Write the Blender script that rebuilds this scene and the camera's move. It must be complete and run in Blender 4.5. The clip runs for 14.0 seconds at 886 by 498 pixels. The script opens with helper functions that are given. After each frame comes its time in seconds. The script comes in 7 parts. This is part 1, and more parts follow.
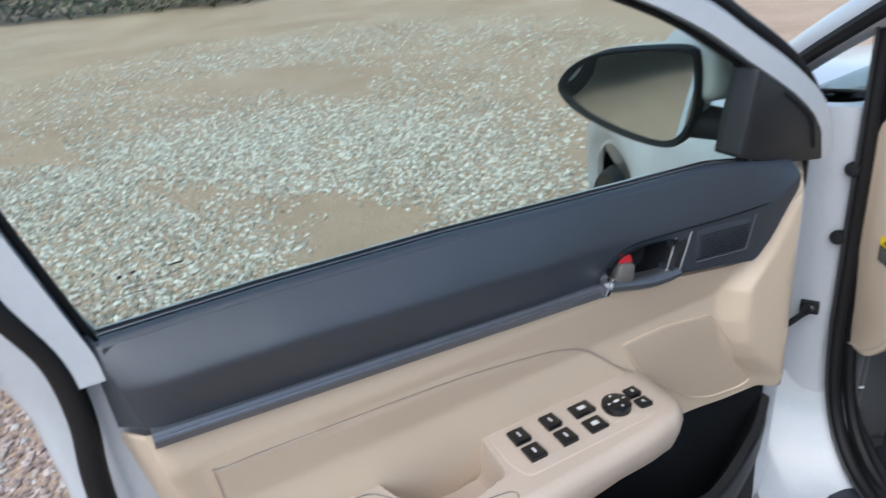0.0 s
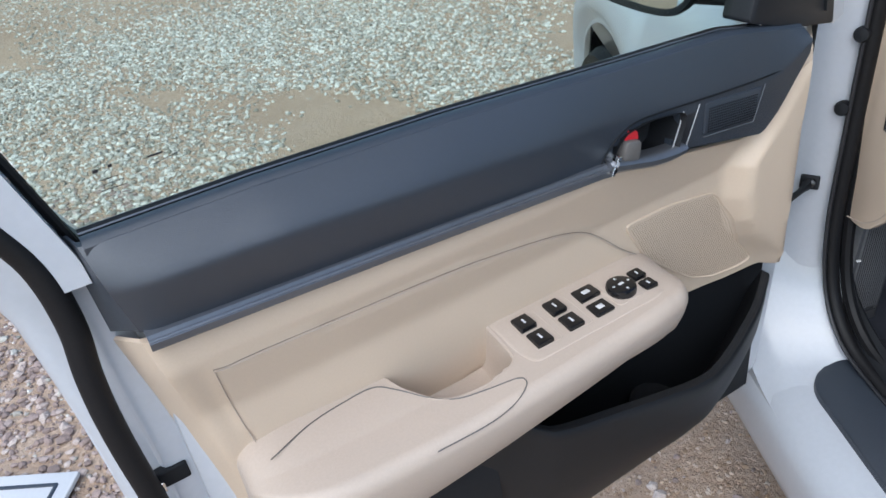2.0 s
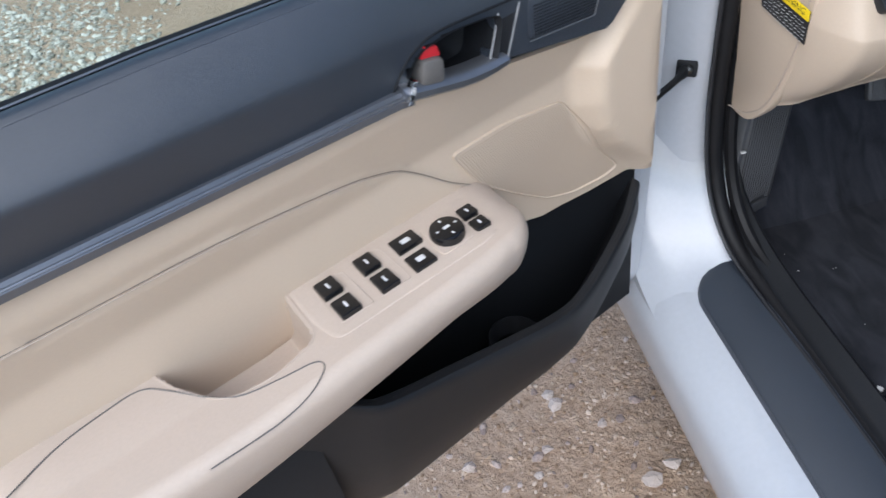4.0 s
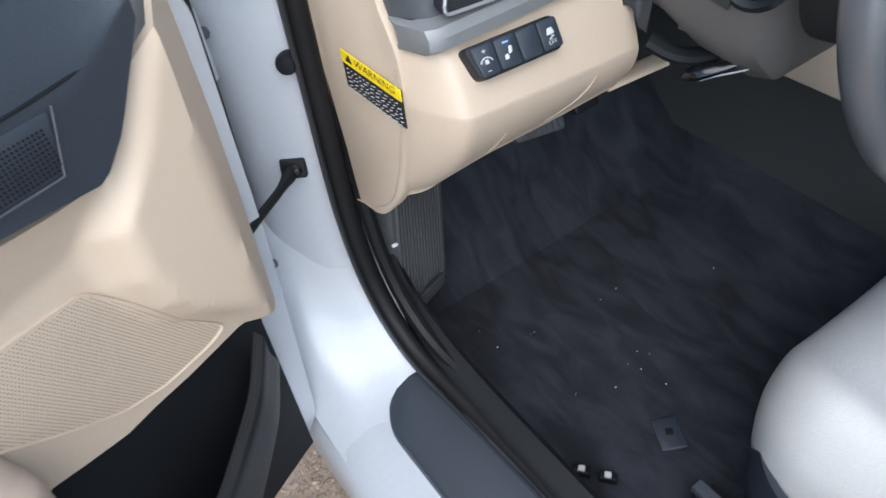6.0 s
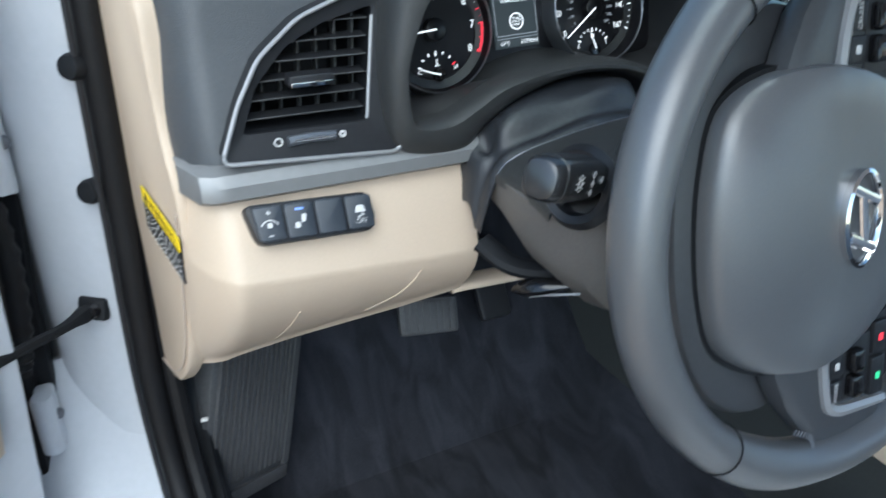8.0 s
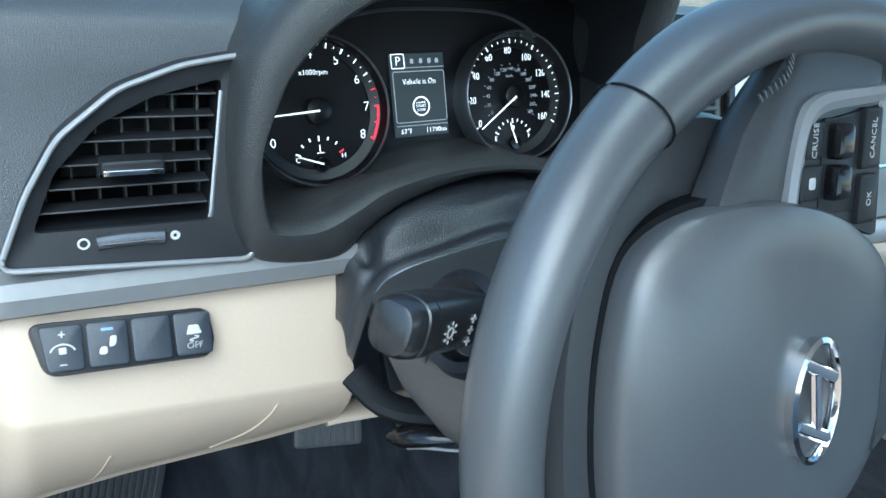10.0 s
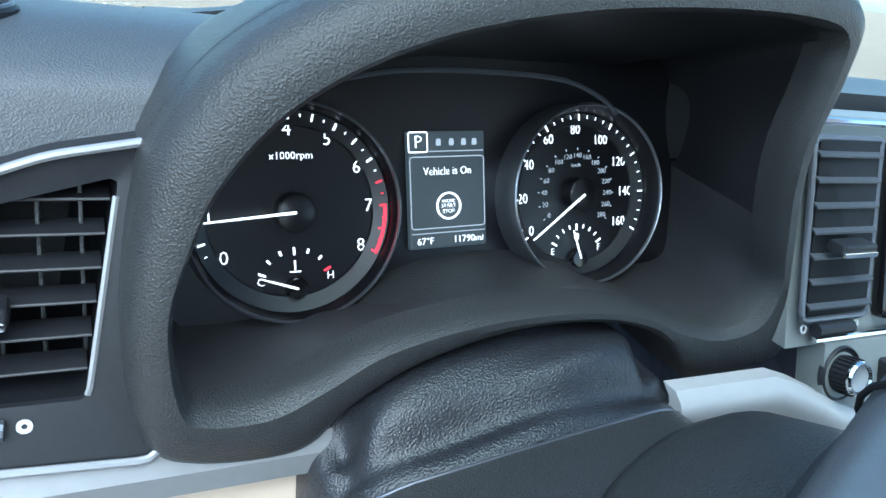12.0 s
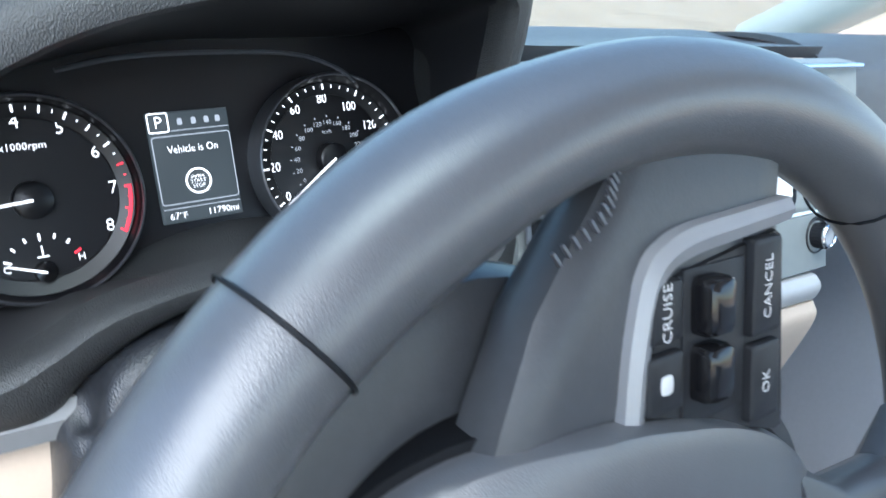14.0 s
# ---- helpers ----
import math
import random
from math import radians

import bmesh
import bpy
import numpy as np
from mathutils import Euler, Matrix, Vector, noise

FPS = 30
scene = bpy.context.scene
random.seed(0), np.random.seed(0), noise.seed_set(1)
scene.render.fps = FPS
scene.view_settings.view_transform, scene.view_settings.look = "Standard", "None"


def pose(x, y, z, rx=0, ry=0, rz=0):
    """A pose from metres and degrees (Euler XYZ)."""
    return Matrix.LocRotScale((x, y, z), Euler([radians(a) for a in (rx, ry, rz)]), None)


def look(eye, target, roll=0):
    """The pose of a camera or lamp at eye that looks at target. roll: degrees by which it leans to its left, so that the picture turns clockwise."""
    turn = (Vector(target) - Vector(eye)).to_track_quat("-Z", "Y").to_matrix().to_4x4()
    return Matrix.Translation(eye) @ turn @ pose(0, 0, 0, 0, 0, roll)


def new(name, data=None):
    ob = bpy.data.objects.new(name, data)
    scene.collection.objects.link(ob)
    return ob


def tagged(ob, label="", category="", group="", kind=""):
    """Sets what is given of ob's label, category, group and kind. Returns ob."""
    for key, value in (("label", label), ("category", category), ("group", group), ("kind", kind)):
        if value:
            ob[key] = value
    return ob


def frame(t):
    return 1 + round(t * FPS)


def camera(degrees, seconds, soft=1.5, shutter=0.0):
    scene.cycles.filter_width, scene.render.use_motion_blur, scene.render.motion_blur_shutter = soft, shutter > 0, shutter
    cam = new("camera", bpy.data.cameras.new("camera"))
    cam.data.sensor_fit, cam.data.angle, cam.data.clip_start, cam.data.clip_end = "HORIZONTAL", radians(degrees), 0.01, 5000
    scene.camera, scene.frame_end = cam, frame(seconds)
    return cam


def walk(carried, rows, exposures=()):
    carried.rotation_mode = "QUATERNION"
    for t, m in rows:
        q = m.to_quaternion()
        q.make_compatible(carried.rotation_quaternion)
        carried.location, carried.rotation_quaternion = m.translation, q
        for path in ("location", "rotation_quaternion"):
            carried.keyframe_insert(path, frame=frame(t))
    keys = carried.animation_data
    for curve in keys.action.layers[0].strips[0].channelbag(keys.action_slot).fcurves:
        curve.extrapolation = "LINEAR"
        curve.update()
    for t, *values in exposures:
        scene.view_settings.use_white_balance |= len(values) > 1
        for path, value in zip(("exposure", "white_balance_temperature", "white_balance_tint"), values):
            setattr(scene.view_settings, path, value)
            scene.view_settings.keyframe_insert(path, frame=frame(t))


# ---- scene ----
cam = camera(61.5, 14.0, soft=1.5, shutter=0.35)
PATH = [
    (0, (-1.422, -1.022, 1.389), (-1.42, 0.793, 0.549), -6.1),
    (0.5, (-1.413, -1.007, 1.392), (-1.608, 0.732, 0.424), -6.3),
    (1, (-1.43, -0.996, 1.385), (-1.574, 0.724, 0.374), -8.0),
    (1.5, (-1.439, -0.987, 1.369), (-1.486, 0.719, 0.326), -8.1),
    (2, (-1.445, -0.988, 1.36), (-1.424, 0.692, 0.274), -8.1),
    (2.2, (-1.446, -0.984, 1.356), (-1.413, 0.685, 0.255), -8.2),
    (4.3, (-1.222, -0.789, 1.294), (-1.089, 0.635, -0.104), -12.7),
    (4.5, (-1.195, -0.755, 1.28), (-0.934, 0.639, -0.131), -12.6),
    (5, (-1.146, -0.651, 1.265), (-0.572, 0.635, -0.156), -11.0),
    (5.5, (-1.088, -0.604, 1.248), (-0.387, 0.621, -0.17), -9.7),
    (6, (-1.011, -0.615, 1.216), (-0.304, 0.633, -0.178), -8.4),
    (6.5, (-0.948, -0.64, 1.176), (-0.262, 0.73, -0.109), -4.2),
    (7, (-0.912, -0.658, 1.147), (-0.247, 0.846, 0.008), -0.3),
    (7.5, (-0.861, -0.665, 1.135), (-0.142, 0.871, 0.075), 1.0),
    (8, (-0.798, -0.65, 1.144), (0.051, 0.869, 0.16), 2.7),
    (8.5, (-0.755, -0.614, 1.15), (0.188, 0.882, 0.217), 4.2),
    (8.7, (-0.748, -0.601, 1.149), (0.221, 0.89, 0.232), 4.7),
    (10.8, (-0.63, -0.496, 1.128), (0.304, 1.087, 0.339), 8.7),
    (11, (-0.621, -0.462, 1.131), (0.309, 1.127, 0.349), 9.1),
    (11.5, (-0.594, -0.41, 1.127), (0.29, 1.213, 0.362), 9.2),
    (12, (-0.573, -0.387, 1.123), (0.309, 1.239, 0.365), 9.2),
    (12.5, (-0.561, -0.385, 1.125), (0.366, 1.212, 0.358), 8.9),
    (13, (-0.557, -0.394, 1.128), (0.432, 1.162, 0.35), 8.1),
    (13.5, (-0.532, -0.425, 1.141), (0.549, 1.052, 0.335), 6.0),
    (13.8, (-0.513, -0.452, 1.152), (0.57, 1.008, 0.319), 4.2),
    (14, (-0.51, -0.468, 1.144), (0.581, 1.005, 0.344), 6.4),
]
walk(cam, [(t, look(eye, target, roll)) for t, eye, target, roll in PATH], exposures=[(0.0, 0.56, 6150, 7), (2.0, 0.58, 6000, 7), (4.5, 0.82, 6050, 9), (5.0, 0.94, 6050, 8), (6.0, 0.98, 6050, 7), (8.0, 1.05, 5850, 1), (11.0, 1.48, 5300, -6), (12.0, 1.72, 5350, -2), (13.0, 1.85, 5500, 4), (14.0, 1.82, 5800, 6)])

# ---- light ----
world = bpy.data.worlds.new("sky")
scene.world = world
world.use_nodes = True
wn = world.node_tree.nodes
sky = wn.new("ShaderNodeTexSky")
sky.sky_type = "NISHITA"
sky.sun_disc = False
sky.sun_elevation, sky.sun_rotation = radians(51), radians(-153)
sky.air_density, sky.dust_density = 1.0, 1.0
wn["Background"].inputs[1].default_value = 0.15
world.node_tree.links.new(sky.outputs[0], wn["Background"].inputs[0])
sun_data = bpy.data.lights.new("sun", "SUN")
sun_data.energy, sun_data.angle, sun_data.color = 2.6, radians(75), (1.0, 0.96, 0.91)
sun = new("sun", sun_data)
sun.matrix_world = look((-2.9, -5.8, 8.0), (0, 0, 0))


# ---- materials ----
def nodes_of(name):
    m = bpy.data.materials.new(name)
    m.use_nodes = True
    return m, m.node_tree.nodes, m.node_tree.links, m.node_tree.nodes["Principled BSDF"]


def surface(name, color, rough=0.5, metal=0.0, grain=0.0, scale=400.0, kind="noise", vary=0.12, blotch=6.0, coat=0.0, spec=0.5, sheen=0.0):
    """A surface with colour that varies at two scales and a fine relief (grain, in metres of bump distance)."""
    m, n, l, p = nodes_of(name)
    co = n.new("ShaderNodeTexCoord")
    big, fine = n.new("ShaderNodeTexNoise"), n.new("ShaderNodeTexNoise")
    big.inputs["Scale"].default_value, big.inputs["Detail"].default_value = blotch, 4
    fine.inputs["Scale"].default_value, fine.inputs["Detail"].default_value = scale * 0.3, 3
    for t in (big, fine):
        l.new(co.outputs["Object"], t.inputs["Vector"])
    add = n.new("ShaderNodeMath")
    add.operation = "ADD"
    l.new(big.outputs["Fac"], add.inputs[0])
    l.new(fine.outputs["Fac"], add.inputs[1])
    ramp = n.new("ShaderNodeMapRange")
    ramp.inputs["From Min"].default_value, ramp.inputs["From Max"].default_value = 0.7, 1.3
    ramp.inputs["To Min"].default_value, ramp.inputs["To Max"].default_value = 1 - vary, 1 + vary
    l.new(add.outputs[0], ramp.inputs["Value"])
    hsv = n.new("ShaderNodeHueSaturation")
    hsv.inputs["Color"].default_value = (*color, 1)
    l.new(ramp.outputs[0], hsv.inputs["Value"])
    l.new(hsv.outputs[0], p.inputs["Base Color"])
    rr = n.new("ShaderNodeMapRange")
    rr.inputs["To Min"].default_value, rr.inputs["To Max"].default_value = rough * 0.85, min(1.0, rough * 1.15)
    l.new(big.outputs["Fac"], rr.inputs["Value"])
    l.new(rr.outputs[0], p.inputs["Roughness"])
    p.inputs["Metallic"].default_value = metal
    p.inputs["Coat Weight"].default_value = coat
    p.inputs["Coat Roughness"].default_value = 0.06
    p.inputs["Specular IOR Level"].default_value = spec
    p.inputs["Sheen Weight"].default_value = sheen
    if grain:
        if kind == "leather":
            t = n.new("ShaderNodeTexVoronoi")
            t.inputs["Scale"].default_value = scale
            out = t.outputs["Distance"]
        else:
            t = n.new("ShaderNodeTexNoise")
            t.inputs["Scale"].default_value, t.inputs["Detail"].default_value = scale, 5
            out = t.outputs["Fac"]
        l.new(co.outputs["Object"], t.inputs["Vector"])
        b = n.new("ShaderNodeBump")
        b.inputs["Strength"].default_value, b.inputs["Distance"].default_value = 0.6, grain
        l.new(out, b.inputs["Height"])
        l.new(b.outputs[0], p.inputs["Normal"])
    return m


def glow(name, color, strength):
    m, n, l, p = nodes_of(name)
    p.inputs["Base Color"].default_value = (0.02, 0.02, 0.02, 1)
    p.inputs["Emission Color"].default_value = (*color, 1)
    p.inputs["Emission Strength"].default_value = strength
    return m


def pane_glass(name, tint, gloss=0.02):
    m, n, l, p = nodes_of(name)
    n.remove(p)
    clear, shine, mix, fr = n.new("ShaderNodeBsdfTransparent"), n.new("ShaderNodeBsdfGlossy"), n.new("ShaderNodeMixShader"), n.new("ShaderNodeLayerWeight")
    steep, less = n.new("ShaderNodeMath"), n.new("ShaderNodeMath")
    steep.operation, steep.inputs[1].default_value = "POWER", 4.0
    less.operation, less.inputs[1].default_value, less.inputs[2].default_value = "MULTIPLY_ADD", 0.45, 0.025
    clear.inputs[0].default_value = (*tint, 1)
    shine.inputs["Roughness"].default_value = gloss
    l.new(fr.outputs["Facing"], steep.inputs[0])
    l.new(steep.outputs[0], less.inputs[0])
    l.new(less.outputs[0], mix.inputs[0])
    l.new(clear.outputs[0], mix.inputs[1])
    l.new(shine.outputs[0], mix.inputs[2])
    l.new(mix.outputs[0], n["Material Output"].inputs["Surface"])
    return m


def mottled(name, stops, scales, grain, rough=0.9, island=False):
    """Earth and stone: a ramp of colours over noise at two scales; island: one tone for each stone."""
    m, n, l, p = nodes_of(name)
    co = n.new("ShaderNodeTexCoord")
    a, b = n.new("ShaderNodeTexNoise"), n.new("ShaderNodeTexNoise")
    for t, s in zip((a, b), scales):
        t.inputs["Scale"].default_value, t.inputs["Detail"].default_value, t.inputs["Roughness"].default_value = s, 8, 0.65
        l.new(co.outputs["Object"], t.inputs["Vector"])
    mix = n.new("ShaderNodeMix")
    mix.inputs[0].default_value = 0.5
    l.new(a.outputs["Fac"], mix.inputs[2])
    l.new(b.outputs["Fac"], mix.inputs[3])
    value = mix.outputs[0]
    if island:
        geo = n.new("ShaderNodeNewGeometry")
        mix2 = n.new("ShaderNodeMix")
        mix2.inputs[0].default_value = 0.75
        l.new(value, mix2.inputs[2])
        l.new(geo.outputs["Random Per Island"], mix2.inputs[3])
        value = mix2.outputs[0]
    ramp = n.new("ShaderNodeValToRGB")
    e = ramp.color_ramp.elements
    e[0].position, e[0].color = stops[0][0], (*stops[0][1], 1)
    e[1].position, e[1].color = stops[-1][0], (*stops[-1][1], 1)
    for s, c in stops[1:-1]:
        e.new(s).color = (*c, 1)
    l.new(value, ramp.inputs[0])
    l.new(ramp.outputs[0], p.inputs["Base Color"])
    p.inputs["Roughness"].default_value = rough
    bp = n.new("ShaderNodeBump")
    bp.inputs["Distance"].default_value = grain
    l.new(b.outputs["Fac"], bp.inputs["Height"])
    l.new(bp.outputs[0], p.inputs["Normal"])
    return m


PAINT = surface("white_car_paint", (0.44, 0.465, 0.505), 0.30, coat=0.5, vary=0.03, blotch=3)
DARK = surface("dark_slate_plastic", (0.023, 0.030, 0.042), 0.42, grain=0.0003, scale=1500, kind="leather", vary=0.1, spec=0.8)
PADDING = surface("grained_slate_padding", (0.052, 0.058, 0.066), 0.44, grain=0.0004, scale=1100, kind="leather", vary=0.1, spec=0.7)
HOOD = surface("grained_dark_grey_plastic", (0.036, 0.038, 0.039), 0.40, grain=0.0006, scale=1000, kind="leather", vary=0.12)
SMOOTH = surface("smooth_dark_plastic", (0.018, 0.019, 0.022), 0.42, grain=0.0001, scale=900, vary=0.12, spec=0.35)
COLUMN = surface("dark_brown_grey_plastic", (0.115, 0.108, 0.102), 0.48, grain=0.0002, scale=1200, vary=0.1)
GLOSS = surface("gloss_black_plastic", (0.008, 0.008, 0.009), 0.12, vary=0.1)
SATIN = surface("satin_black_plastic", (0.026, 0.027, 0.029), 0.26, vary=0.12, spec=0.8)
PEDAL = surface("dark_grey_moulded_rubber", (0.070, 0.071, 0.075), 0.55, grain=0.0003, scale=800, vary=0.2)
CHEEK = surface("green_black_plastic", (0.052, 0.056, 0.055), 0.5, grain=0.0002, scale=900, vary=0.1, spec=0.35)
FASCIA = surface("grey_green_satin", (0.20, 0.217, 0.213), 0.40, vary=0.05)
POCKET = surface("coarse_black_plastic", (0.010, 0.011, 0.013), 0.5, grain=0.0002, scale=900, vary=0.15, spec=0.3)
# charcoal raised in tone for surfaces that catch light: hood walls, louvre fronts
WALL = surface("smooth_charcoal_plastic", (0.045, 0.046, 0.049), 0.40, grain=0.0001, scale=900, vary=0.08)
BLACK = surface("matt_black_plastic", (0.007, 0.008, 0.010), 0.6, grain=0.0002, scale=700, vary=0.2, spec=0.25)
BEIGE = surface("beige_plastic", (0.52, 0.420, 0.322), 0.50, grain=0.00025, scale=1400, vary=0.03, blotch=4)
TAUPE = surface("beige_vinyl", (0.45, 0.372, 0.308), 0.46, grain=0.0004, scale=1100, kind="leather", vary=0.04)
SILVER = surface("satin_silver", (0.34, 0.345, 0.355), 0.42, metal=0.45, vary=0.03)
GREYTRIM = surface("satin_grey_trim", (0.13, 0.14, 0.16), 0.36, metal=0.55, vary=0.05)
RINGS = surface("dim_satin_ring", (0.22, 0.23, 0.25), 0.30, metal=0.8, vary=0.05)
STRIP = surface("brushed_silver_strip", (0.24, 0.245, 0.25), 0.50, metal=0.35, vary=0.05)
CHROME = surface("chrome", (0.85, 0.85, 0.86), 0.08, metal=1.0, vary=0.02)
RUBBER = surface("black_rubber_seal", (0.007, 0.007, 0.008), 0.55, grain=0.0003, scale=900, vary=0.2, spec=0.25)
CARPET = surface("dark_carpet", (0.026, 0.028, 0.035), 0.95, grain=0.0010, scale=1500, vary=0.15, blotch=7, spec=0.08, sheen=0.08)


def brushed(m, turn, strength):
    """Streaks where the pile of a carpet was brushed one way and the other."""
    n, l = m.node_tree.nodes, m.node_tree.links
    hsv = [q for q in n if q.type == "HUE_SAT"][0]
    p = [q for q in n if q.type == "BSDF_PRINCIPLED"][0]
    co, mp, t, r = n.new("ShaderNodeTexCoord"), n.new("ShaderNodeMapping"), n.new("ShaderNodeTexNoise"), n.new("ShaderNodeMapRange")
    mp.inputs["Rotation"].default_value = (0, 0, radians(turn))
    mp.inputs["Scale"].default_value = (26, 9, 9)
    t.inputs["Scale"].default_value, t.inputs["Detail"].default_value, t.inputs["Distortion"].default_value = 1.0, 5, 0.8
    r.inputs["From Min"].default_value, r.inputs["From Max"].default_value = 0.36, 0.66
    r.inputs["To Min"].default_value, r.inputs["To Max"].default_value = 1 - strength, 1 + 1.4 * strength
    second = n.new("ShaderNodeHueSaturation")
    l.new(co.outputs["Object"], mp.inputs["Vector"])
    l.new(mp.outputs[0], t.inputs["Vector"])
    l.new(t.outputs["Fac"], r.inputs["Value"])
    l.new(hsv.outputs[0], second.inputs["Color"])
    l.new(r.outputs[0], second.inputs["Value"])
    l.new(second.outputs[0], p.inputs["Base Color"])


brushed(CARPET, 35, 0.30)
LEATHER = surface("dark_wheel_leather", (0.090, 0.094, 0.101), 0.31, grain=0.00008, scale=1900, kind="leather", vary=0.06, spec=1.0)
SPOKE = surface("dark_grey_moulded_plastic", (0.052, 0.055, 0.061), 0.36, grain=0.0001, scale=900, vary=0.08)
GAITER = surface("black_leatherette", (0.022, 0.024, 0.028), 0.26, grain=0.0005, scale=900, kind="leather", vary=0.1)
SEAT = surface("pale_grey_leather", (0.66, 0.645, 0.61), 0.45, grain=0.0006, scale=700, kind="leather", vary=0.03)
PALE = surface("pale_satin_plastic", (0.40, 0.405, 0.40), 0.40, vary=0.03)
YELLOW = surface("yellow_print", (0.85, 0.62, 0.01), 0.5, vary=0.03)
INK = surface("black_print", (0.012, 0.012, 0.014), 0.5, vary=0.1)
WHITE = surface("white_print", (0.58, 0.58, 0.58), 0.5, vary=0.03)
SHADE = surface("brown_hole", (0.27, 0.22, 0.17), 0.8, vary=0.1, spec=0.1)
RED = surface("red_plastic", (0.6, 0.02, 0.03), 0.4, vary=0.05)
MIRROR = surface("mirror_glass", (0.75, 0.8, 0.8), 0.01, metal=1.0, vary=0.0)
PANE = pane_glass("green_tinted_window_glass", (0.85, 0.905, 0.86))
SHIELD = pane_glass("windscreen_glass", (0.86, 0.92, 0.90))
BAND = surface("dark_grey_band", (0.016, 0.017, 0.019), 0.38, vary=0.05)
DIAL = surface("black_dial", (0.006, 0.006, 0.008), 0.35, vary=0.1)
LIT = glow("lit_white_marking", (0.95, 0.96, 1.0), 0.85)
LITDIM = glow("dim_white_marking", (0.75, 0.8, 0.9), 0.25)
LITRED = glow("lit_red_marking", (1.0, 0.03, 0.06), 0.75)
LITBLUE = glow("lit_blue_marking", (0.2, 0.35, 1.0), 0.9)
LITGREEN = glow("lit_green_marking", (0.1, 0.9, 0.4), 0.5)
SCREEN = glow("display_backlight", (0.10, 0.13, 0.15), 0.16)
TOUCH = glow("bright_touch_screen", (0.85, 0.92, 1.0), 0.45)
LEAF = mottled("scrub_leaf", [(0.3, (0.02, 0.03, 0.012)), (0.5, (0.045, 0.06, 0.025)), (0.7, (0.09, 0.10, 0.05))], (3, 30), 0.002, 0.7, island=True)
BARK = mottled("bark", [(0.3, (0.05, 0.04, 0.03)), (0.7, (0.12, 0.10, 0.08))], (5, 60), 0.01)
EARTH = mottled("reddish_dry_earth", [(0.32, (0.31, 0.210, 0.14)), (0.5, (0.46, 0.335, 0.240)), (0.68, (0.56, 0.44, 0.34))], (0.8, 45), 0.02)
STONE = mottled("grey_white_crushed_stone", [(0.12, (0.23, 0.215, 0.18)), (0.5, (0.47, 0.45, 0.40)), (0.85, (0.72, 0.70, 0.65))], (9, 120), 0.004, island=True)
CLOD = mottled("brown_earth_clods", [(0.15, (0.25, 0.165, 0.105)), (0.5, (0.40, 0.29, 0.205)), (0.85, (0.56, 0.45, 0.36))], (9, 120), 0.003, island=True)
PINKSTONE = mottled("pinkish_gravel", [(0.15, (0.20, 0.15, 0.13)), (0.5, (0.34, 0.26, 0.23)), (0.85, (0.52, 0.44, 0.39))], (9, 120), 0.004, island=True)


# ---- mesh helpers ----
def part(name, bm, material, parent=None, label="", sharp=35):
    me = bpy.data.meshes.new(name)
    bmesh.ops.recalc_face_normals(bm, faces=bm.faces)
    bm.to_mesh(me)
    bm.free()
    me.materials.append(material)
    me.shade_smooth()
    me.set_sharp_from_angle(angle=radians(sharp))
    ob = new(name, me)
    if parent:
        ob.parent = parent
    return tagged(ob, label)


def base(name, label, category, m=None, group="", kind=""):
    ob = new(name)
    ob.empty_display_size = 0.05
    if m is not None:
        ob.matrix_world = m
    return tagged(ob, label, category, group, kind)


def frame_of(o, ex, ey, ez):
    """A pose from an origin and three axes."""
    m = Matrix((ex, ey, ez)).transposed().to_4x4()
    m.translation = Vector(o)
    return m


def spline(pts, n, closed=False):
    """n points along a smooth curve through pts."""
    p = np.array(pts, float)
    k = len(p)
    out = []
    for u in np.linspace(0, k if closed else k - 1, n, endpoint=not closed):
        i = min(int(u), k - 1 if closed else k - 2)
        f = u - i
        g = (lambda j: p[j % k]) if closed else (lambda j: p[min(max(j, 0), k - 1)] if 0 <= j < k else (2 * p[0] - p[1] if j < 0 else 2 * p[-1] - p[-2]))
        a, b, c, d = g(i - 1), g(i), g(i + 1), g(i + 2)
        out.append(0.5 * (2 * b + (c - a) * f + (2 * a - 5 * b + 4 * c - d) * f * f + (3 * b - a - 3 * c + d) * f**3))
    return np.array(out)


def rounded(pts, r=0.01, n=5):
    """A closed outline with its corners rounded to about r."""
    p = [np.array(q, float) for q in pts]
    out = []
    for i, q in enumerate(p):
        a, b = p[i - 1] - q, p[(i + 1) % len(p)] - q
        la, lb = np.linalg.norm(a), np.linalg.norm(b)
        rr = min(r, 0.45 * la, 0.45 * lb)
        s, e = q + a / la * rr, q + b / lb * rr
        for f in np.linspace(0, 1, n):
            out.append((1 - f) ** 2 * s + 2 * f * (1 - f) * q + f * f * e)
    return np.array(out)


def loft(rows, close_u=False, close_v=False, cap=False, bm=None):
    """A surface through rows of points; close_v joins each row's ends, close_u the last row to the first."""
    bm = bm or bmesh.new()
    vs = [[bm.verts.new(tuple(q)) for q in r] for r in rows]
    nu, nv = len(vs), len(vs[0])
    for i in range(nu if close_u else nu - 1):
        for j in range(nv if close_v else nv - 1):
            a, b = vs[i], vs[(i + 1) % nu]
            bm.faces.new((a[j], a[(j + 1) % nv], b[(j + 1) % nv], b[j]))
    if cap and cap != "end":
        bm.faces.new(vs[0][::-1])
    if cap:
        bm.faces.new(vs[-1])
    return bm


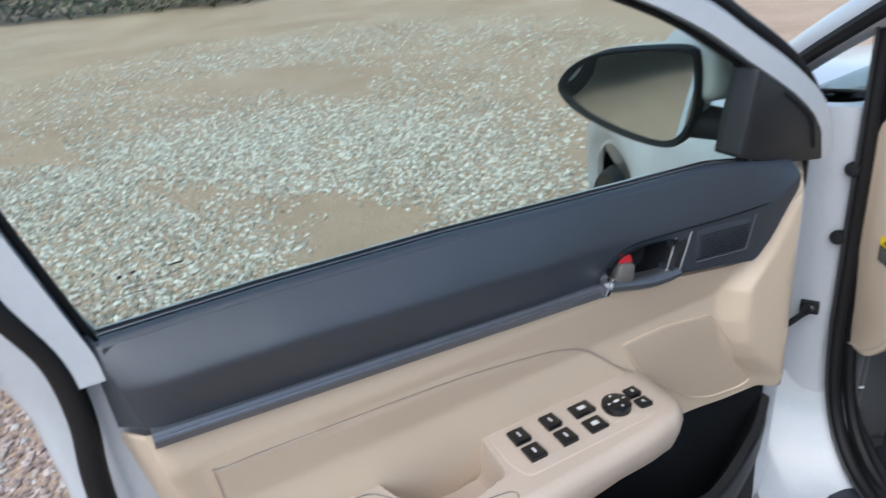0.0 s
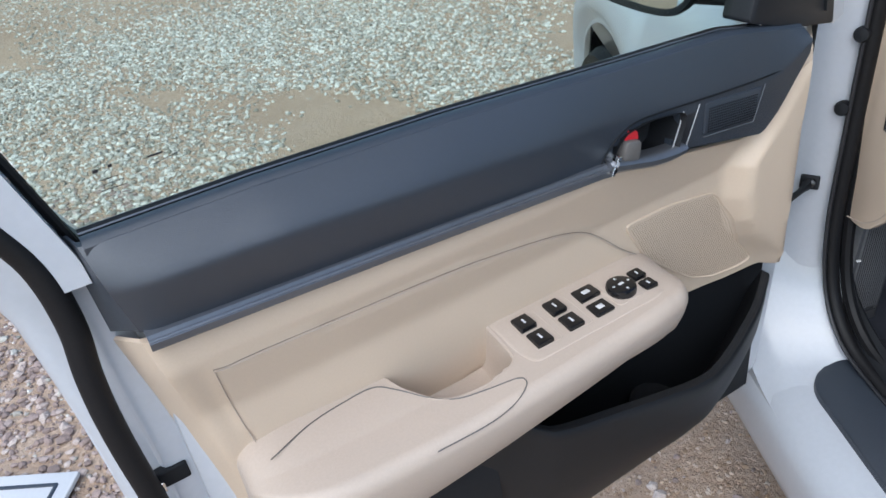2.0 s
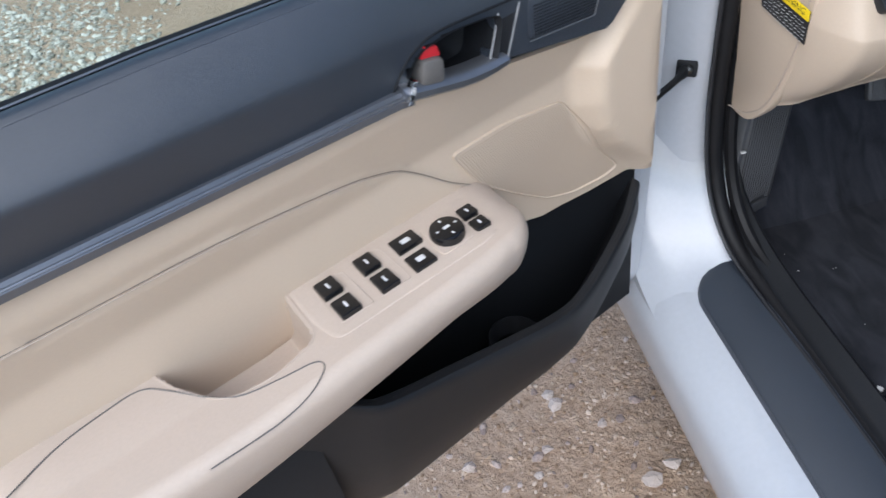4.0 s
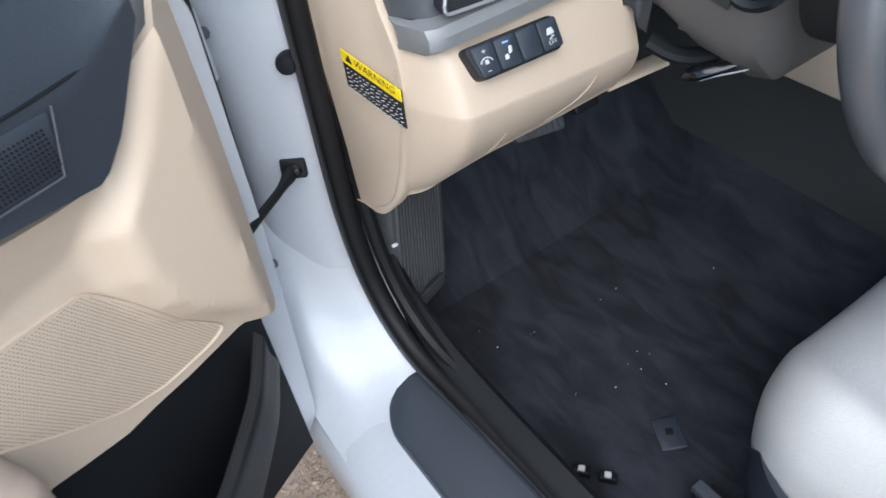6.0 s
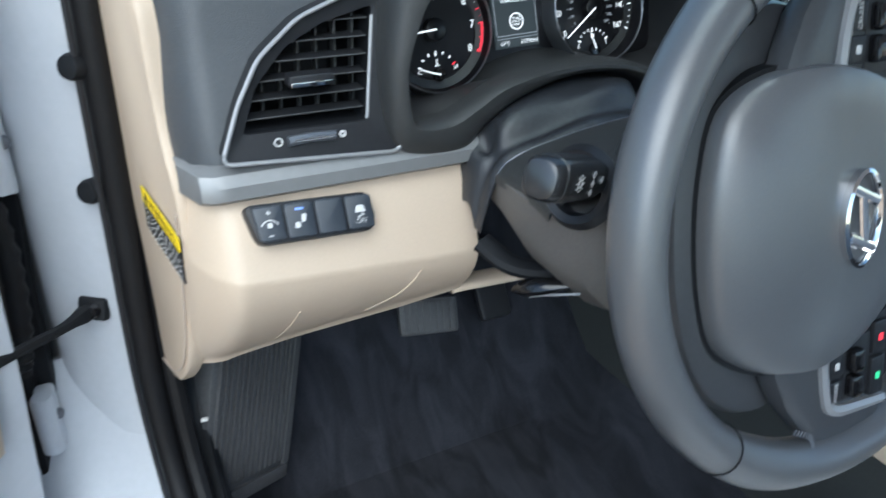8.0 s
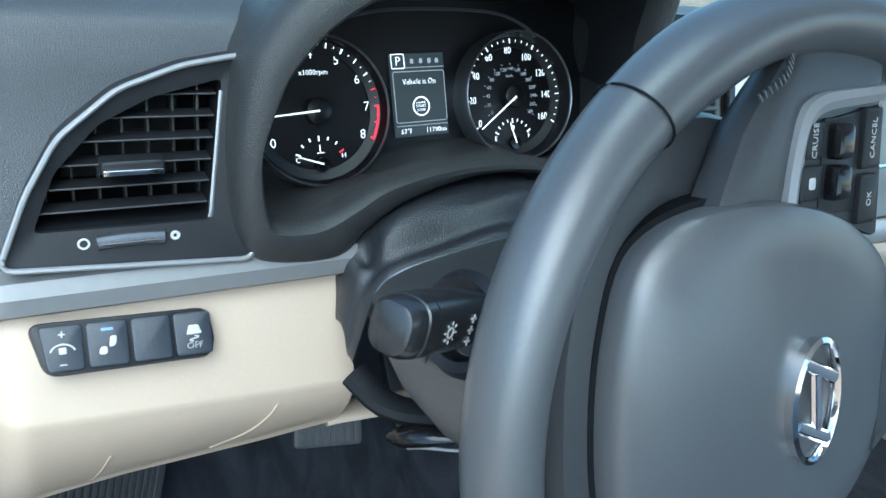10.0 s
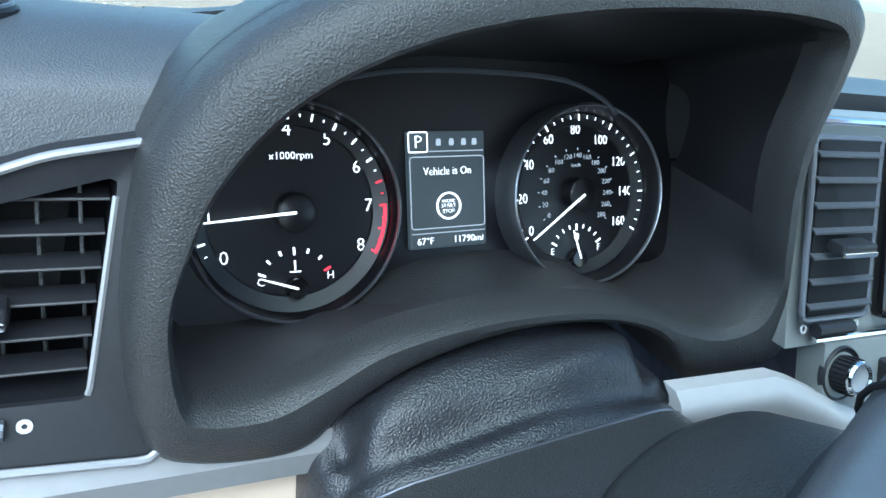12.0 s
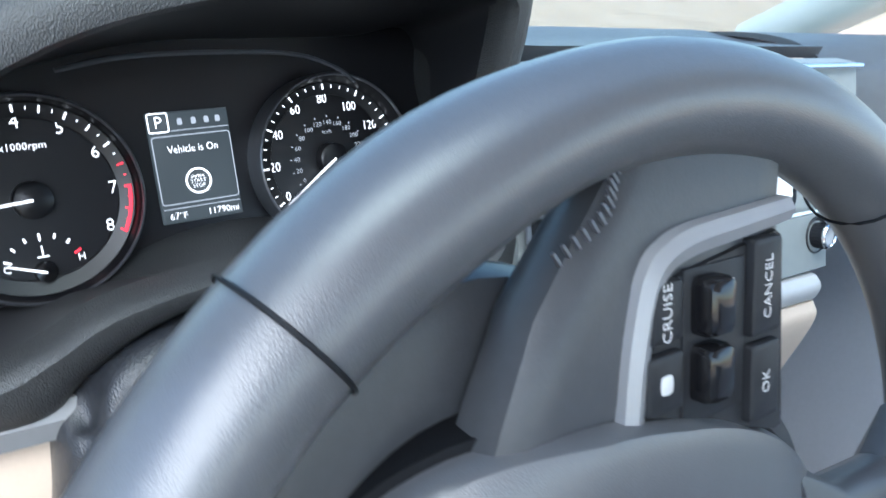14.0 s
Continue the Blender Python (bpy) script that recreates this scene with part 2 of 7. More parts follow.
def thick(rows, offset, close_v=False):
    """A sheet through rows with a back side offset by a vector, and its rims."""
    r = [np.array(q, float) for q in rows]
    off = np.array(offset, float)
    if close_v:
        return loft([*r, *[q + off for q in r[::-1]]], close_u=True, close_v=True)
    return loft([np.vstack([q, (q + off)[::-1]]) for q in r], close_v=True, cap=True)


def slab(outline, low, high, bevel=0.0015, m=None, seg=2, bm=None):
    """A plate with a flat outline (x, y), from low to high along z, its upper edge rounded."""
    o = np.array(outline, float)
    c = o.mean(0)
    size = np.abs(o - c).max()
    rows = [np.c_[o, np.full(len(o), low)]]
    for k in range(seg + 1):
        a = k / seg * math.pi / 2
        shrink = 1 - bevel * (1 - math.cos(a)) / size
        rows.append(np.c_[c + (o - c) * shrink, np.full(len(o), high - bevel + bevel * math.sin(a))])
    if m is not None:
        rows = [np.array([tuple(m @ Vector(q)) for q in r]) for r in rows]
    return loft(rows, close_v=True, cap=True, bm=bm)


def box(x0, x1, y0, y1, z0, z1, r=0.003, bm=None, m=None):
    return slab(rounded([(x0, y0), (x1, y0), (x1, y1), (x0, y1)], r, 4), z0, z1, min(r, (z1 - z0) * 0.4), bm=bm, m=m)


def tube(pts, r, seg=10, closed=False, flat=1.0, cap=True, up=(0, 0, 1)):
    """A round bar along pts; r is a number or one for each point."""
    p = np.array(pts, float)
    n = len(p)
    rr = np.full(n, r) if np.isscalar(r) else np.array(r, float)
    rows = []
    for i in range(n):
        t = (p[(i + 1) % n] - p[i - 1]) if closed else p[min(i + 1, n - 1)] - p[max(i - 1, 0)]
        t = t / np.linalg.norm(t)
        a = np.cross(t, up)
        if np.linalg.norm(a) < 1e-3:
            a = np.cross(t, (1, 0.2, 0))
        a = a / np.linalg.norm(a)
        b = np.cross(a, t)
        th = np.linspace(0, 2 * math.pi, seg, endpoint=False)
        rows.append(p[i] + rr[i] * (np.cos(th)[:, None] * a + flat * np.sin(th)[:, None] * b))
    return loft(rows, close_u=closed, close_v=True, cap=cap and not closed)


def lathe(profile, seg=32, m=None, arc=2 * math.pi, bm=None):
    """A turned shape about z; profile: (radius, height)."""
    th = np.linspace(0, arc, seg, endpoint=False)
    rows = [[(r * math.cos(a), r * math.sin(a), h) for a in th] for r, h in profile]
    if m is not None:
        rows = [[tuple(m @ Vector(q)) for q in r] for r in rows]
    return loft(rows, close_v=True, close_u=profile[0][0] > 1e-6 and profile[-1][0] > 1e-6, bm=bm)


def letters(name, text, size, m, material, parent, align="CENTER", width=1.0):
    """A word in the built-in font as a thin mesh, lying in the xy plane of m."""
    cu = bpy.data.curves.new(name, "FONT")
    cu.body, cu.size, cu.align_x, cu.align_y = text, size, align, "CENTER"
    cu.extrude = 0.00012
    cu.offset = -0.012 * size
    cu.resolution_u = 2
    tmp = bpy.data.objects.new("tmp", cu)
    me = bpy.data.meshes.new_from_object(tmp)
    bpy.data.objects.remove(tmp)
    me.transform(m @ Matrix.Diagonal((width, 1, 1, 1)))
    me.materials.clear()
    me.materials.append(material)
    ob = new(name, me)
    ob.parent = parent
    return ob


def on_curve(pts, s):
    p = np.array(sorted(pts))
    return float(np.interp(s, p[:, 0], p[:, 1]))


# ---- ground ----
def ground():
    bm = bmesh.new()
    xs = np.r_[-400, -120, -40, -14, np.linspace(-8, 4, 49), 14, 40, 120, 400]
    ys = np.r_[-400, -120, -40, -12, np.linspace(-4, 14, 73), 40, 120, 400]
    rows = []
    for y in ys:
        rows.append([(x, y, 0.018 * (noise.noise((x * 1.3, y * 1.3, 0.4)) - 0.2) * (abs(x) < 9) - 0.012) for x in xs])
    loft(rows, bm=bm)
    return tagged(part("ground", bm, EARTH), "dry reddish earth strewn with crushed stone", "ground", kind="structure")


def lie(x, y):
    return 0.018 * (noise.noise((x * 1.3, y * 1.3, 0.4)) - 0.2) * (abs(x) < 9) - 0.012


def stones(name, label, material, spots, seed, low, high, patch=0.0):
    """Many crushed stones lying on the ground in patches, in one mesh."""
    rng = np.random.default_rng(seed)
    ico = bmesh.new()
    bmesh.ops.create_icosphere(ico, subdivisions=1, radius=1)
    v0 = np.array([v.co for v in ico.verts])
    f0 = np.array([[v.index for v in f.verts] for f in ico.faces])
    ico.free()
    verts, faces = [], []
    k = 0
    for cx, cy, rx, ry, count in spots:
        for _ in range(count):
            a, q = rng.uniform(0, 6.283), math.sqrt(rng.random())
            x, y = cx + rx * q * math.cos(a), cy + ry * q * math.sin(a)
            if rng.random() < (q - 0.55) / 0.45:
                continue
            if noise.noise((x * 0.9 + 0.45 * y, y * 0.55, seed)) + 0.35 * noise.noise((x * 3.1, y * 3.1, seed)) < patch + rng.normal(0, 0.10):
                continue
            r = low + (high - low) * rng.random() ** 2.2
            sh = v0 * (1 + rng.uniform(-0.28, 0.28, (len(v0), 1))) * rng.uniform(0.6, 1.25, 3)
            a = rng.uniform(0, 6.28)
            c, s = math.cos(a), math.sin(a)
            sh = np.c_[sh[:, 0] * c - sh[:, 1] * s, sh[:, 0] * s + sh[:, 1] * c, sh[:, 2] * 0.7]
            verts.append(sh * r + (x, y, lie(x, y) + r * 0.3))
            faces.append(f0 + k)
            k += len(v0)
    me = bpy.data.meshes.new(name)
    me.from_pydata(np.vstack(verts).tolist(), [], np.vstack(faces).tolist())
    me.materials.append(material)
    return tagged(new(name, me), label, "gravel", kind="stuff")


ground()
stones("crushed_stone", "loose grey-white crushed stone on the yard", STONE, [(-2.6, 2.8, 2.8, 2.5, 72000), (-2.6, 6.5, 4.0, 3.8, 34000)], 3, 0.0045, 0.017, -0.26)
stones("pinkish_gravel", "pinkish crushed gravel beside the car", PINKSTONE, [(-3.1, 0.6, 1.6, 1.6, 26000), (-1.4, -0.1, 1.2, 1.0, 1500)], 5, 0.004, 0.017, -0.5)


stones("earth_clods", "brown crumbs of dry earth and small pebbles beside the sill", CLOD, [(-0.95, 0.15, 0.55, 0.75, 9000), (-2.0, 0.0, 0.7, 0.8, 2500)], 11, 0.0014, 0.0065, -0.30)


def hedge():
    h = base("bush_row", "dark green scrub at the edge of the yard", "bushes", pose(-9.5, 15.5, 0))
    rng = np.random.default_rng(9)
    verts, faces = [], []
    for k in range(5200):
        u = rng.uniform(-4.5, 5.0)
        x, y = u, -0.15 * u + rng.normal(0, 0.5)
        z = abs(rng.normal(0.0, 0.75)) + 0.05
        a, b, r = rng.uniform(0, 6.28), rng.uniform(-0.8, 0.8), rng.uniform(0.05, 0.13)
        d1 = np.array([math.cos(a), math.sin(a), b]) * r
        d2 = np.array([-math.sin(a), math.cos(a), 0.3]) * r * 0.45
        o = np.array([x, y, z])
        verts += [o - d1, o + d2, o + d1, o - d2]
        faces.append((4 * k, 4 * k + 1, 4 * k + 2, 4 * k + 3))
    me = bpy.data.meshes.new("foliage")
    me.from_pydata([tuple(v) for v in verts], [], faces)
    me.materials.append(LEAF)
    ob = new("foliage", me)
    ob.parent = h
    for u in np.linspace(-4, 4.5, 9):
        part("stem", tube([(u, -0.15 * u, 0), (u + 0.1, -0.15 * u + 0.05, 0.6), (u - 0.1, -0.15 * u, 1.2)], [0.04, 0.03, 0.01], 6), BARK, h)


hedge()


# ---- car body ----
car = base("car_body", "white painted sedan body with the driver's door open", "car body", pose(0, 0, 0), kind="structure")


def body():
    # fender and front wing with its wheel arch: outline in y, z at the car's flank
    top = spline([(0.13, 0.935), (0.5, 0.92), (0.9, 0.875), (1.25, 0.79), (1.52, 0.66)], 60)
    rows = []
    for f in np.linspace(0, 1, 14):
        row = []
        for y, zt in top:
            arch = 0.36 + math.sqrt(max(0.0, 0.33**2 - (y - 1.06) ** 2)) if abs(y - 1.06) < 0.33 else (0.24 if y > 1.06 else 0.30)
            z = zt + (arch - zt) * f
            nose = -0.88 + max(0, y - 1.25) ** 2 * 0.9
            bulge = 0.035 * math.sin(math.pi * min(1, f * 1.1)) - 0.05 * (1 - f) ** 6
            row.append((nose - bulge, y, z))
        rows.append(row)
    part("front_wing", thick(rows, (0.02, 0, 0)), PAINT, car)
    part("wheel_liner", lathe([(0.0, 0.0), (0.355, 0.0), (0.355, 0.17)], 40, m=pose(-0.70, 1.06, 0.36, 0, -90, 0)), BLACK, car)
    # bonnet
    rows = []
    for y, z, w in [(0.46, 0.975, 0.80), (0.7, 0.965, 0.81), (1.0, 0.925, 0.78), (1.3, 0.85, 0.70), (1.48, 0.74, 0.60)]:
        rows.append([(w * u, y - 0.05 * (1 - u * u) * 0, z - 0.055 * abs(u) ** 3 + 0.012 * math.exp(-((abs(u) - 0.62) / 0.1) ** 2)) for u in np.linspace(-1, 1, 25)])
    rows = [np.array(r) for r in rows]
    rows = [np.array([spline([q[j] for q in rows], 16)[i] for j in range(25)]) for i in range(16)]
    part("bonnet", thick(rows, (0, 0, -0.02)), PAINT, car)
    # front bumper closing the nose
    rows = [[(0.62 * u, 1.50 + 0.08 * (1 - u * u), z) for u in np.linspace(-1, 1, 13)] for z in (0.74, 0.6, 0.4, 0.25)]
    part("bumper", thick(rows, (0, -0.03, 0)), PAINT, car)
    # black gap between bonnet and wing
    part("bonnet_gap", tube(spline([(-0.806, 0.45, 0.921), (-0.80, 0.8, 0.905), (-0.75, 1.15, 0.84)], 14), 0.006, 6), RUBBER, car)
    # hinge pillar: a folded white panel from the outer flange to the seal
    rows = []
    for z, o in [(0.30, 0.0), (0.40, 0.0), (0.55, 0.0), (0.75, 0.0), (0.95, -0.004), (1.05, -0.006)]:
        k = max(0, 0.55 - z) ** 2 * 1.6
        rows.append([(-0.868, 0.24, z), (-0.853, 0.185, z), (-0.847, 0.132 - k * 0.3, z), (-0.838, 0.110 - k * 0.6, z), (-0.815 + o, 0.088 - k, z), (-0.792 + o, 0.070 - k * 1.3, z), (-0.768 + o, 0.057 - k * 1.6, z), (-0.745 + o, 0.055 - k * 1.6, z)])
    sm = [np.array([spline([np.array(r[j]) for r in rows], 20)[i] for j in range(8)]) for i in range(20)]
    part("hinge_pillar", thick([spline(r, 22) for r in sm], (0.0, 0.03, 0)), PAINT, car)
    # rocker and sill
    prof = [(-0.86, 0.20), (-0.905, 0.24), (-0.912, 0.31), (-0.900, 0.345), (-0.875, 0.365), (-0.845, 0.375), (-0.80, 0.378), (-0.77, 0.385), (-0.745, 0.40), (-0.735, 0.385), (-0.72, 0.30)]
    rows = [[(x, y, z) for x, z in spline(prof, 30)] for y in np.linspace(0.13, -1.15, 14)]
    part("sill", thick(rows, (0.0, 0.0, -0.012)), PAINT, car)
    # sweep between pillar and sill
    rows = []
    for a in np.linspace(0, 1, 12):
        c = spline([(0.062, 0.62), (0.045, 0.50), (0.005, 0.425), (-0.07, 0.385), (-0.16, 0.379)], 12)[int(a * 11)]
        rows.append(spline([(-0.740, c[0] - 0.018, c[1] + 0.018), (-0.775, c[0] - 0.006, c[1] + 0.008), (-0.82, c[0] + 0.022 * (1 - a), c[1] - 0.004), (-0.865, c[0] + 0.04 * (1 - a), c[1] - 0.014), (-0.90, c[0] + 0.055 * (1 - a), c[1] - 0.035)], 14) + np.array([0, 0.03 * max(0, 1 - 2.2 * a) ** 1.5, 0]))
    part("sill_sweep", thick(rows, (0.0, 0.025, -0.012)), PAINT, car)
    # black weatherstrip round the opening
    way = spline([(-0.752, 0.052, 1.22), (-0.757, 0.050, 1.0), (-0.760, 0.050, 0.80), (-0.762, 0.046, 0.62), (-0.758, 0.022, 0.50), (-0.752, -0.04, 0.43), (-0.742, -0.14, 0.405), (-0.736, -0.3, 0.402), (-0.735, -0.6, 0.402), (-0.735, -1.0, 0.402)], 60)
    part("weatherstrip", tube(way, 0.013, 12, up=(1, 0, 0)), RUBBER, car)
    part("seal_lip", tube(way + np.array([0.022, -0.006, 0.012]), 0.010, 8, up=(1, 0, 0)), RUBBER, car)
    part("seal_bead", tube(way + np.array([-0.016, -0.006, 0.004]), 0.0035, 6, up=(1, 0, 0)), SMOOTH, car)
    # sill plate
    rows = []
    for y in np.r_[np.linspace(-0.045, -0.13, 12), np.linspace(-0.2, -1.0, 12)]:
        g = min(1.0, (-0.045 - y) / 0.075)
        x0 = -0.772 - 0.063 * math.sqrt(1 - (1 - g) ** 2)
        rows.append([(x, y, 0.389 + 0.020 * max(0, (x + 0.80) / 0.055) + dz) for x, dz in ((x0, -0.010), (x0 + 0.001, -0.002), (x0 + 0.006, 0.002), (x0 * 0.5 - 0.375, 0.003), (-0.752, 0.002), (-0.742, -0.004))])
    part("sill_plate", thick(rows, (0, 0, -0.010)), DARK, car)
    # black strip and black sheet standing in for the shade behind the wing
    part("gap_strip", tube(spline([(-0.880, 0.125, 1.0), (-0.882, 0.122, 0.8), (-0.884, 0.118, 0.6), (-0.886, 0.10, 0.45)], 16), 0.010, 8, up=(1, 0, 0)), RUBBER, car)
    rows = []
    for z in np.linspace(0.36, 1.02, 24):
        x0 = on_curve([(0.36, -0.905), (0.52, -0.890), (0.675, -0.884), (0.82, -0.868), (1.02, -0.866)], z)
        x1 = on_curve([(0.36, -0.866), (0.47, -0.861), (0.63, -0.858), (0.73, -0.855), (0.855, -0.844), (1.02, -0.840)], z)
        rows.append([(x0, 0.114, z), (x0 * 0.5 + x1 * 0.5, 0.118, z), (x1, 0.114, z), (x1 + 0.004, 0.124, z)])
    part("gap_panel", thick(rows, (0, 0.012, 0)), BLACK, car)
    # plugs in the pillar
    for x, y, z in ((-0.784, 0.051, 0.837), (-0.778, 0.045, 0.955)):
        part("plug", lathe([(0.0, 0.006), (0.010, 0.005), (0.012, 0.0), (0.012, -0.012)], 20, m=pose(x, y, z) @ pose(0, 0, 0, 80, 0, -45)), BLACK, car)
    # lower A-pillar and screen pillar, roof, far side and back
    part("screen_pillar", tube(spline([(-0.80, 0.40, 0.99), (-0.77, 0.12, 1.16), (-0.70, -0.22, 1.34), (-0.62, -0.50, 1.42)], 20), 0.032, 12), PAINT, car)
    part("pillar_seal", tube(spline([(-0.84, 0.36, 0.975), (-0.815, 0.08, 1.15), (-0.75, -0.26, 1.34), (-0.68, -0.52, 1.41)], 20), 0.012, 8), RUBBER, car)
    part("screen_pillar", tube(spline([(0.80, 0.40, 0.99), (0.77, 0.12, 1.16), (0.70, -0.22, 1.34), (0.62, -0.50, 1.42)], 20), 0.045, 12), SEAT, car)
    # roof, far side, back and centre pillar are unseen, added to shape cabin light
    rows = [[(0.66 * u, y, 1.445 - 0.05 * u * u - 0.02 * ((y + 1.1) / 0.6) ** 2) for u in np.linspace(-1, 1, 15)] for y in np.linspace(-0.48, -1.9, 12)]
    part("roof", thick(rows, (0, 0, 0.02)), PAINT, car)
    part("cowl", box(-0.80, 0.80, 0.42, 0.50, 0.90, 0.955, 0.01), BLACK, car)
    part("far_side", box(0.74, 0.86, -1.9, 0.45, 0.25, 0.93, 0.02), PAINT, car)
    part("rear_wall", box(-0.80, 0.80, -1.98, -1.9, 0.25, 0.95, 0.02), PAINT, car)
    part("rear_quarter", box(-0.90, -0.82, -1.9, -1.08, 0.25, 0.95, 0.02), PAINT, car)
    part("centre_pillar", tube([(-0.86, -1.09, 0.3), (-0.86, -1.10, 0.95), (-0.67, -1.14, 1.42)], 0.045, 12), PAINT, car)
    part("fire_wall", box(-0.78, 0.78, 0.40, 0.44, 0.25, 0.95, 0.01), BLACK, car)


body()


def windscreen():
    rows = []
    for f in np.linspace(0, 1, 8):
        rows.append([((0.78 - 0.16 * f) * u, 0.47 - 0.97 * f - 0.10 * u * u * (1 - f), 0.965 + 0.465 * f - 0.03 * f * u * u) for u in np.linspace(-1, 1, 15)])
    ob = part("windscreen", thick(rows, (0, 0.003, 0.004)), SHIELD)
    ob.visible_shadow = False
    return tagged(ob, "raked clear laminated glass windscreen", "windscreen", kind="structure")


windscreen()


def wheel_at(x, y, z, r, name, label):
    w = base(name, label, "wheel", pose(x, y, z, 0, -90, 0))
    part("tyre", lathe([(r * 0.66, -0.09), (r * 0.93, -0.10), (r, -0.07), (r, 0.07), (r * 0.93, 0.10), (r * 0.66, 0.09)], 40), RUBBER, w)
    part("rim", lathe([(r * 0.66, -0.06), (r * 0.66, 0.085), (r * 0.62, 0.09), (r * 0.58, 0.05), (r * 0.55, -0.05)], 40), SILVER, w)
    for k in range(5):
        a = k * 72
        part("spoke", slab(rounded([(r * 0.1, -0.035), (r * 0.62, -0.02), (r * 0.62, 0.02), (r * 0.1, 0.035)], 0.01), 0.04, 0.08, 0.008, m=pose(0, 0, 0, 0, 0, a)), SILVER, w)
    part("hub_cap", lathe([(0.0, 0.085), (0.03, 0.083), (0.04, 0.07), (0.04, 0.04)], 20), SILVER, w)
    return w


wheel_at(-0.80, 1.06, 0.31, 0.31, "front_wheel", "front wheel with black tyre under the white wing")


# ---- cabin floor ----
def cabin_floor():
    rows = []
    ys = np.linspace(-1.85, 0.42, 50)
    for y in ys:
        up = max(0.0, y - 0.10) * 0.9 + max(0, y - 0.10) ** 2 * 1.2
        row = []
        for x in np.linspace(-0.735, 0.735, 60):
            g = min(1.0, max(0.0, (0.20 - abs(x + 0.01)) / 0.12))
            tunnel = 0.12 * g * g * (3 - 2 * g)
            z = 0.292 + up + tunnel + 0.004 * noise.noise((x * 9, y * 9, 1.0)) + 0.02 * max(0, (-0.70 - x) / 0.035)
            row.append((x, y, z))
        rows.append(row)
    return tagged(part("floor", thick(rows, (0, 0, -0.02)), CARPET), "dark charcoal carpet in the footwell", "floor", kind="structure")


cabin_floor()


# ---- driver's door, standing open ----
HINGE = frame_of((-0.891 * 0.85 + 0.454 * -0.40, -0.454 * 0.85 - 0.891 * -0.40, 0), (-0.891, -0.454, 0), (0.454, -0.891, 0), (0, 0, 1))
door = base("car_door", "open white driver's door with slate and beige inner trim", "car door", HINGE)


def dq(s, d, z):
    """Along the door from the hinge, towards the cabin, up."""
    return (s - 0.85, d + 0.40, z)




BELT = [(0.80, 1.010), (0.86, 1.024), (1.00, 1.050), (1.16, 1.058), (1.40, 1.072), (1.60, 1.078), (1.76, 1.078)]
LOWER = [(0.84, 0.872), (0.936, 0.902), (1.10, 0.936), (1.22, 0.960), (1.49, 0.975), (1.74, 0.988)]


def sheet_with_hole(us, vs, f, hole, back):
    """A sheet f(u, v) with thickness, leaving out the cells whose middle lies in hole(u, v)."""
    bm = bmesh.new()
    g = [[bm.verts.new(f(u, v)) for v in vs] for u in us]
    for i in range(len(us) - 1):
        for j in range(len(vs) - 1):
            if not hole((us[i] + us[i + 1]) / 2, (vs[j] + vs[j + 1]) / 2):
                bm.faces.new((g[i][j], g[i + 1][j], g[i + 1][j + 1], g[i][j + 1]))
    r = bmesh.ops.extrude_face_region(bm, geom=bm.faces[:])
    bmesh.ops.translate(bm, verts=[e for e in r["geom"] if isinstance(e, bmesh.types.BMVert)], vec=back)
    return bm


def inside(outline, x, y):
    o = np.asarray(outline)
    n, hit = len(o), False
    for i in range(n):
        (x0, y0), (x1, y1) = o[i - 1], o[i]
        if (y0 > y) != (y1 > y) and x < (x1 - x0) * (y - y0) / (y1 - y0) + x0:
            hit = not hit
    return hit


CREASE = [(0.85, 0.46), (1.185, 0.50), (1.307, 0.46), (1.48, 0.41), (1.58, 0.38), (1.66, 0.40), (1.75, 0.44)]


def trim_d(s, f):
    """Depth of the upper trim from belt (f=0) to lower edge (f=1): an upper face that leans back, a crease, and a lower face."""
    c = on_curve(CREASE, s)
    top = -0.362
    ridge = on_curve([(0.85, -0.346), (1.20, -0.343), (1.30, -0.333), (1.45, -0.327), (1.60, -0.327), (1.70, -0.334), (1.75, -0.345)], s)
    foot = on_curve([(0.85, -0.347), (1.22, -0.347), (1.30, -0.345), (1.75, -0.347)], s)
    if f < c:
        k = f / c
        return top + (ridge - top) * (1 - (1 - k) ** 1.35)
    k = (f - c) / (1 - c)
    return ridge + (foot - ridge) * k**1.3


CUP = rounded([(1.214, 0.958), (1.190, 0.989), (1.150, 0.993), (1.096, 0.986), (1.110, 0.936), (1.160, 0.940)], 0.012, 4)
TWEET = rounded([(1.058, 0.984), (0.953, 0.974), (0.966, 0.932), (1.058, 0.942)], 0.006, 4)


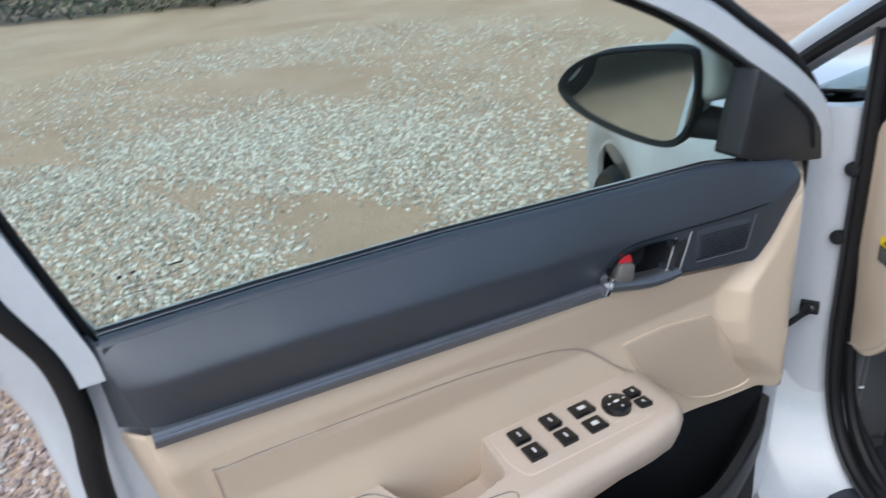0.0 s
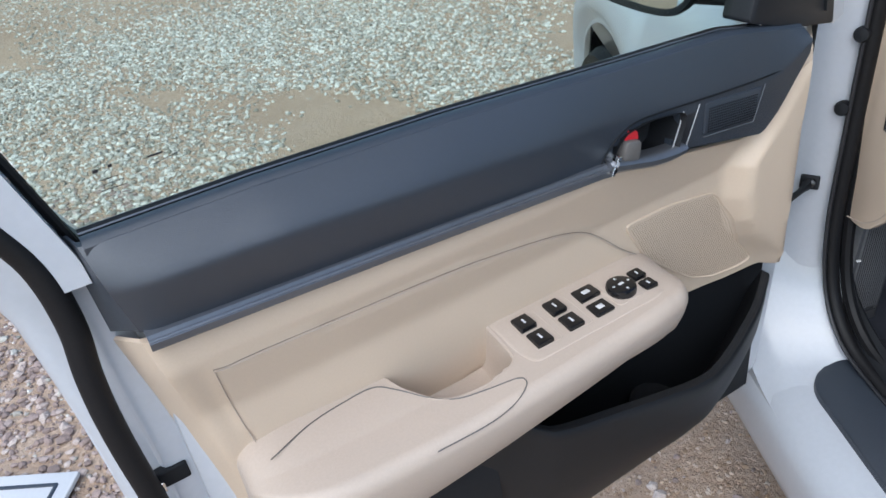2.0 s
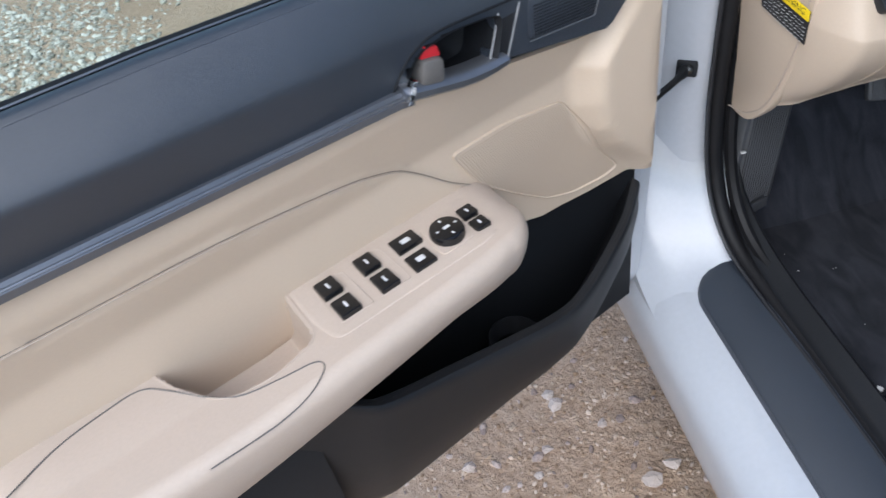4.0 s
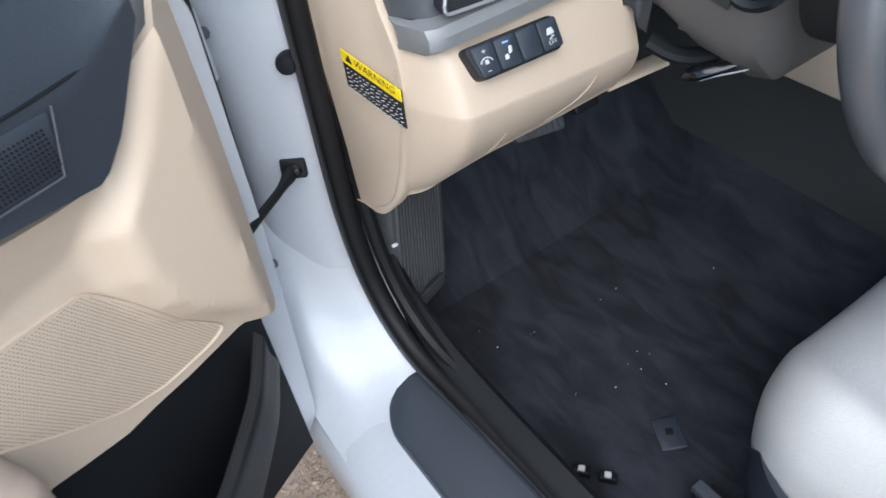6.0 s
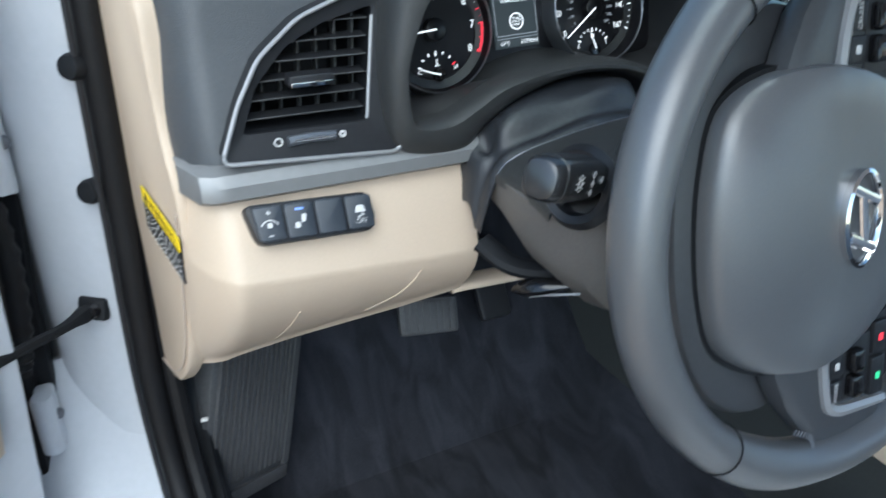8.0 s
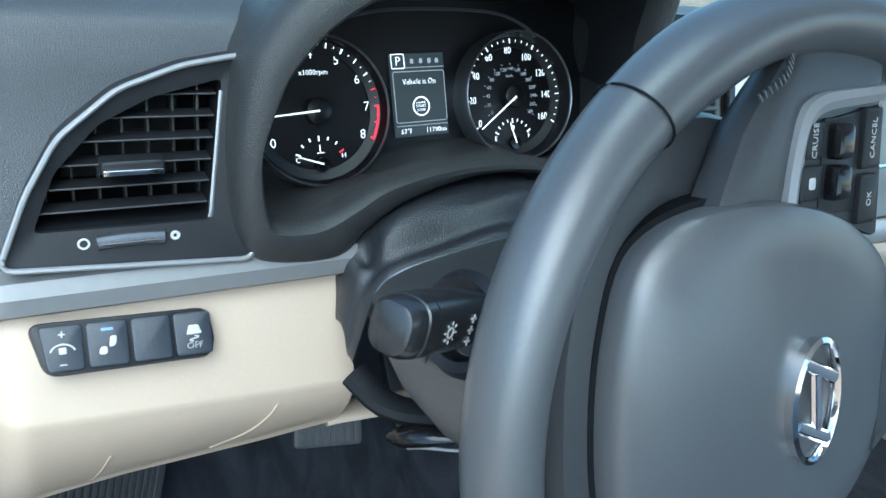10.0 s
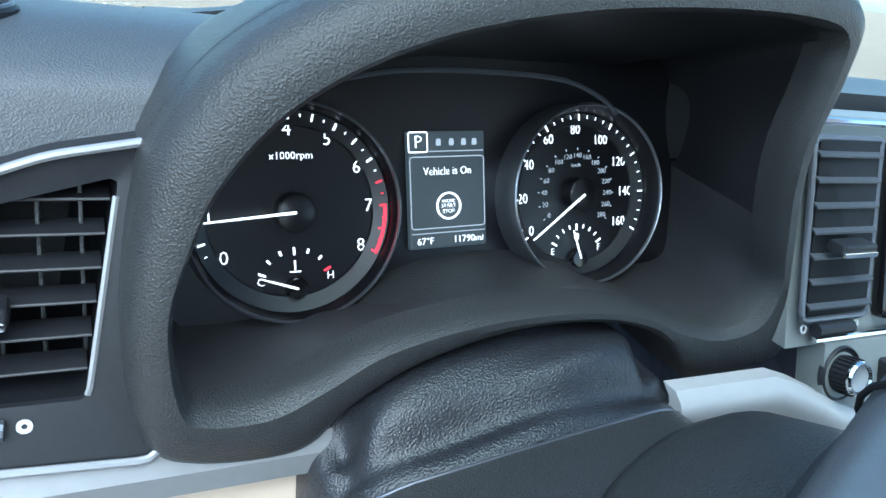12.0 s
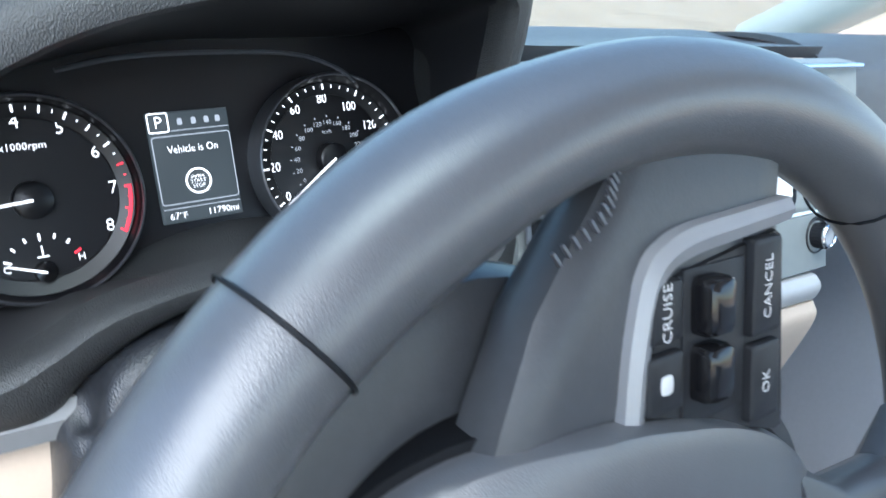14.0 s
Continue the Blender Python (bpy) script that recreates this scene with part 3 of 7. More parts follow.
def door_trim():
    us = np.r_[np.linspace(0.862, 1.745, 86), np.linspace(1.748, 1.775, 8)]
    vs = np.linspace(0, 1, 25)

    def real_f(s, f):
        c = on_curve(CREASE, s)
        return 2 * f * c if f < 0.5 else c + (2 * f - 1) * (1 - c)

    def at(s, f):
        f = real_f(s, f)
        q = min(s, 1.745)
        zt, zb = on_curve(BELT, q) - 0.003, on_curve(LOWER, q)
        if s < 0.94:
            zb = on_curve([(0.84, 1.012), (0.862, 0.991), (0.911, 0.927), (0.94, 0.903)], s)
        z = zt + (zb - zt) * f
        back = 1.749 - 0.017 * f
        d = trim_d(q, f) - 0.006 * max(0, (q - 1.725) / 0.020) ** 2
        g = min(1, max(0, (q - 1.55) / 0.195))
        p = q + (back - 1.745) * g * g
        if s > 1.745:
            e = (s - 1.745) / 0.030
            p += (0.010 + 0.012 * f) * e
            z -= 0.022 * f * e
            d -= (0.408 + d) * e**0.9
        return dq(p, d, z)

    def hole(s, f):
        f = real_f(s, f)
        zt, zb = on_curve(BELT, s), on_curve(LOWER, s)
        return inside(CUP, s, zt + (zb - zt) * f)

    upper = part("upper_trim", sheet_with_hole(us, vs, at, hole, (0, -0.010, 0)), DARK, door, "slate blue-black upper trim with a long crease")
    us = us[:86]
    # belt ledge with its rubber lip
    rows = [[dq(s, d, on_curve(BELT, s) + o) for d, o in ((-0.362, -0.004), (-0.366, 0.000), (-0.371, 0.0015), (-0.377, 0.001), (-0.381, -0.004))] for s in us]
    part("belt_ledge", thick(rows, (0, 0, -0.012)), DARK, door)
    part("glass_lip", tube([dq(s, -0.388, on_curve(BELT, s) - 0.001) for s in us[6:]], 0.0048, 8, flat=0.7), RUBBER, door)
    part("lip_line", tube([dq(s, -0.3825, on_curve(BELT, s) + 0.0005) for s in us[6:]], 0.0010, 6), GREYTRIM, upper)
    # silver strip under it, with its highlight line drawn as a brighter bar
    ss = np.linspace(1.729, 1.205, 40)
    rows = [[dq(s, d, on_curve(LOWER, s) + o) for d, o in ((-0.352, 0.003), (-0.342, 0.001), (-0.338, -0.006), (-0.341, -0.015), (-0.354, -0.020))] for s in ss]
    part("trim_strip", thick(rows, (0, -0.006, 0)), GREYTRIM, door, "satin grey strip")
    part("strip_edge", tube([dq(s, -0.3385, on_curve(LOWER, s) - 0.003) for s in ss], 0.0012, 6), RINGS, door)
    # lock and pull
    bowl = []
    for k, (f, d) in enumerate(((1.06, -0.338), (1.0, -0.342), (0.96, -0.355), (0.92, -0.385), (0.7, -0.392), (0.2, -0.394))):
        c = CUP.mean(0)
        bowl.append([dq(*(c + (q - c) * f)[:1], d, (c + (q - c) * f)[1]) for q in CUP])
    part("handle_recess", loft(bowl, close_v=True, cap="end"), BLACK, door)
    way = spline([(1.216, 0.958, 0.0095), (1.180, 0.949, 0.0088), (1.145, 0.941, 0.0090), (1.115, 0.938, 0.0085), (1.094, 0.939, 0.006)], 26)
    rows = [[dq(s, -0.345 + dd, z + h * f) for f, dd in ((1.0, 0.0), (0.85, 0.007), (0.3, 0.012), (-0.4, 0.011), (-0.9, 0.006), (-1.0, -0.004))] for s, z, h in way]
    pull = part("pull_handle", thick(rows, (0, -0.010, 0)), RINGS, door, "satin silver pull handle")
    part("pull_tip", slab([(1.2105, 0.951), (1.2175, 0.949), (1.2065, 0.970), (1.2015, 0.969)], -0.350, -0.3325, 0.001, m=Matrix(((1, 0, 0, -0.85), (0, 0, 1, 0.40), (0, 1, 0, 0), (0, 0, 0, 1)))), CHROME, pull)
    dm = Matrix(((1, 0, 0, -0.85), (0, 0, 1, 0.40), (0, 1, 0, 0), (0, 0, 0, 1)))
    lock = part("lock_knob", slab(rounded([(1.170, 0.950), (1.197, 0.958), (1.190, 0.981), (1.167, 0.976)], 0.006), -0.37, -0.336, 0.004, m=dm), COLUMN, door)
    part("red_mark", slab(rounded([(1.167, 0.975), (1.189, 0.980), (1.183, 0.990), (1.169, 0.986)], 0.002), -0.37, -0.343, 0.001, m=dm), RED, lock)
    part("handle_divider", slab(rounded([(1.108, 0.944), (1.090, 0.937), (1.071, 0.984), (1.094, 0.991)], 0.003), -0.36, -0.3445, 0.001, m=dm), SMOOTH, door)
    for a, b in (((1.1115, 0.9445), (1.0945, 0.9855)), ((1.0925, 0.9290), (1.0680, 0.9860))):
        part("chrome_bar", tube([dq(a[0], -0.3425, a[1]), dq(b[0], -0.3440, b[1])], 0.0009, 8), SILVER, door)
    # small grille with its frame
    tw = part("tweeter_grille", slab(TWEET, -0.356, -0.3435, 0.002, m=dm), DARK, door)
    bm = bmesh.new()
    for i in range(26):
        for j in range(10):
            s, z = 1.050 - i * 0.0034, 0.944 + j * 0.0034 + (1.05 - 1.05 + i * 0.0034) * -0.10
            if inside(TWEET, s, z):
                box(s - 0.0009, s + 0.0009, z - 0.0009, z + 0.0009, -0.3440, -0.3428, 0.0003, bm=bm, m=dm)
    part("grille_hole", bm, BLACK, tw)
    part("grille_edge", tube([dq(q[0], -0.3432, q[1]) for q in ((1.058, 0.940), (0.967, 0.930), (0.951, 0.976))], 0.0009, 6), GREYTRIM, tw)
    line = spline([(1.224, 0.955), (1.212, 0.975), (1.195, 0.990), (1.165, 0.998), (1.096, 0.994), (1.033, 0.989), (0.955, 0.984), (0.90, 0.983)], 40)
    part("panel_groove", tube([dq(s, trim_d(s, (on_curve(BELT, s) - z) / (on_curve(BELT, s) - on_curve(LOWER, s))) + 0.0002, z) for s, z in line], 0.0013, 6), BLACK, door)


door_trim()


def mid_d(s, z):
    """Depth of the beige panel."""
    back = min(1, max(0, (s - 0.86) / 0.12))
    d = -0.352 - (0.028 * min(1, max(0, (0.93 - z) / 0.08)) + 0.01 * max(0, (0.80 - z) / 0.15)) * (0.35 + 0.65 * back) + (back - 1) * 0.018
    fold = on_curve([(0.62, 0.850), (0.67, 0.885), (0.723, 0.936), (0.76, 0.962), (0.803, 0.975), (0.853, 0.974), (0.893, 0.935), (0.927, 0.911), (0.991, 0.868), (1.06, 0.85)], z)
    if s < fold:
        k = min(1.0, (fold - s) / max(0.012, min(0.038, fold - 0.83)))
        g = k * k * (3 - 2 * k)
        d = d * (1 - g) - 0.350 * g
    if s < 0.848:
        d -= 0.85 * (0.848 - s)
    return d


INSERT = spline([(1.686, 0.901), (1.670, 0.914), (1.547, 0.909), (1.41, 0.900), (1.296, 0.882), (1.247, 0.868), (1.212, 0.849), (1.166, 0.808), (1.115, 0.752), (1.25, 0.73), (1.4, 0.72), (1.62, 0.70), (1.662, 0.745)], 70, closed=True)
SPEAKER = rounded([(1.152, 0.833), (1.075, 0.834), (0.985, 0.819), (0.955, 0.775), (0.922, 0.715), (0.880, 0.660), (0.905, 0.655), (0.965, 0.661), (1.010, 0.680), (1.060, 0.720), (1.115, 0.770)], 0.012, 5)


def door_panel():
    us, vs = np.r_[np.linspace(0.822, 1.735, 110), np.linspace(1.739, 1.770, 9)], np.linspace(0, 1, 48)

    def at(s, f):
        q = min(s, 1.735)
        zt = on_curve(LOWER, q) - 0.012
        if s < 0.936:
            zt = on_curve([(0.82, 1.012), (0.862, 0.988), (0.911, 0.930), (0.936, 0.897)], s)
        zb = on_curve([(0.82, 0.634), (0.844, 0.640), (0.935, 0.643), (1.017, 0.652), (1.06, 0.668), (1.09, 0.68), (1.15, 0.66), (1.3, 0.62), (1.8, 0.56)], s)
        z = zt + (zb - zt) * f
        if s > 1.5:
            # rear edge, leaning, with the return to the painted shell
            back = on_curve([(0.55, 1.680), (0.733, 1.698), (0.78, 1.704), (0.8875, 1.720), (0.965, 1.733), (1.0, 1.738)], z)
            p = q + (back - 1.735) * ((q - 1.5) / 0.235) ** 2
            d = mid_d(q, z) - 0.003 * max(0, (q - 1.725) / 0.010) ** 2
            if inside(INSERT, p, z):
                d += 0.004
            if s > 1.735:
                e = (s - 1.735) / 0.035
                p += 0.021 * e
                d -= (0.410 + d) * e
                z -= 0.020 * e * (1 - f)
            return dq(p, d, z)
        d = mid_d(s, z)
        if inside(INSERT, s, z):
            d += 0.004
        if s < 0.905:
            s -= on_curve([(0.55, 0.0), (0.60, 0.0), (0.767, 0.026), (0.89, 0.040), (0.954, 0.046), (1.06, 0.046)], z) * min(1, (0.905 - s) / 0.06)
            d = mid_d(s, z)
        return dq(s, d, z)

    part("beige_panel", sheet_with_hole(us, vs, at, lambda s, f: False, (0, -0.008, 0)), BEIGE, door, "beige moulded panel")
    seam = [dq(s, mid_d(s, z) + 0.0045, z) for s, z in INSERT]
    part("insert_seam", tube(seam, 0.0007, 6, closed=True), TAUPE, door)
    part("insert_groove", tube([(x, y - 0.0010, z + 0.0016) for x, y, z in seam], 0.00034, 6, closed=True), COLUMN, door)
    # perforated speaker grille inside a fine raised bead
    c = SPEAKER.mean(0)

    def ring(f, o):
        return [dq(q[0], mid_d(*q) + o, q[1]) for q in c + (SPEAKER - c) * f]

    sp = part("speaker_grille", loft([ring(f, o) for f, o in ((1.01, -0.002), (1.005, 0.0022), (0.995, 0.0030), (0.985, 0.0020), (0.975, 0.0012), *((g, 0.0014) for g in np.linspace(0.95, 0.03, 18)))], close_v=True, cap="end"), BEIGE, door, "beige perforated speaker grille")
    # flat brown discs on the surface, coloured like the shade inside the holes
    bm = bmesh.new()
    inner = c + (SPEAKER - c) * 0.955
    for i in range(84):
        for j in range(62):
            s, z = 0.875 + i * 0.0034 + (j % 2) * 0.0017, 0.650 + j * 0.0031
            if inside(inner, s, z):
                h = 0.00085
                y = mid_d(s, z) + 0.0020
                bm.faces.new([bm.verts.new(dq(s + h * math.cos(a), y, z + h * math.sin(a))) for a in np.radians((0, 60, 120, 180, 240, 300))])
    part("perforation", bm, SHADE, sp)


door_panel()


# armrest, with a hollow grip and the switch panel
GRIP = rounded([(1.530, -0.408), (1.376, -0.412), (1.378, -0.316), (1.43, -0.304), (1.475, -0.310), (1.505, -0.346)], 0.016, 6)


def arm_top(s, d):
    return 0.779 + 0.012 * max(0, (s - 1.45) / 0.25) ** 1.5 - 8.5 * max(0, 1.17 - s) ** 2 + 0.16 * max(0, -0.32 - d)


EDGE = spline([(1.085, -0.345), (1.11, -0.300), (1.16, -0.275), (1.25, -0.266), (1.45, -0.258), (1.60, -0.260), (1.66, -0.268), (1.70, -0.285)], 200)


def arm_edge(s):
    return float(np.interp(s, EDGE[:, 0], EDGE[:, 1]))


def armrest():
    ss = np.r_[1.098 + 0.062 * (1 - np.cos(np.linspace(0, 1.5708, 16))), np.linspace(1.163, 1.60, 190), 1.60 + 0.098 * np.sin(np.linspace(0.05, 1.5708, 22))]
    rows = []
    for s in ss:
        q = max(s, 1.16)
        e = arm_edge(q)
        t = arm_top(q, e)
        lo = on_curve([(1.09, 0.690), (1.14, 0.700), (1.24, 0.706), (1.40, 0.695), (1.6, 0.68), (1.74, 0.68)], s)
        prof = [(d, arm_top(q, d)) for d in np.linspace(-0.40, e - 0.014, 40)]
        prof += [(e - 0.0085, t - 0.0022), (e - 0.004, t - 0.0060), (e - 0.001, t - 0.012), (e, t - 0.019), (e - 0.005, (t + lo) / 2), (e - 0.014, lo + 0.016), (e - 0.026, lo + 0.003), (e - 0.045, lo - 0.008), (-0.36, lo - 0.025), (-0.40, lo - 0.035)]
        if s < 1.16:
            g = math.sqrt(max(0.0, 1 - ((1.16 - s) / 0.062) ** 2))
            prof = [(-0.40 + (d + 0.40) * (0.25 + 0.75 * g), 0.725 + (z - 0.725) * (0.15 + 0.85 * g**0.8)) for d, z in prof]
        if s > 1.60:
            g = max(0.0, 1 - ((s - 1.60) / 0.098) ** 3) ** (1 / 3)
            prof = [(-0.40 + (d + 0.40) * (0.35 + 0.65 * g), 0.725 + (z - 0.725) * (0.45 + 0.55 * g)) for d, z in prof]
        rows.append([dq(s, max(-0.40, d), z) for d, z in prof])
    bm = bmesh.new()
    g = [[bm.verts.new(q) for q in r] for r in rows]
    for i in range(len(ss) - 1):
        for j in range(len(g[0])):
            k = (j + 1) % len(g[0])
            a = (np.array(rows[i][j]) + rows[i + 1][k]) / 2
            if j < 40 and inside(GRIP, a[0] + 0.85, a[1] - 0.40):
                continue
            bm.faces.new((g[i][j], g[i + 1][j], g[i + 1][k], g[i][k]))
    for end in (g[0], g[-1]):
        bm.faces.new(end)
    arm = part("armrest", bm, TAUPE, door, "beige padded armrest", 50)
    c = GRIP.mean(0)
    bowl = [[dq(*(c + (q - c) * f), arm_top(*(c + (q - c) * f)) + z) for q in GRIP] for f, z in ((1.05, -0.002), (1.045, 0.0006), (1.02, 0.0008), (0.995, -0.0012), (0.985, -0.006), (0.97, -0.034), (0.93, -0.055), (0.85, -0.063), (0.3, -0.066))]
    part("grip_recess", loft(bowl, close_v=True, cap="end"), TAUPE, arm)
    pad = [(1.668, -0.342), (1.617, -0.362), (1.571, -0.370), (1.535, -0.371), (1.514, -0.354), (1.490, -0.326), (1.465, -0.306), (1.430, -0.297), (1.395, -0.290), (1.392, -0.278), (1.412, -0.266), (1.450, -0.2605), (1.52, -0.2605)]
    part("pad_seam", tube([dq(s, d, arm_top(s, d) + 0.0002 - 0.010 * max(0, (d + 0.272) / 0.014) ** 1.5) for s, d in spline(pad, 90)], 0.0008, 6), COLUMN, arm)
    # switch panel
    lip = [(1.372, -0.388), (1.372, -0.330), (1.365, -0.296), (1.17, -0.296), (1.128, -0.318), (1.128, -0.352), (1.16, -0.366), (1.26, -0.382)]
    o = rounded(lip, 0.012, 5)
    top = part("switch_panel", loft([[dq(s, d, arm_top(s, d) + z) for s, d in o.mean(0) + (o - o.mean(0)) * f] for f, z in ((1.0, -0.004), (1.0, 0.0002), (0.985, 0.0008), (0.96, 0.0010), (0.5, 0.0010), (0.1, 0.0010))], close_v=True, cap=True), TAUPE, door, "warm grey window switch panel")

    def key(name, s0, s1, d0, d1, rise=0.004, mark="bar", tilt=0.0):
        s, d = (s0 + s1) / 2, (d0 + d1) / 2
        z = arm_top(s, d) + 0.0008
        m = Matrix.Translation(dq(s, d, z)) @ pose(0, 0, 0, 0, tilt, 0)
        w, h = abs(s1 - s0) * 0.47, abs(d1 - d0) * 0.46
        k = part(name, box(-w, w, -h, h, -0.003, rise, 0.0015, m=m), GLOSS, top, "glossy black switch")
        if mark == "bar":
            part("mark", box(-w * 0.12, w * 0.12, -h * 0.35, h * 0.35, rise, rise + 0.0003, 0.0001, m=m), WHITE, k)
        else:
            part("mark", box(-w * 0.35, w * 0.35, -h * 0.3, h * 0.3, rise, rise + 0.0003, 0.0001, m=m), WHITE, k)

    for s0, s1 in ((1.350, 1.326), (1.302, 1.279)):
        cup = rounded([(s0 + 0.001, -0.368), (s1 - 0.012, -0.366), (s1 - 0.014, -0.310), (s0 + 0.001, -0.310)], 0.004)
        part("switch_well", loft([[dq(s, d, arm_top(s, d) + z) for s, d in cup.mean(0) + (cup - cup.mean(0)) * f] for f, z in ((1.0, 0.0012), (0.97, 0.0018), (0.9, 0.0012), (0.2, 0.0012))], close_v=True, cap=True), TAUPE, top)
        key("window_switch", s0, s1, -0.367, -0.341, 0.006)
        key("window_switch", s0 - 0.001, s1 - 0.002, -0.338, -0.311, 0.006)
    key("lock_switch", 1.259, 1.226, -0.364, -0.340, 0.004, "wide")
    key("lockout_switch", 1.259, 1.230, -0.336, -0.310, 0.004, "wide")
    plate = rounded([(1.223, -0.356), (1.180, -0.356), (1.180, -0.311), (1.223, -0.311)], 0.006)
    part("knob_plate", loft([[dq(s, d, arm_top(s, d) + z) for s, d in plate.mean(0) + (plate - plate.mean(0)) * f] for f, z in ((1.0, 0.0008), (0.98, 0.0022), (0.2, 0.0022))], close_v=True, cap=True), TAUPE, top)
    kn = part("mirror_knob", lathe([(0.0, 0.0125), (0.015, 0.0125), (0.0185, 0.011), (0.0195, 0.008), (0.0195, 0.0)], 28, m=Matrix.Translation(dq(1.201, -0.333, arm_top(1.2, -0.33) - 0.001))), GLOSS, top, "round black mirror knob")
    for a in range(4):
        part("mark", box(0.010, 0.0135, -0.0012, 0.0012, 0.0115, 0.0118, 0.0001, m=Matrix.Translation(dq(1.201, -0.333, arm_top(1.2, -0.33))) @ pose(0, 0, 0, 0, 0, 90 * a)), WHITE, kn)
    part("mark", box(-0.004, 0.004, -0.002, 0.002, 0.0115, 0.0118, 0.0001, m=Matrix.Translation(dq(1.201, -0.333, arm_top(1.2, -0.33)))), WHITE, kn)
    key("fold_switch", 1.176, 1.156, -0.352, -0.333, 0.004)
    key("fold_switch", 1.176, 1.156, -0.331, -0.312, 0.004)


armrest()


def lower_panel():
    # map pocket: back wall, rounded front wall and rim
    rim = [(1.47, 0.720), (1.40, 0.700), (1.34, 0.662), (1.25, 0.634), (1.16, 0.608), (1.09, 0.591), (1.03, 0.592), (0.97, 0.600), (0.91, 0.611), (0.862, 0.632)]
    rs = spline(rim, 40)
    rows = []
    for i, (s, z) in enumerate(rs):
        f = i / 39
        dd = -0.283 - 0.075 * max(0, (f - 0.60) / 0.40) ** 1.3 - 0.04 * max(0, (0.2 - f) / 0.2)
        low = on_curve([(0.83, 0.50), (0.90, 0.43), (1.0, 0.39), (1.1, 0.368), (1.3, 0.355), (1.6, 0.35)], s)
        rows.append([dq(s, dd - 0.075, z - 0.16), dq(s, dd - 0.030, z - 0.05), dq(s, dd - 0.012, z - 0.006), dq(s, dd - 0.006, z), dq(s, dd, z - 0.004), dq(s, dd - 0.002, z - 0.03), dq(s - 0.02 * f, dd - 0.02, z * 0.5 + low * 0.5), dq(s - 0.03 * f, dd - 0.07, low + 0.03), dq(s - 0.035 * f, -0.40, low)])
    wall = part("map_pocket", thick([spline(r, 26) for r in rows], (0, -0.006, 0)), POCKET, door, "dark plastic map pocket")
    rows = [[dq(s, -0.395, z) for z in np.linspace(0.76, 0.35, 8)] for s in np.linspace(0.83, 1.68, 20)]
    part("pocket_back", thick(rows, (0, -0.01, 0)), BLACK, door)
    part("bottle_ring", lathe([(0.034, 0.0), (0.036, 0.03), (0.034, 0.032), (0.031, 0.0)], 28, m=Matrix.Translation(dq(1.12, -0.345, 0.50))), SMOOTH, wall)
    rows = [[dq(s, d, z) for d, z in ((-0.34, 0.70), (-0.315, 0.62), (-0.31, 0.50), (-0.33, 0.42), (-0.40, 0.355))] for s in np.linspace(1.42, 1.675, 12)]
    part("lower_trim", thick([spline(r, 14) for r in rows], (0, -0.01, 0)), POCKET, door)


lower_panel()


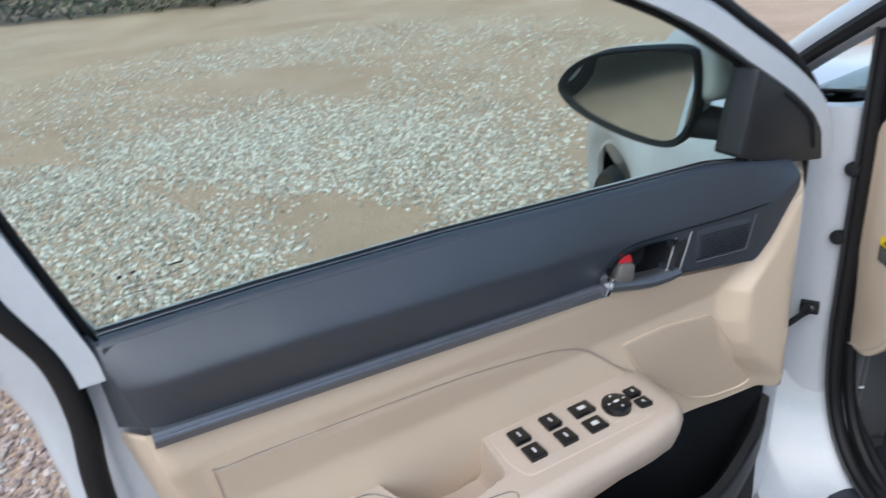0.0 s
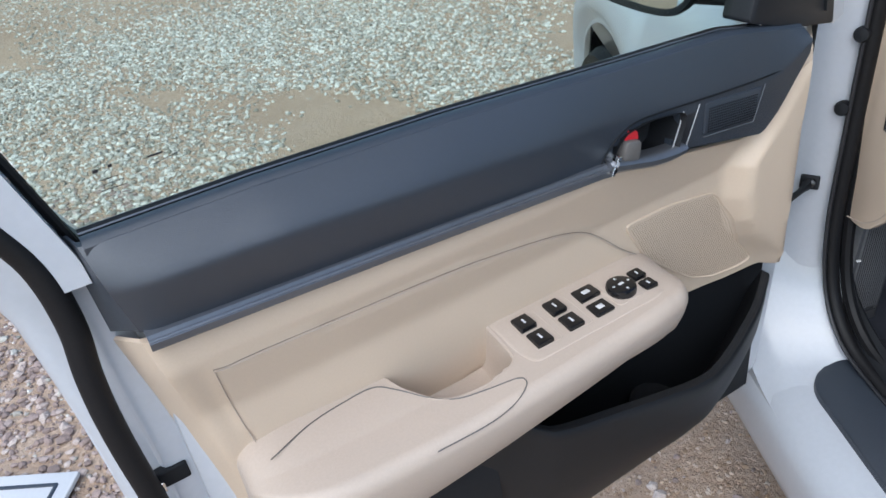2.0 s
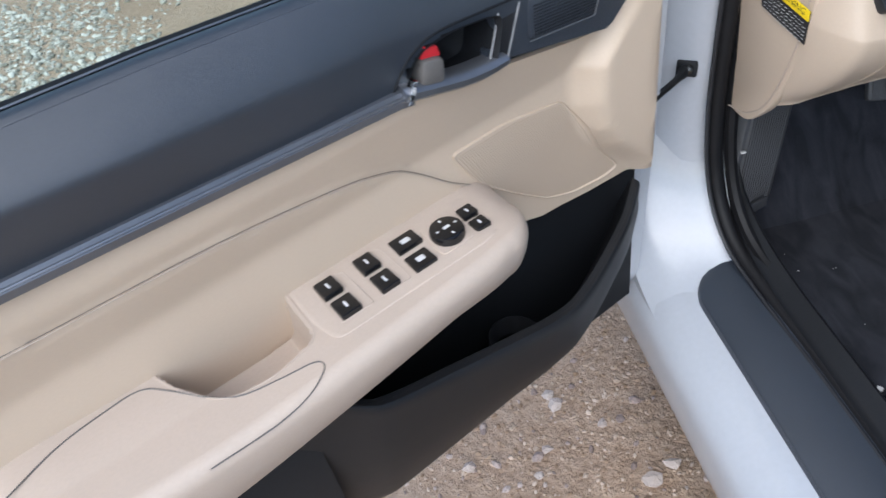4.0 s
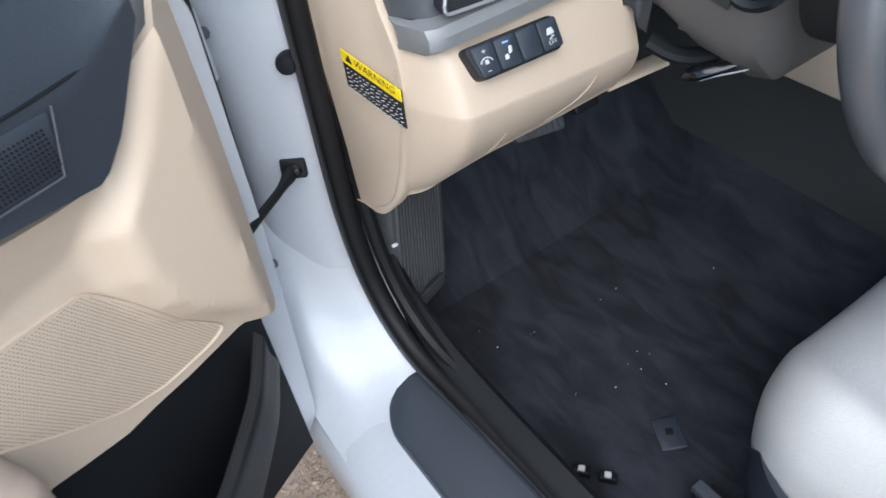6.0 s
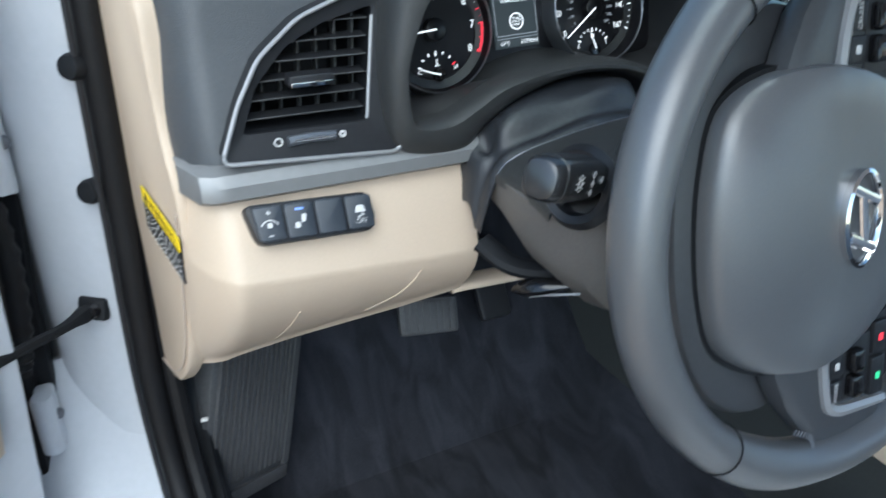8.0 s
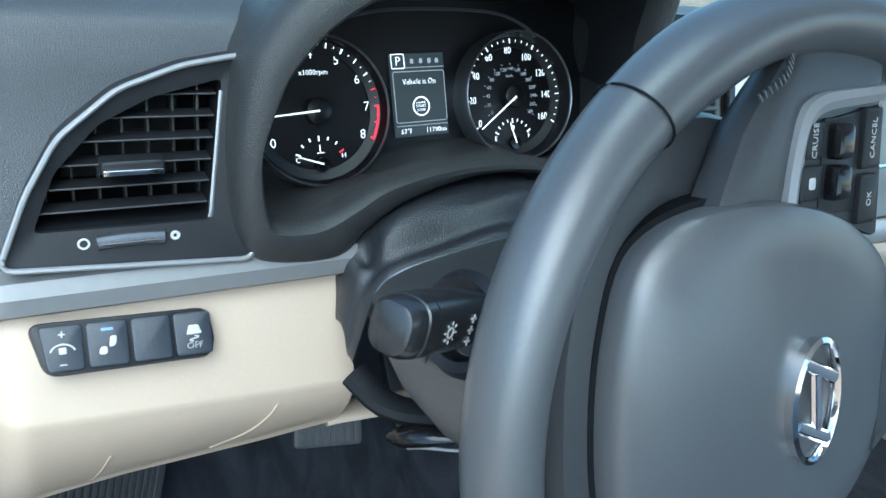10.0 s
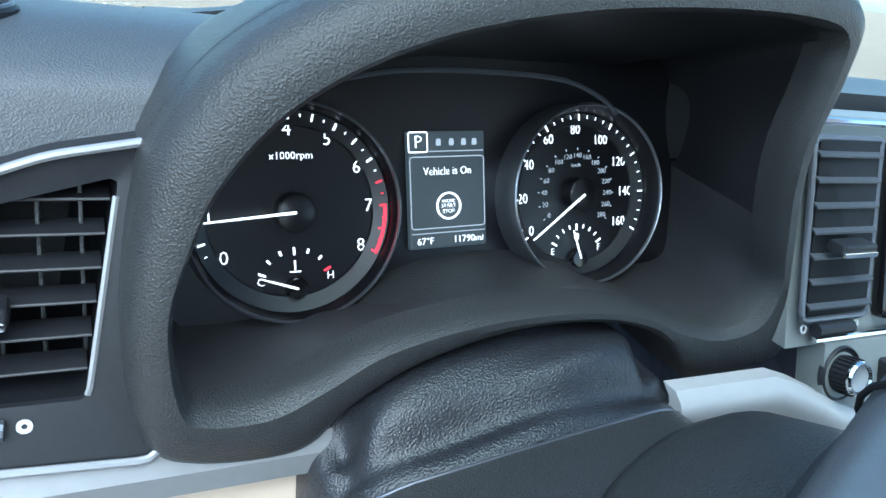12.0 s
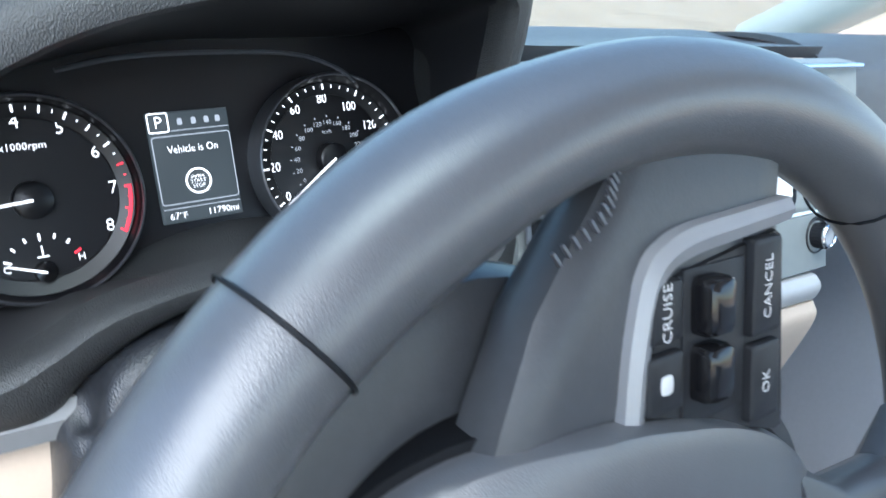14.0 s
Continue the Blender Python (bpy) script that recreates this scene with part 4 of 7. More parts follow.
def door_shell():
    # painted inner shell and outer skin
    out = rounded([(0.800, 0.36), (0.775, 0.68), (0.765, 0.95), (0.79, 0.985), (0.90, 0.985), (1.735, 0.985), (1.735, 0.36)], 0.03, 6)
    dm = Matrix(((1, 0, 0, -0.85), (0, 0, 1, 0.40), (0, 1, 0, 0), (0, 0, 0, 1)))
    part("inner_shell", slab(out, -0.47, -0.402, 0.006, m=dm), PAINT, door)
    rows = []
    for s in np.linspace(0.768, 1.0, 8).tolist() + np.linspace(1.05, 1.86, 16).tolist():
        rear = max(0, s - 1.76)
        rows.append([dq(min(s, 1.815 + 0.6 * max(0, z - 0.97)) , -0.475 - 0.05 * math.sin((z - 0.25) / 0.85 * 3.0) - 0.0, z) for z in np.linspace(0.26, on_curve(BELT, min(s, 1.76)) - 0.045 + rear * 0.9, 14)])
    part("outer_skin", thick(rows, (0, 0.008, 0)), PAINT, door)
    part("outer_belt_strip", thick([[dq(s, d, on_curve(BELT, s) + o) for d, o in ((-0.408, -0.016), (-0.420, -0.018), (-0.470, -0.05))] for s in np.linspace(0.99, 1.75, 30)], (0, 0, -0.012)), RUBBER, door)
    # painted rear flange, stepping out to the skin
    rows = []
    for z in np.linspace(0.32, 1.13, 24):
        k = on_curve([(0.3, -0.020), (0.76, -0.018), (0.85, -0.015), (0.93, -0.010), (1.0, -0.004), (1.03, 0.008), (1.06, 0.026), (1.13, 0.036)], z)
        h = 0.5 * max(0, z - 1.035)
        rows.append(spline([dq(1.728 + h, -0.412, z), dq(1.750 + k * 0.3 + h * 0.7, -0.408, z), dq(1.768 + k * 0.4 + h * 0.4, -0.409, z), dq(1.785 + k, -0.418, z), dq(1.812 + k, -0.424, z), dq(1.828 + k, -0.44, z), dq(1.832 + k, -0.485, z)], 16))
    part("rear_flange", thick(rows, (0, -0.012, 0)), PAINT, door)
    seal = spline([dq(*q) for q in ((1.868, -0.390, 1.36), (1.852, -0.390, 1.28), (1.827, -0.390, 1.19), (1.811, -0.390, 1.129), (1.785, -0.390, 1.065), (1.779, -0.390, 1.0), (1.785, -0.390, 0.936), (1.786, -0.390, 0.86), (1.780, -0.390, 0.70), (1.780, -0.390, 0.40))], 50)
    sl = part("door_seal", tube(seal, 0.0122, 14, up=(0, 1, 0)), RUBBER, door, "black rubber door seal")
    for k in (18, 24, 30, 36):
        p = seal[k] + np.array([-0.002, 0.0105, 0])
        part("seal_clip", lathe([(0.0, 0.001), (0.002, 0.0005), (0.002, -0.002)], 8, m=Matrix.Translation(tuple(p)) @ pose(0, 0, 0, -90, 0, 0)), GLOSS, sl)
    part("plug", lathe([(0.0, 0.003), (0.010, 0.003), (0.012, 0.0), (0.012, -0.004)], 20, m=Matrix.Translation(dq(1.841, -0.424, 1.056)) @ pose(0, 0, 0, -90, 0, 0)), GLOSS, door)
    front = spline([dq(0.764, -0.415, 1.0), dq(0.768, -0.415, 0.85), dq(0.780, -0.415, 0.68), dq(0.800, -0.415, 0.50), dq(0.825, -0.415, 0.40)], 24)
    part("front_seal", tube(front, 0.008, 8, up=(0, 1, 0)), RUBBER, door)
    # latch
    lt = part("latch", box(1.741 - 0.85, 1.775 - 0.85, -0.016, -0.004, 0.765, 0.786, 0.003), BLACK, door, "black latch with a bright jaw")
    part("latch_jaw", box(1.768 - 0.85, 1.777 - 0.85, -0.006, -0.0015, 0.762, 0.775, 0.001), CHROME, lt)
    # window frame
    fr = [(0.776, 1.000), (0.786, 1.045), (0.808, 1.078), (0.858, 1.118), (0.937, 1.168), (1.02, 1.220), (1.128, 1.272), (1.30, 1.335), (1.50, 1.378), (1.70, 1.395), (1.80, 1.375), (1.818, 1.315), (1.79, 1.20), (1.760, 1.090), (1.752, 1.060), (1.750, 1.035)]
    p = spline(fr, 78)
    part("window_frame", thick([np.array([dq(*(np.array([s, d, z]))) for s, d, z in ((s0, -0.378, z0), (s0 + nx * 0.030, -0.382, z0 + nz * 0.030), (s0 + nx * 0.040, -0.40, z0 + nz * 0.040), (s0 + nx * 0.040, -0.43, z0 + nz * 0.040), (s0 + nx * 0.002, -0.43, z0 + nz * 0.002))]) for (s0, z0), (nx, nz) in zip(p, normals2(p))], (0, -0.006, 0)), PAINT, door, "white painted window frame")
    part("frame_seal", tube([dq(s - nx * 0.003, -0.40, z - nz * 0.003) for (s, z), (nx, nz) in zip(p, normals2(p))], 0.0045, 8), RUBBER, door)
    part("outer_seal", tube([dq(s + nx * 0.055, -0.43, z + nz * 0.055) for (s, z), (nx, nz) in list(zip(p, normals2(p)))[:46]], 0.013, 10), RUBBER, door)
    glass = [(0.930, 1.03), (0.930, 1.160), (1.02, 1.214), (1.128, 1.267), (1.30, 1.331), (1.50, 1.374), (1.70, 1.391), (1.79, 1.372), (1.808, 1.315), (1.78, 1.20), (1.742, 1.045), (1.40, 1.040), (1.1, 1.03)]
    gl = part("window_glass", slab(glass, -0.403, -0.399, 0.0005, m=dm), PANE, door, "clear green-tinted glass pane")
    gl.visible_shadow = False
    # printed marks in the glass corner
    for s, z, w, h in ((1.714, 1.118, 0.0022, 0.0014), (1.702, 1.119, 0.0018, 0.0012), (1.706, 1.109, 0.008, 0.00025), (1.704, 1.105, 0.009, 0.00025), (1.705, 1.100, 0.010, 0.00035)):
        part("etched_mark", box(s - w, s + w, z - h, z + h, -0.3989, -0.3986, 0.0002, m=dm), INK, gl)
    tri = np.array([(1.648, 1.112), (1.685, 1.106), (1.664, 1.136)])
    part("etched_triangle", tube([dq(q[0], -0.3986, q[1]) for q in tri], 0.00045, 5, closed=True), INK, gl)
    part("etched_mark", box(1.659, 1.672, 1.1155, 1.1170, -0.3989, -0.3986, 0.0002, m=dm), INK, gl)
    # black sail panel
    sail = rounded([(0.786, 1.006), (0.794, 1.050), (0.816, 1.080), (0.862, 1.117), (0.936, 1.164), (0.962, 1.050), (0.88, 1.022)], 0.006)
    sp = part("sail_panel", slab(sail, -0.41, -0.368, 0.006, m=dm), SMOOTH, door, "black mirror sail panel")
    part("sail_groove", tube([dq(s, -0.368, z) for s, z in spline([(0.812, 1.03), (0.822, 1.07), (0.850, 1.097), (0.885, 1.122)], 14)], 0.0025, 6), BLACK, sp)


def normals2(p):
    t = np.gradient(np.array(p), axis=0)
    n = np.c_[-t[:, 1], t[:, 0]]
    return n / np.linalg.norm(n, axis=1)[:, None]


door_shell()


def door_mirror():
    # the glass looks back and a little inwards: mw runs outwards along it, mn is the way that it faces
    mn, mw = np.array([0.94, 0.34]), np.array([0.34, -0.94])
    root = np.array([0.945, -0.45])

    def mq(w, z, f=0.0):
        s, d = root + mw * w + mn * f
        return dq(s, d, z)

    o = spline([(0.232, 1.108), (0.212, 1.142), (0.165, 1.166), (0.100, 1.177), (0.025, 1.180), (0.006, 1.165), (0.004, 1.105), (0.018, 1.058), (0.050, 1.036), (0.120, 1.046), (0.195, 1.074)], 48, closed=True)
    c = o.mean(0)
    mir = part("door_mirror", loft([[mq(*(c + (q - c) * f), a) for q in o] for f, a in ((0.88, -0.006), (0.91, 0.002), (0.97, 0.006), (1.0, 0.0), (1.005, -0.02))], close_v=True), BLACK, door, "black and white door mirror")
    part("mirror_cap", loft([[mq(*(c + (q - c) * f), a) for q in o] for f, a in ((1.005, -0.02), (1.0, -0.045), (0.90, -0.075), (0.68, -0.10), (0.25, -0.112))], close_v=True, cap="end"), PAINT, mir, "white painted cap")
    part("mirror_glass", loft([[mq(*(c + (q - c) * f), -0.004) for q in o] for f in (0.90, 0.5, 0.05)], close_v=True, cap="end"), MIRROR, mir, "silvered mirror glass")
    rings = []
    for g in np.linspace(0, 1, 8):
        a = np.array([(0.925, -0.395, 1.082), (0.930, -0.395, 1.058), (0.88, -0.395, 1.055), (0.875, -0.395, 1.082)])
        b = np.array([(0.945, -0.50, 1.088), (0.950, -0.50, 1.052), (0.89, -0.50, 1.048), (0.885, -0.50, 1.085)])
        r = a * (1 - g) + b * g
        rings.append([dq(*q) for q in spline(r, 20, closed=True)])
    part("mirror_shoulder", slab(rounded([(0.845, 1.095), (0.942, 1.105), (0.940, 1.185), (0.90, 1.20), (0.85, 1.17)], 0.02, 6), -0.53, -0.44, 0.02, m=Matrix(((1, 0, 0, -0.85), (0, 0, 1, 0.40), (0, 1, 0, 0), (0, 0, 0, 1))), seg=4), PAINT, mir, "white painted shoulder")
    part("mirror_arm", loft(rings, close_v=True, cap=True), BLACK, mir)


door_mirror()


def check_strap():
    st = base("check_strap", "black door check strap bolted to the pillar", "door hardware", pose(-0.803, 0.080, 0.698))
    part("strap", tube(spline([(0.0, -0.006, 0), (-0.030, -0.034, 0.002), (-0.062, -0.062, 0.008), (-0.10, -0.095, 0.014)], 10), [0.006, 0.008, 0.0055, 0.0045, 0.0045, 0.0045, 0.0045, 0.0045, 0.0045, 0.0045], 8, flat=1.3), BLACK, st)
    part("bracket", box(-0.016, 0.014, -0.012, 0.012, -0.004, 0.006, 0.003, m=pose(0.002, -0.006, 0, 70, 0, -35)), BLACK, st)
    part("bolt", lathe([(0.0, 0.010), (0.006, 0.009), (0.008, 0.004), (0.009, 0.0)], 12, m=pose(0.002, -0.010, 0.0, 75, 0, -35)), GLOSS, st)
    for x, z in ((-0.856, 0.868), (-0.872, 0.552)):
        h = base("door_hinge", "white painted steel door hinge on the pillar", "door hardware", pose(x, 0.103, z), group="door hinges")
        part("knuckle", lathe([(0.0, 0.040), (0.010, 0.040), (0.012, 0.035), (0.012, -0.035), (0.0, -0.040)], 14, m=pose(0, -0.012, 0)), PAINT, h)
        part("leaf", box(-0.008, 0.014, -0.010, 0.014, -0.040, 0.040, 0.006), PAINT, h)
        part("bolt", lathe([(0.0, 0.006), (0.006, 0.005), (0.007, 0.0)], 8, m=pose(0.012, -0.010, 0.012, 90, 0, 0)), GREYTRIM, h)
    bt = base("wiring_boot", "ribbed black rubber wiring boot", "cable", pose(-0.868, 0.105, 0.70))
    rr = [0.010 + 0.003 * (k % 2) for k in range(22)]
    part("boot", tube(spline([(0.0, -0.01, 0.12), (0.002, -0.02, 0.05), (-0.005, -0.03, -0.02), (-0.015, -0.03, -0.06)], 22), rr, 10), RUBBER, bt)


check_strap()


# ---- dashboard ----
dash = base("dashboard", "slate dashboard with beige lower panel and silver strip", "dashboard", pose(0, 0, 0))


def vent_y(z):
    return -0.106 + 0.25 * (z - 0.916)


VENT_OUT = [(-0.694, 0.914), (-0.676, 0.955), (-0.656, 0.987), (-0.621, 1.014), (-0.582, 1.028), (-0.535, 1.036), (-0.545, 0.905)]
VENT_IN = [(-0.674, 0.932), (-0.659, 0.966), (-0.632, 0.993), (-0.601, 1.008), (-0.557, 1.019), (-0.571, 0.931)]


def pad_profile(x):
    e = max(0, (-0.69 - x) / 0.032)
    h = 1.058 - 0.006 * e
    pr = [(0.46, 0.965), (0.25, 1.022), (0.08, h + 0.004), (-0.01, h + 0.012), (-0.055, h - 0.002), (-0.068, h - 0.022), (vent_y(0.99) + 0.010, 0.99), (vent_y(0.93) + 0.008, 0.93), (vent_y(0.905) + 0.008, 0.902)]
    return [(x, y + 0.035 * e * e, z) for y, z in spline(pr, 60)]


def dash_top():
    # soft upper pad: at both ends it rolls over the brow down to the strip, in the middle it ends behind hood and stack
    for x0, x1, name in ((-0.722, -0.500, "end_pad"), (0.24, 0.742, "end_pad")):
        xs = np.linspace(x0, x1, 50)
        prof = [pad_profile(x if x < 0 else -0.6) for x in xs]
        us, vs = np.arange(50.0), np.arange(60.0)

        def at(i, j):
            q = prof[int(i)][int(j)]
            return (xs[int(i)], q[1], q[2])

        def hole(i, j):
            q = prof[int(i)][int(j)]
            if x0 < 0 and xs[int(i)] > 0.004 + on_curve([(0.88, -0.553), (0.965, -0.558), (1.01, -0.553), (1.045, -0.543), (1.08, -0.515), (1.1, -0.48)], q[2]) and (q[1] < -0.035 or q[2] < 1.0):
                return True
            return x0 < 0 and q[1] < 0.0 and inside(np.array(VENT_OUT).mean(0) + (np.array(VENT_OUT) - np.array(VENT_OUT).mean(0)) * 0.95, xs[int(i)] + 0.002, q[2] - 0.002)

        part(name, sheet_with_hole(us, vs, at, hole, (0, 0.010, -0.006)), PADDING, dash, "slate grained dashboard pad")
    rows = [[(x, y, z) for y, z in spline([(0.46, 0.965), (0.25, 1.024), (0.12, 1.058), (0.03 + 0.045 * (x < -0.20), 1.080 - 0.02 * min(1, max(0, (x + 0.25) / 0.1)) - 0.018 * min(1, max(0, (-0.43 - x) / 0.1))), (-0.03 + 0.085 * (x < -0.20) - 0.02 * min(1, max(0, (x + 0.25) / 0.1)), 1.081 - 0.012 * min(1, max(0, (x + 0.25) / 0.1)) - 0.018 * min(1, max(0, (-0.43 - x) / 0.1)))], 24)] for x in np.linspace(-0.532, 0.245, 40)]
    part("top_pad", thick(rows, (0, 0.004, -0.012)), PADDING, dash, "slate grained dashboard top")
    dm = pose(-0.630, -0.022, 1.0690, 6, 0, 12)
    ell = np.array([(0.040 * math.cos(q), 0.022 * math.sin(q)) for q in np.linspace(0, 2 * math.pi, 40, endpoint=False)])
    dv = part("defroster_vent", loft([[tuple(dm @ Vector((*(q * f), z))) for q in ell] for f, z in ((1.0, -0.006), (1.0, 0.002), (0.95, 0.004), (0.86, 0.002), (0.84, -0.004), (0.2, -0.004))], close_v=True, cap="end"), SMOOTH, dash, "small oval demister outlet")
    part("vent_ring", tube([tuple(dm @ Vector((*(q * 0.93), 0.0035))) for q in ell], 0.0012, 6, closed=True), GREYTRIM, dv)
    for k in range(6):
        part("slat", box(-0.030 + 0.011 * k, -0.027 + 0.011 * k, -0.015, 0.015, -0.004, 0.0015, 0.0005, m=dm), HOOD, dv)


dash_top()

def on_vent(q, o=0.0):
    return (q[0], vent_y(q[1]) - o, q[1])


def resample(pts, n):
    """n points evenly along a closed outline."""
    p = np.vstack([pts, pts[:1]])
    d = np.r_[0, np.cumsum(np.linalg.norm(np.diff(p, axis=0), axis=1))]
    t = np.linspace(0, d[-1], n, endpoint=False)
    return np.c_[np.interp(t, d, p[:, 0]), np.interp(t, d, p[:, 1])]


def side_vent():
    v = base("air_vent", "black louvred side air vent in a chrome-edged frame", "air vent", pose(0, 0, 0))
    o, i = resample(rounded(VENT_OUT, 0.008), 120), resample(rounded(VENT_IN, 0.004), 120)
    part("vent_frame", loft([[on_vent(q, a) for q in r] for r, a in ((o, -0.012), (o, 0.004), (o * 0.97 + i * 0.03, 0.006), (o * 0.3 + i * 0.7, 0.004), (i, 0.003), (i, -0.03))], close_v=True), SMOOTH, v)
    part("chrome_edge", tube([on_vent(q, 0.0085) for q in o], 0.0019, 8, closed=True), SILVER, v)
    part("inner_edge", tube([on_vent(q, 0.003) for q in i[:: 1] if q[0] > -0.573 and q[1] < 1.012], 0.0014, 6), SILVER, v)
    part("vent_duct", loft([[on_vent(i.mean(0) + (q - i.mean(0)) * f, a) for q in i] for f, a in ((1.0, 0.0), (0.98, -0.04), (0.7, -0.06), (0.1, -0.06))], close_v=True, cap="end"), BLACK, v)
    for k in range(6):
        z = 0.942 + k * 0.0135
        xs = [q[0] for q in i if abs(q[1] - z) < 0.004]
        x0, x1 = min(xs) + 0.002, max(xs) - 0.002
        blade = part("louvre", thick([[(x, vent_y(z) + 0.003, z - 0.0006), (x, vent_y(z) + 0.009, z), (x, vent_y(z) + 0.016, z + 0.0004)] for x in np.linspace(x0, x1, 8)], (0, 0, -0.0014)), SMOOTH, v)
        # paler bar along the front for the light that the blade's edge catches
        part("louvre_edge", tube([(x, vent_y(z) + 0.0026, z - 0.0012) for x in np.linspace(x0, x1, 4)], 0.0007, 6), WALL, blade)
        if k == 2:
            tab = part("vent_tab", box(-0.634, -0.597, vent_y(z) - 0.010, vent_y(z) + 0.004, z - 0.004, z + 0.004, 0.002), SMOOTH, v)
            part("tab_edge", box(-0.633, -0.598, vent_y(z) - 0.0125, vent_y(z) - 0.009, z - 0.004, z - 0.0005, 0.0008), CHROME, tab)
    for k in range(7):
        x = -0.664 + k * 0.0155
        zs = [q[1] for q in i if abs(q[0] - x) < 0.005]
        z0, z1 = min(zs) + 0.002, max(zs) - 0.002
        part("vane", box(x - 0.0008, x + 0.0008, vent_y(0.97) + 0.017, vent_y(0.97) + 0.026, z0, z1, 0.0003), HOOD, v)
    w = part("vent_wheel", tube([on_vent((x, 0.9235 + 0.0015 * math.cos((x + 0.62) * 60)), 0.006) for x in np.linspace(-0.640, -0.601, 12)], 0.0042, 10), GREYTRIM, v)
    part("wheel_edge", tube([on_vent((x, 0.9255), 0.0105) for x in np.linspace(-0.636, -0.604, 8)], 0.001, 6), CHROME, w)
    part("closed_mark", lathe([(0.0024, 0.0), (0.0036, 0.0), (0.0036, 0.0006), (0.0024, 0.0006)], 18, m=frame_of(on_vent((-0.6475, 0.924), 0.0045), (1, 0, 0), (0, 0.2, 0.98), (0, -0.98, 0.2))), WHITE, v)
    part("open_mark", lathe([(0.0012, 0.0), (0.0030, 0.0), (0.0030, 0.0006), (0.0012, 0.0006)], 18, m=frame_of(on_vent((-0.594, 0.924), 0.0045), (1, 0, 0), (0, 0.2, 0.98), (0, -0.98, 0.2))), WHITE, v)


side_vent()


def knee_edge(x):
    """Lower edge of the knee panel: y and z."""
    return on_curve([(-0.735, -0.055), (-0.70, -0.055), (-0.63, -0.064), (-0.53, -0.092), (-0.47, -0.110), (-0.40, -0.118)], x), on_curve([(-0.735, 0.660), (-0.715, 0.676), (-0.69, 0.688), (-0.63, 0.699), (-0.53, 0.724), (-0.47, 0.742), (-0.40, 0.748)], x)


def strip_and_knee():
    # satin strip along the dashboard
    rows = []
    for x in np.r_[np.linspace(-0.722, -0.46, 26)]:
        e = max(0, (-0.705 - x) / 0.017)
        yy = -0.112 + 0.035 * e * e
        rows.append([(x, yy + 0.012, 0.908), (x, yy - 0.002, 0.905), (x, yy - 0.008, 0.897), (x, yy - 0.008, 0.886), (x, yy + 0.001, 0.880), (x, yy + 0.012, 0.880)])
    part("silver_strip", thick(rows, (0, 0.006, 0)), STRIP, dash, "satin silver strip")
    # beige knee panel: an upper face, a fold, and a lower face that runs back under; its outer end rolls away
    rows = []
    for x in np.linspace(-0.7275, -0.474, 44):
        f = (x + 0.735) / 0.34
        e = max(0, (-0.690 - x) / 0.0375)
        yb, zb = knee_edge(x)
        yf, zf = -0.143 + 0.006 * f, 0.826 - 0.030 * f
        up = [(-0.103, 0.887), (-0.111, 0.878)] + [(-0.111 + (yf + 0.111) * g**0.85, 0.878 + (zf - 0.878) * g) for g in np.linspace(0.12, 0.97, 14)]
        low = [(yf + 0.0006 + (yb - 0.004 - yf) * g**1.8, zf - 0.003 + (zb + 0.010 - zf + 0.003) * g) for g in np.linspace(0.02, 1.0, 18)]
        pr = up + [(yf, zf)] + low + [(yb, zb + 0.003), (yb + 0.008, zb), (yb + 0.020, zb), (yb + 0.06, zb + 0.004)]
        rows.append([(x, y + 0.070 * e * e * (0.5 + 0.5 * min(1, max(0, (z - 0.67) / 0.18))), z) for y, z in pr])
    part("knee_panel", thick(rows, (0, 0.006, 0.0)), BEIGE, dash, "beige moulded knee panel")
    for way in ([(33, 19), (32, 22), (30, 26), (26, 30)], [(14, 23), (13, 27), (12, 32)]):
        part("panel_crease", tube(spline([np.array(rows[i][j]) + np.array((0, -0.0004, 0)) for i, j in way], 14), 0.0009, 6), BEIGE, dash)
    rows = []
    for x in np.linspace(-0.480, -0.398, 12):
        f = (x + 0.735) / 0.34
        yb, zb = knee_edge(x)
        zb -= 0.006 * max(0, (x + 0.478) / 0.08)
        rows.append([(x, yb + 0.020, zb + 0.006), (x, yb + 0.008, zb + 0.006), (x, yb, zb + 0.003), (x, yb + 0.003, zb - 0.003), (x, yb + 0.03, zb - 0.003)])
    part("knee_lip", thick([spline(r, 12) for r in rows], (0, 0.004, -0.002)), BEIGE, dash)
    # outer end panel with a seam
    side = rounded([(0.045, 1.03), (0.052, 0.66), (0.036, 0.636), (0.0, 0.632), (-0.045, 0.68), (-0.078, 0.78), (-0.085, 0.87), (-0.060, 0.93), (-0.052, 1.035), (0.0, 1.06)], 0.03, 5)
    mm = Matrix(((-0.177, 0, -0.984, -0.7262), (0.984, 0, -0.177, 0.0025), (0, 1, 0, 0), (0, 0, 0, 1)))
    part("end_panel", slab(side, 0.0, 0.014, 0.006, m=mm), BEIGE, dash, "beige dashboard end panel")
    part("end_seam", tube([(-0.7418 - 0.18 * (y - 0.003), y, z) for y, z in spline([(0.040, 0.642), (0.0, 0.650), (-0.038, 0.69), (-0.066, 0.78), (-0.075, 0.86)], 24)], 0.0010, 6), TAUPE, dash)


strip_and_knee()


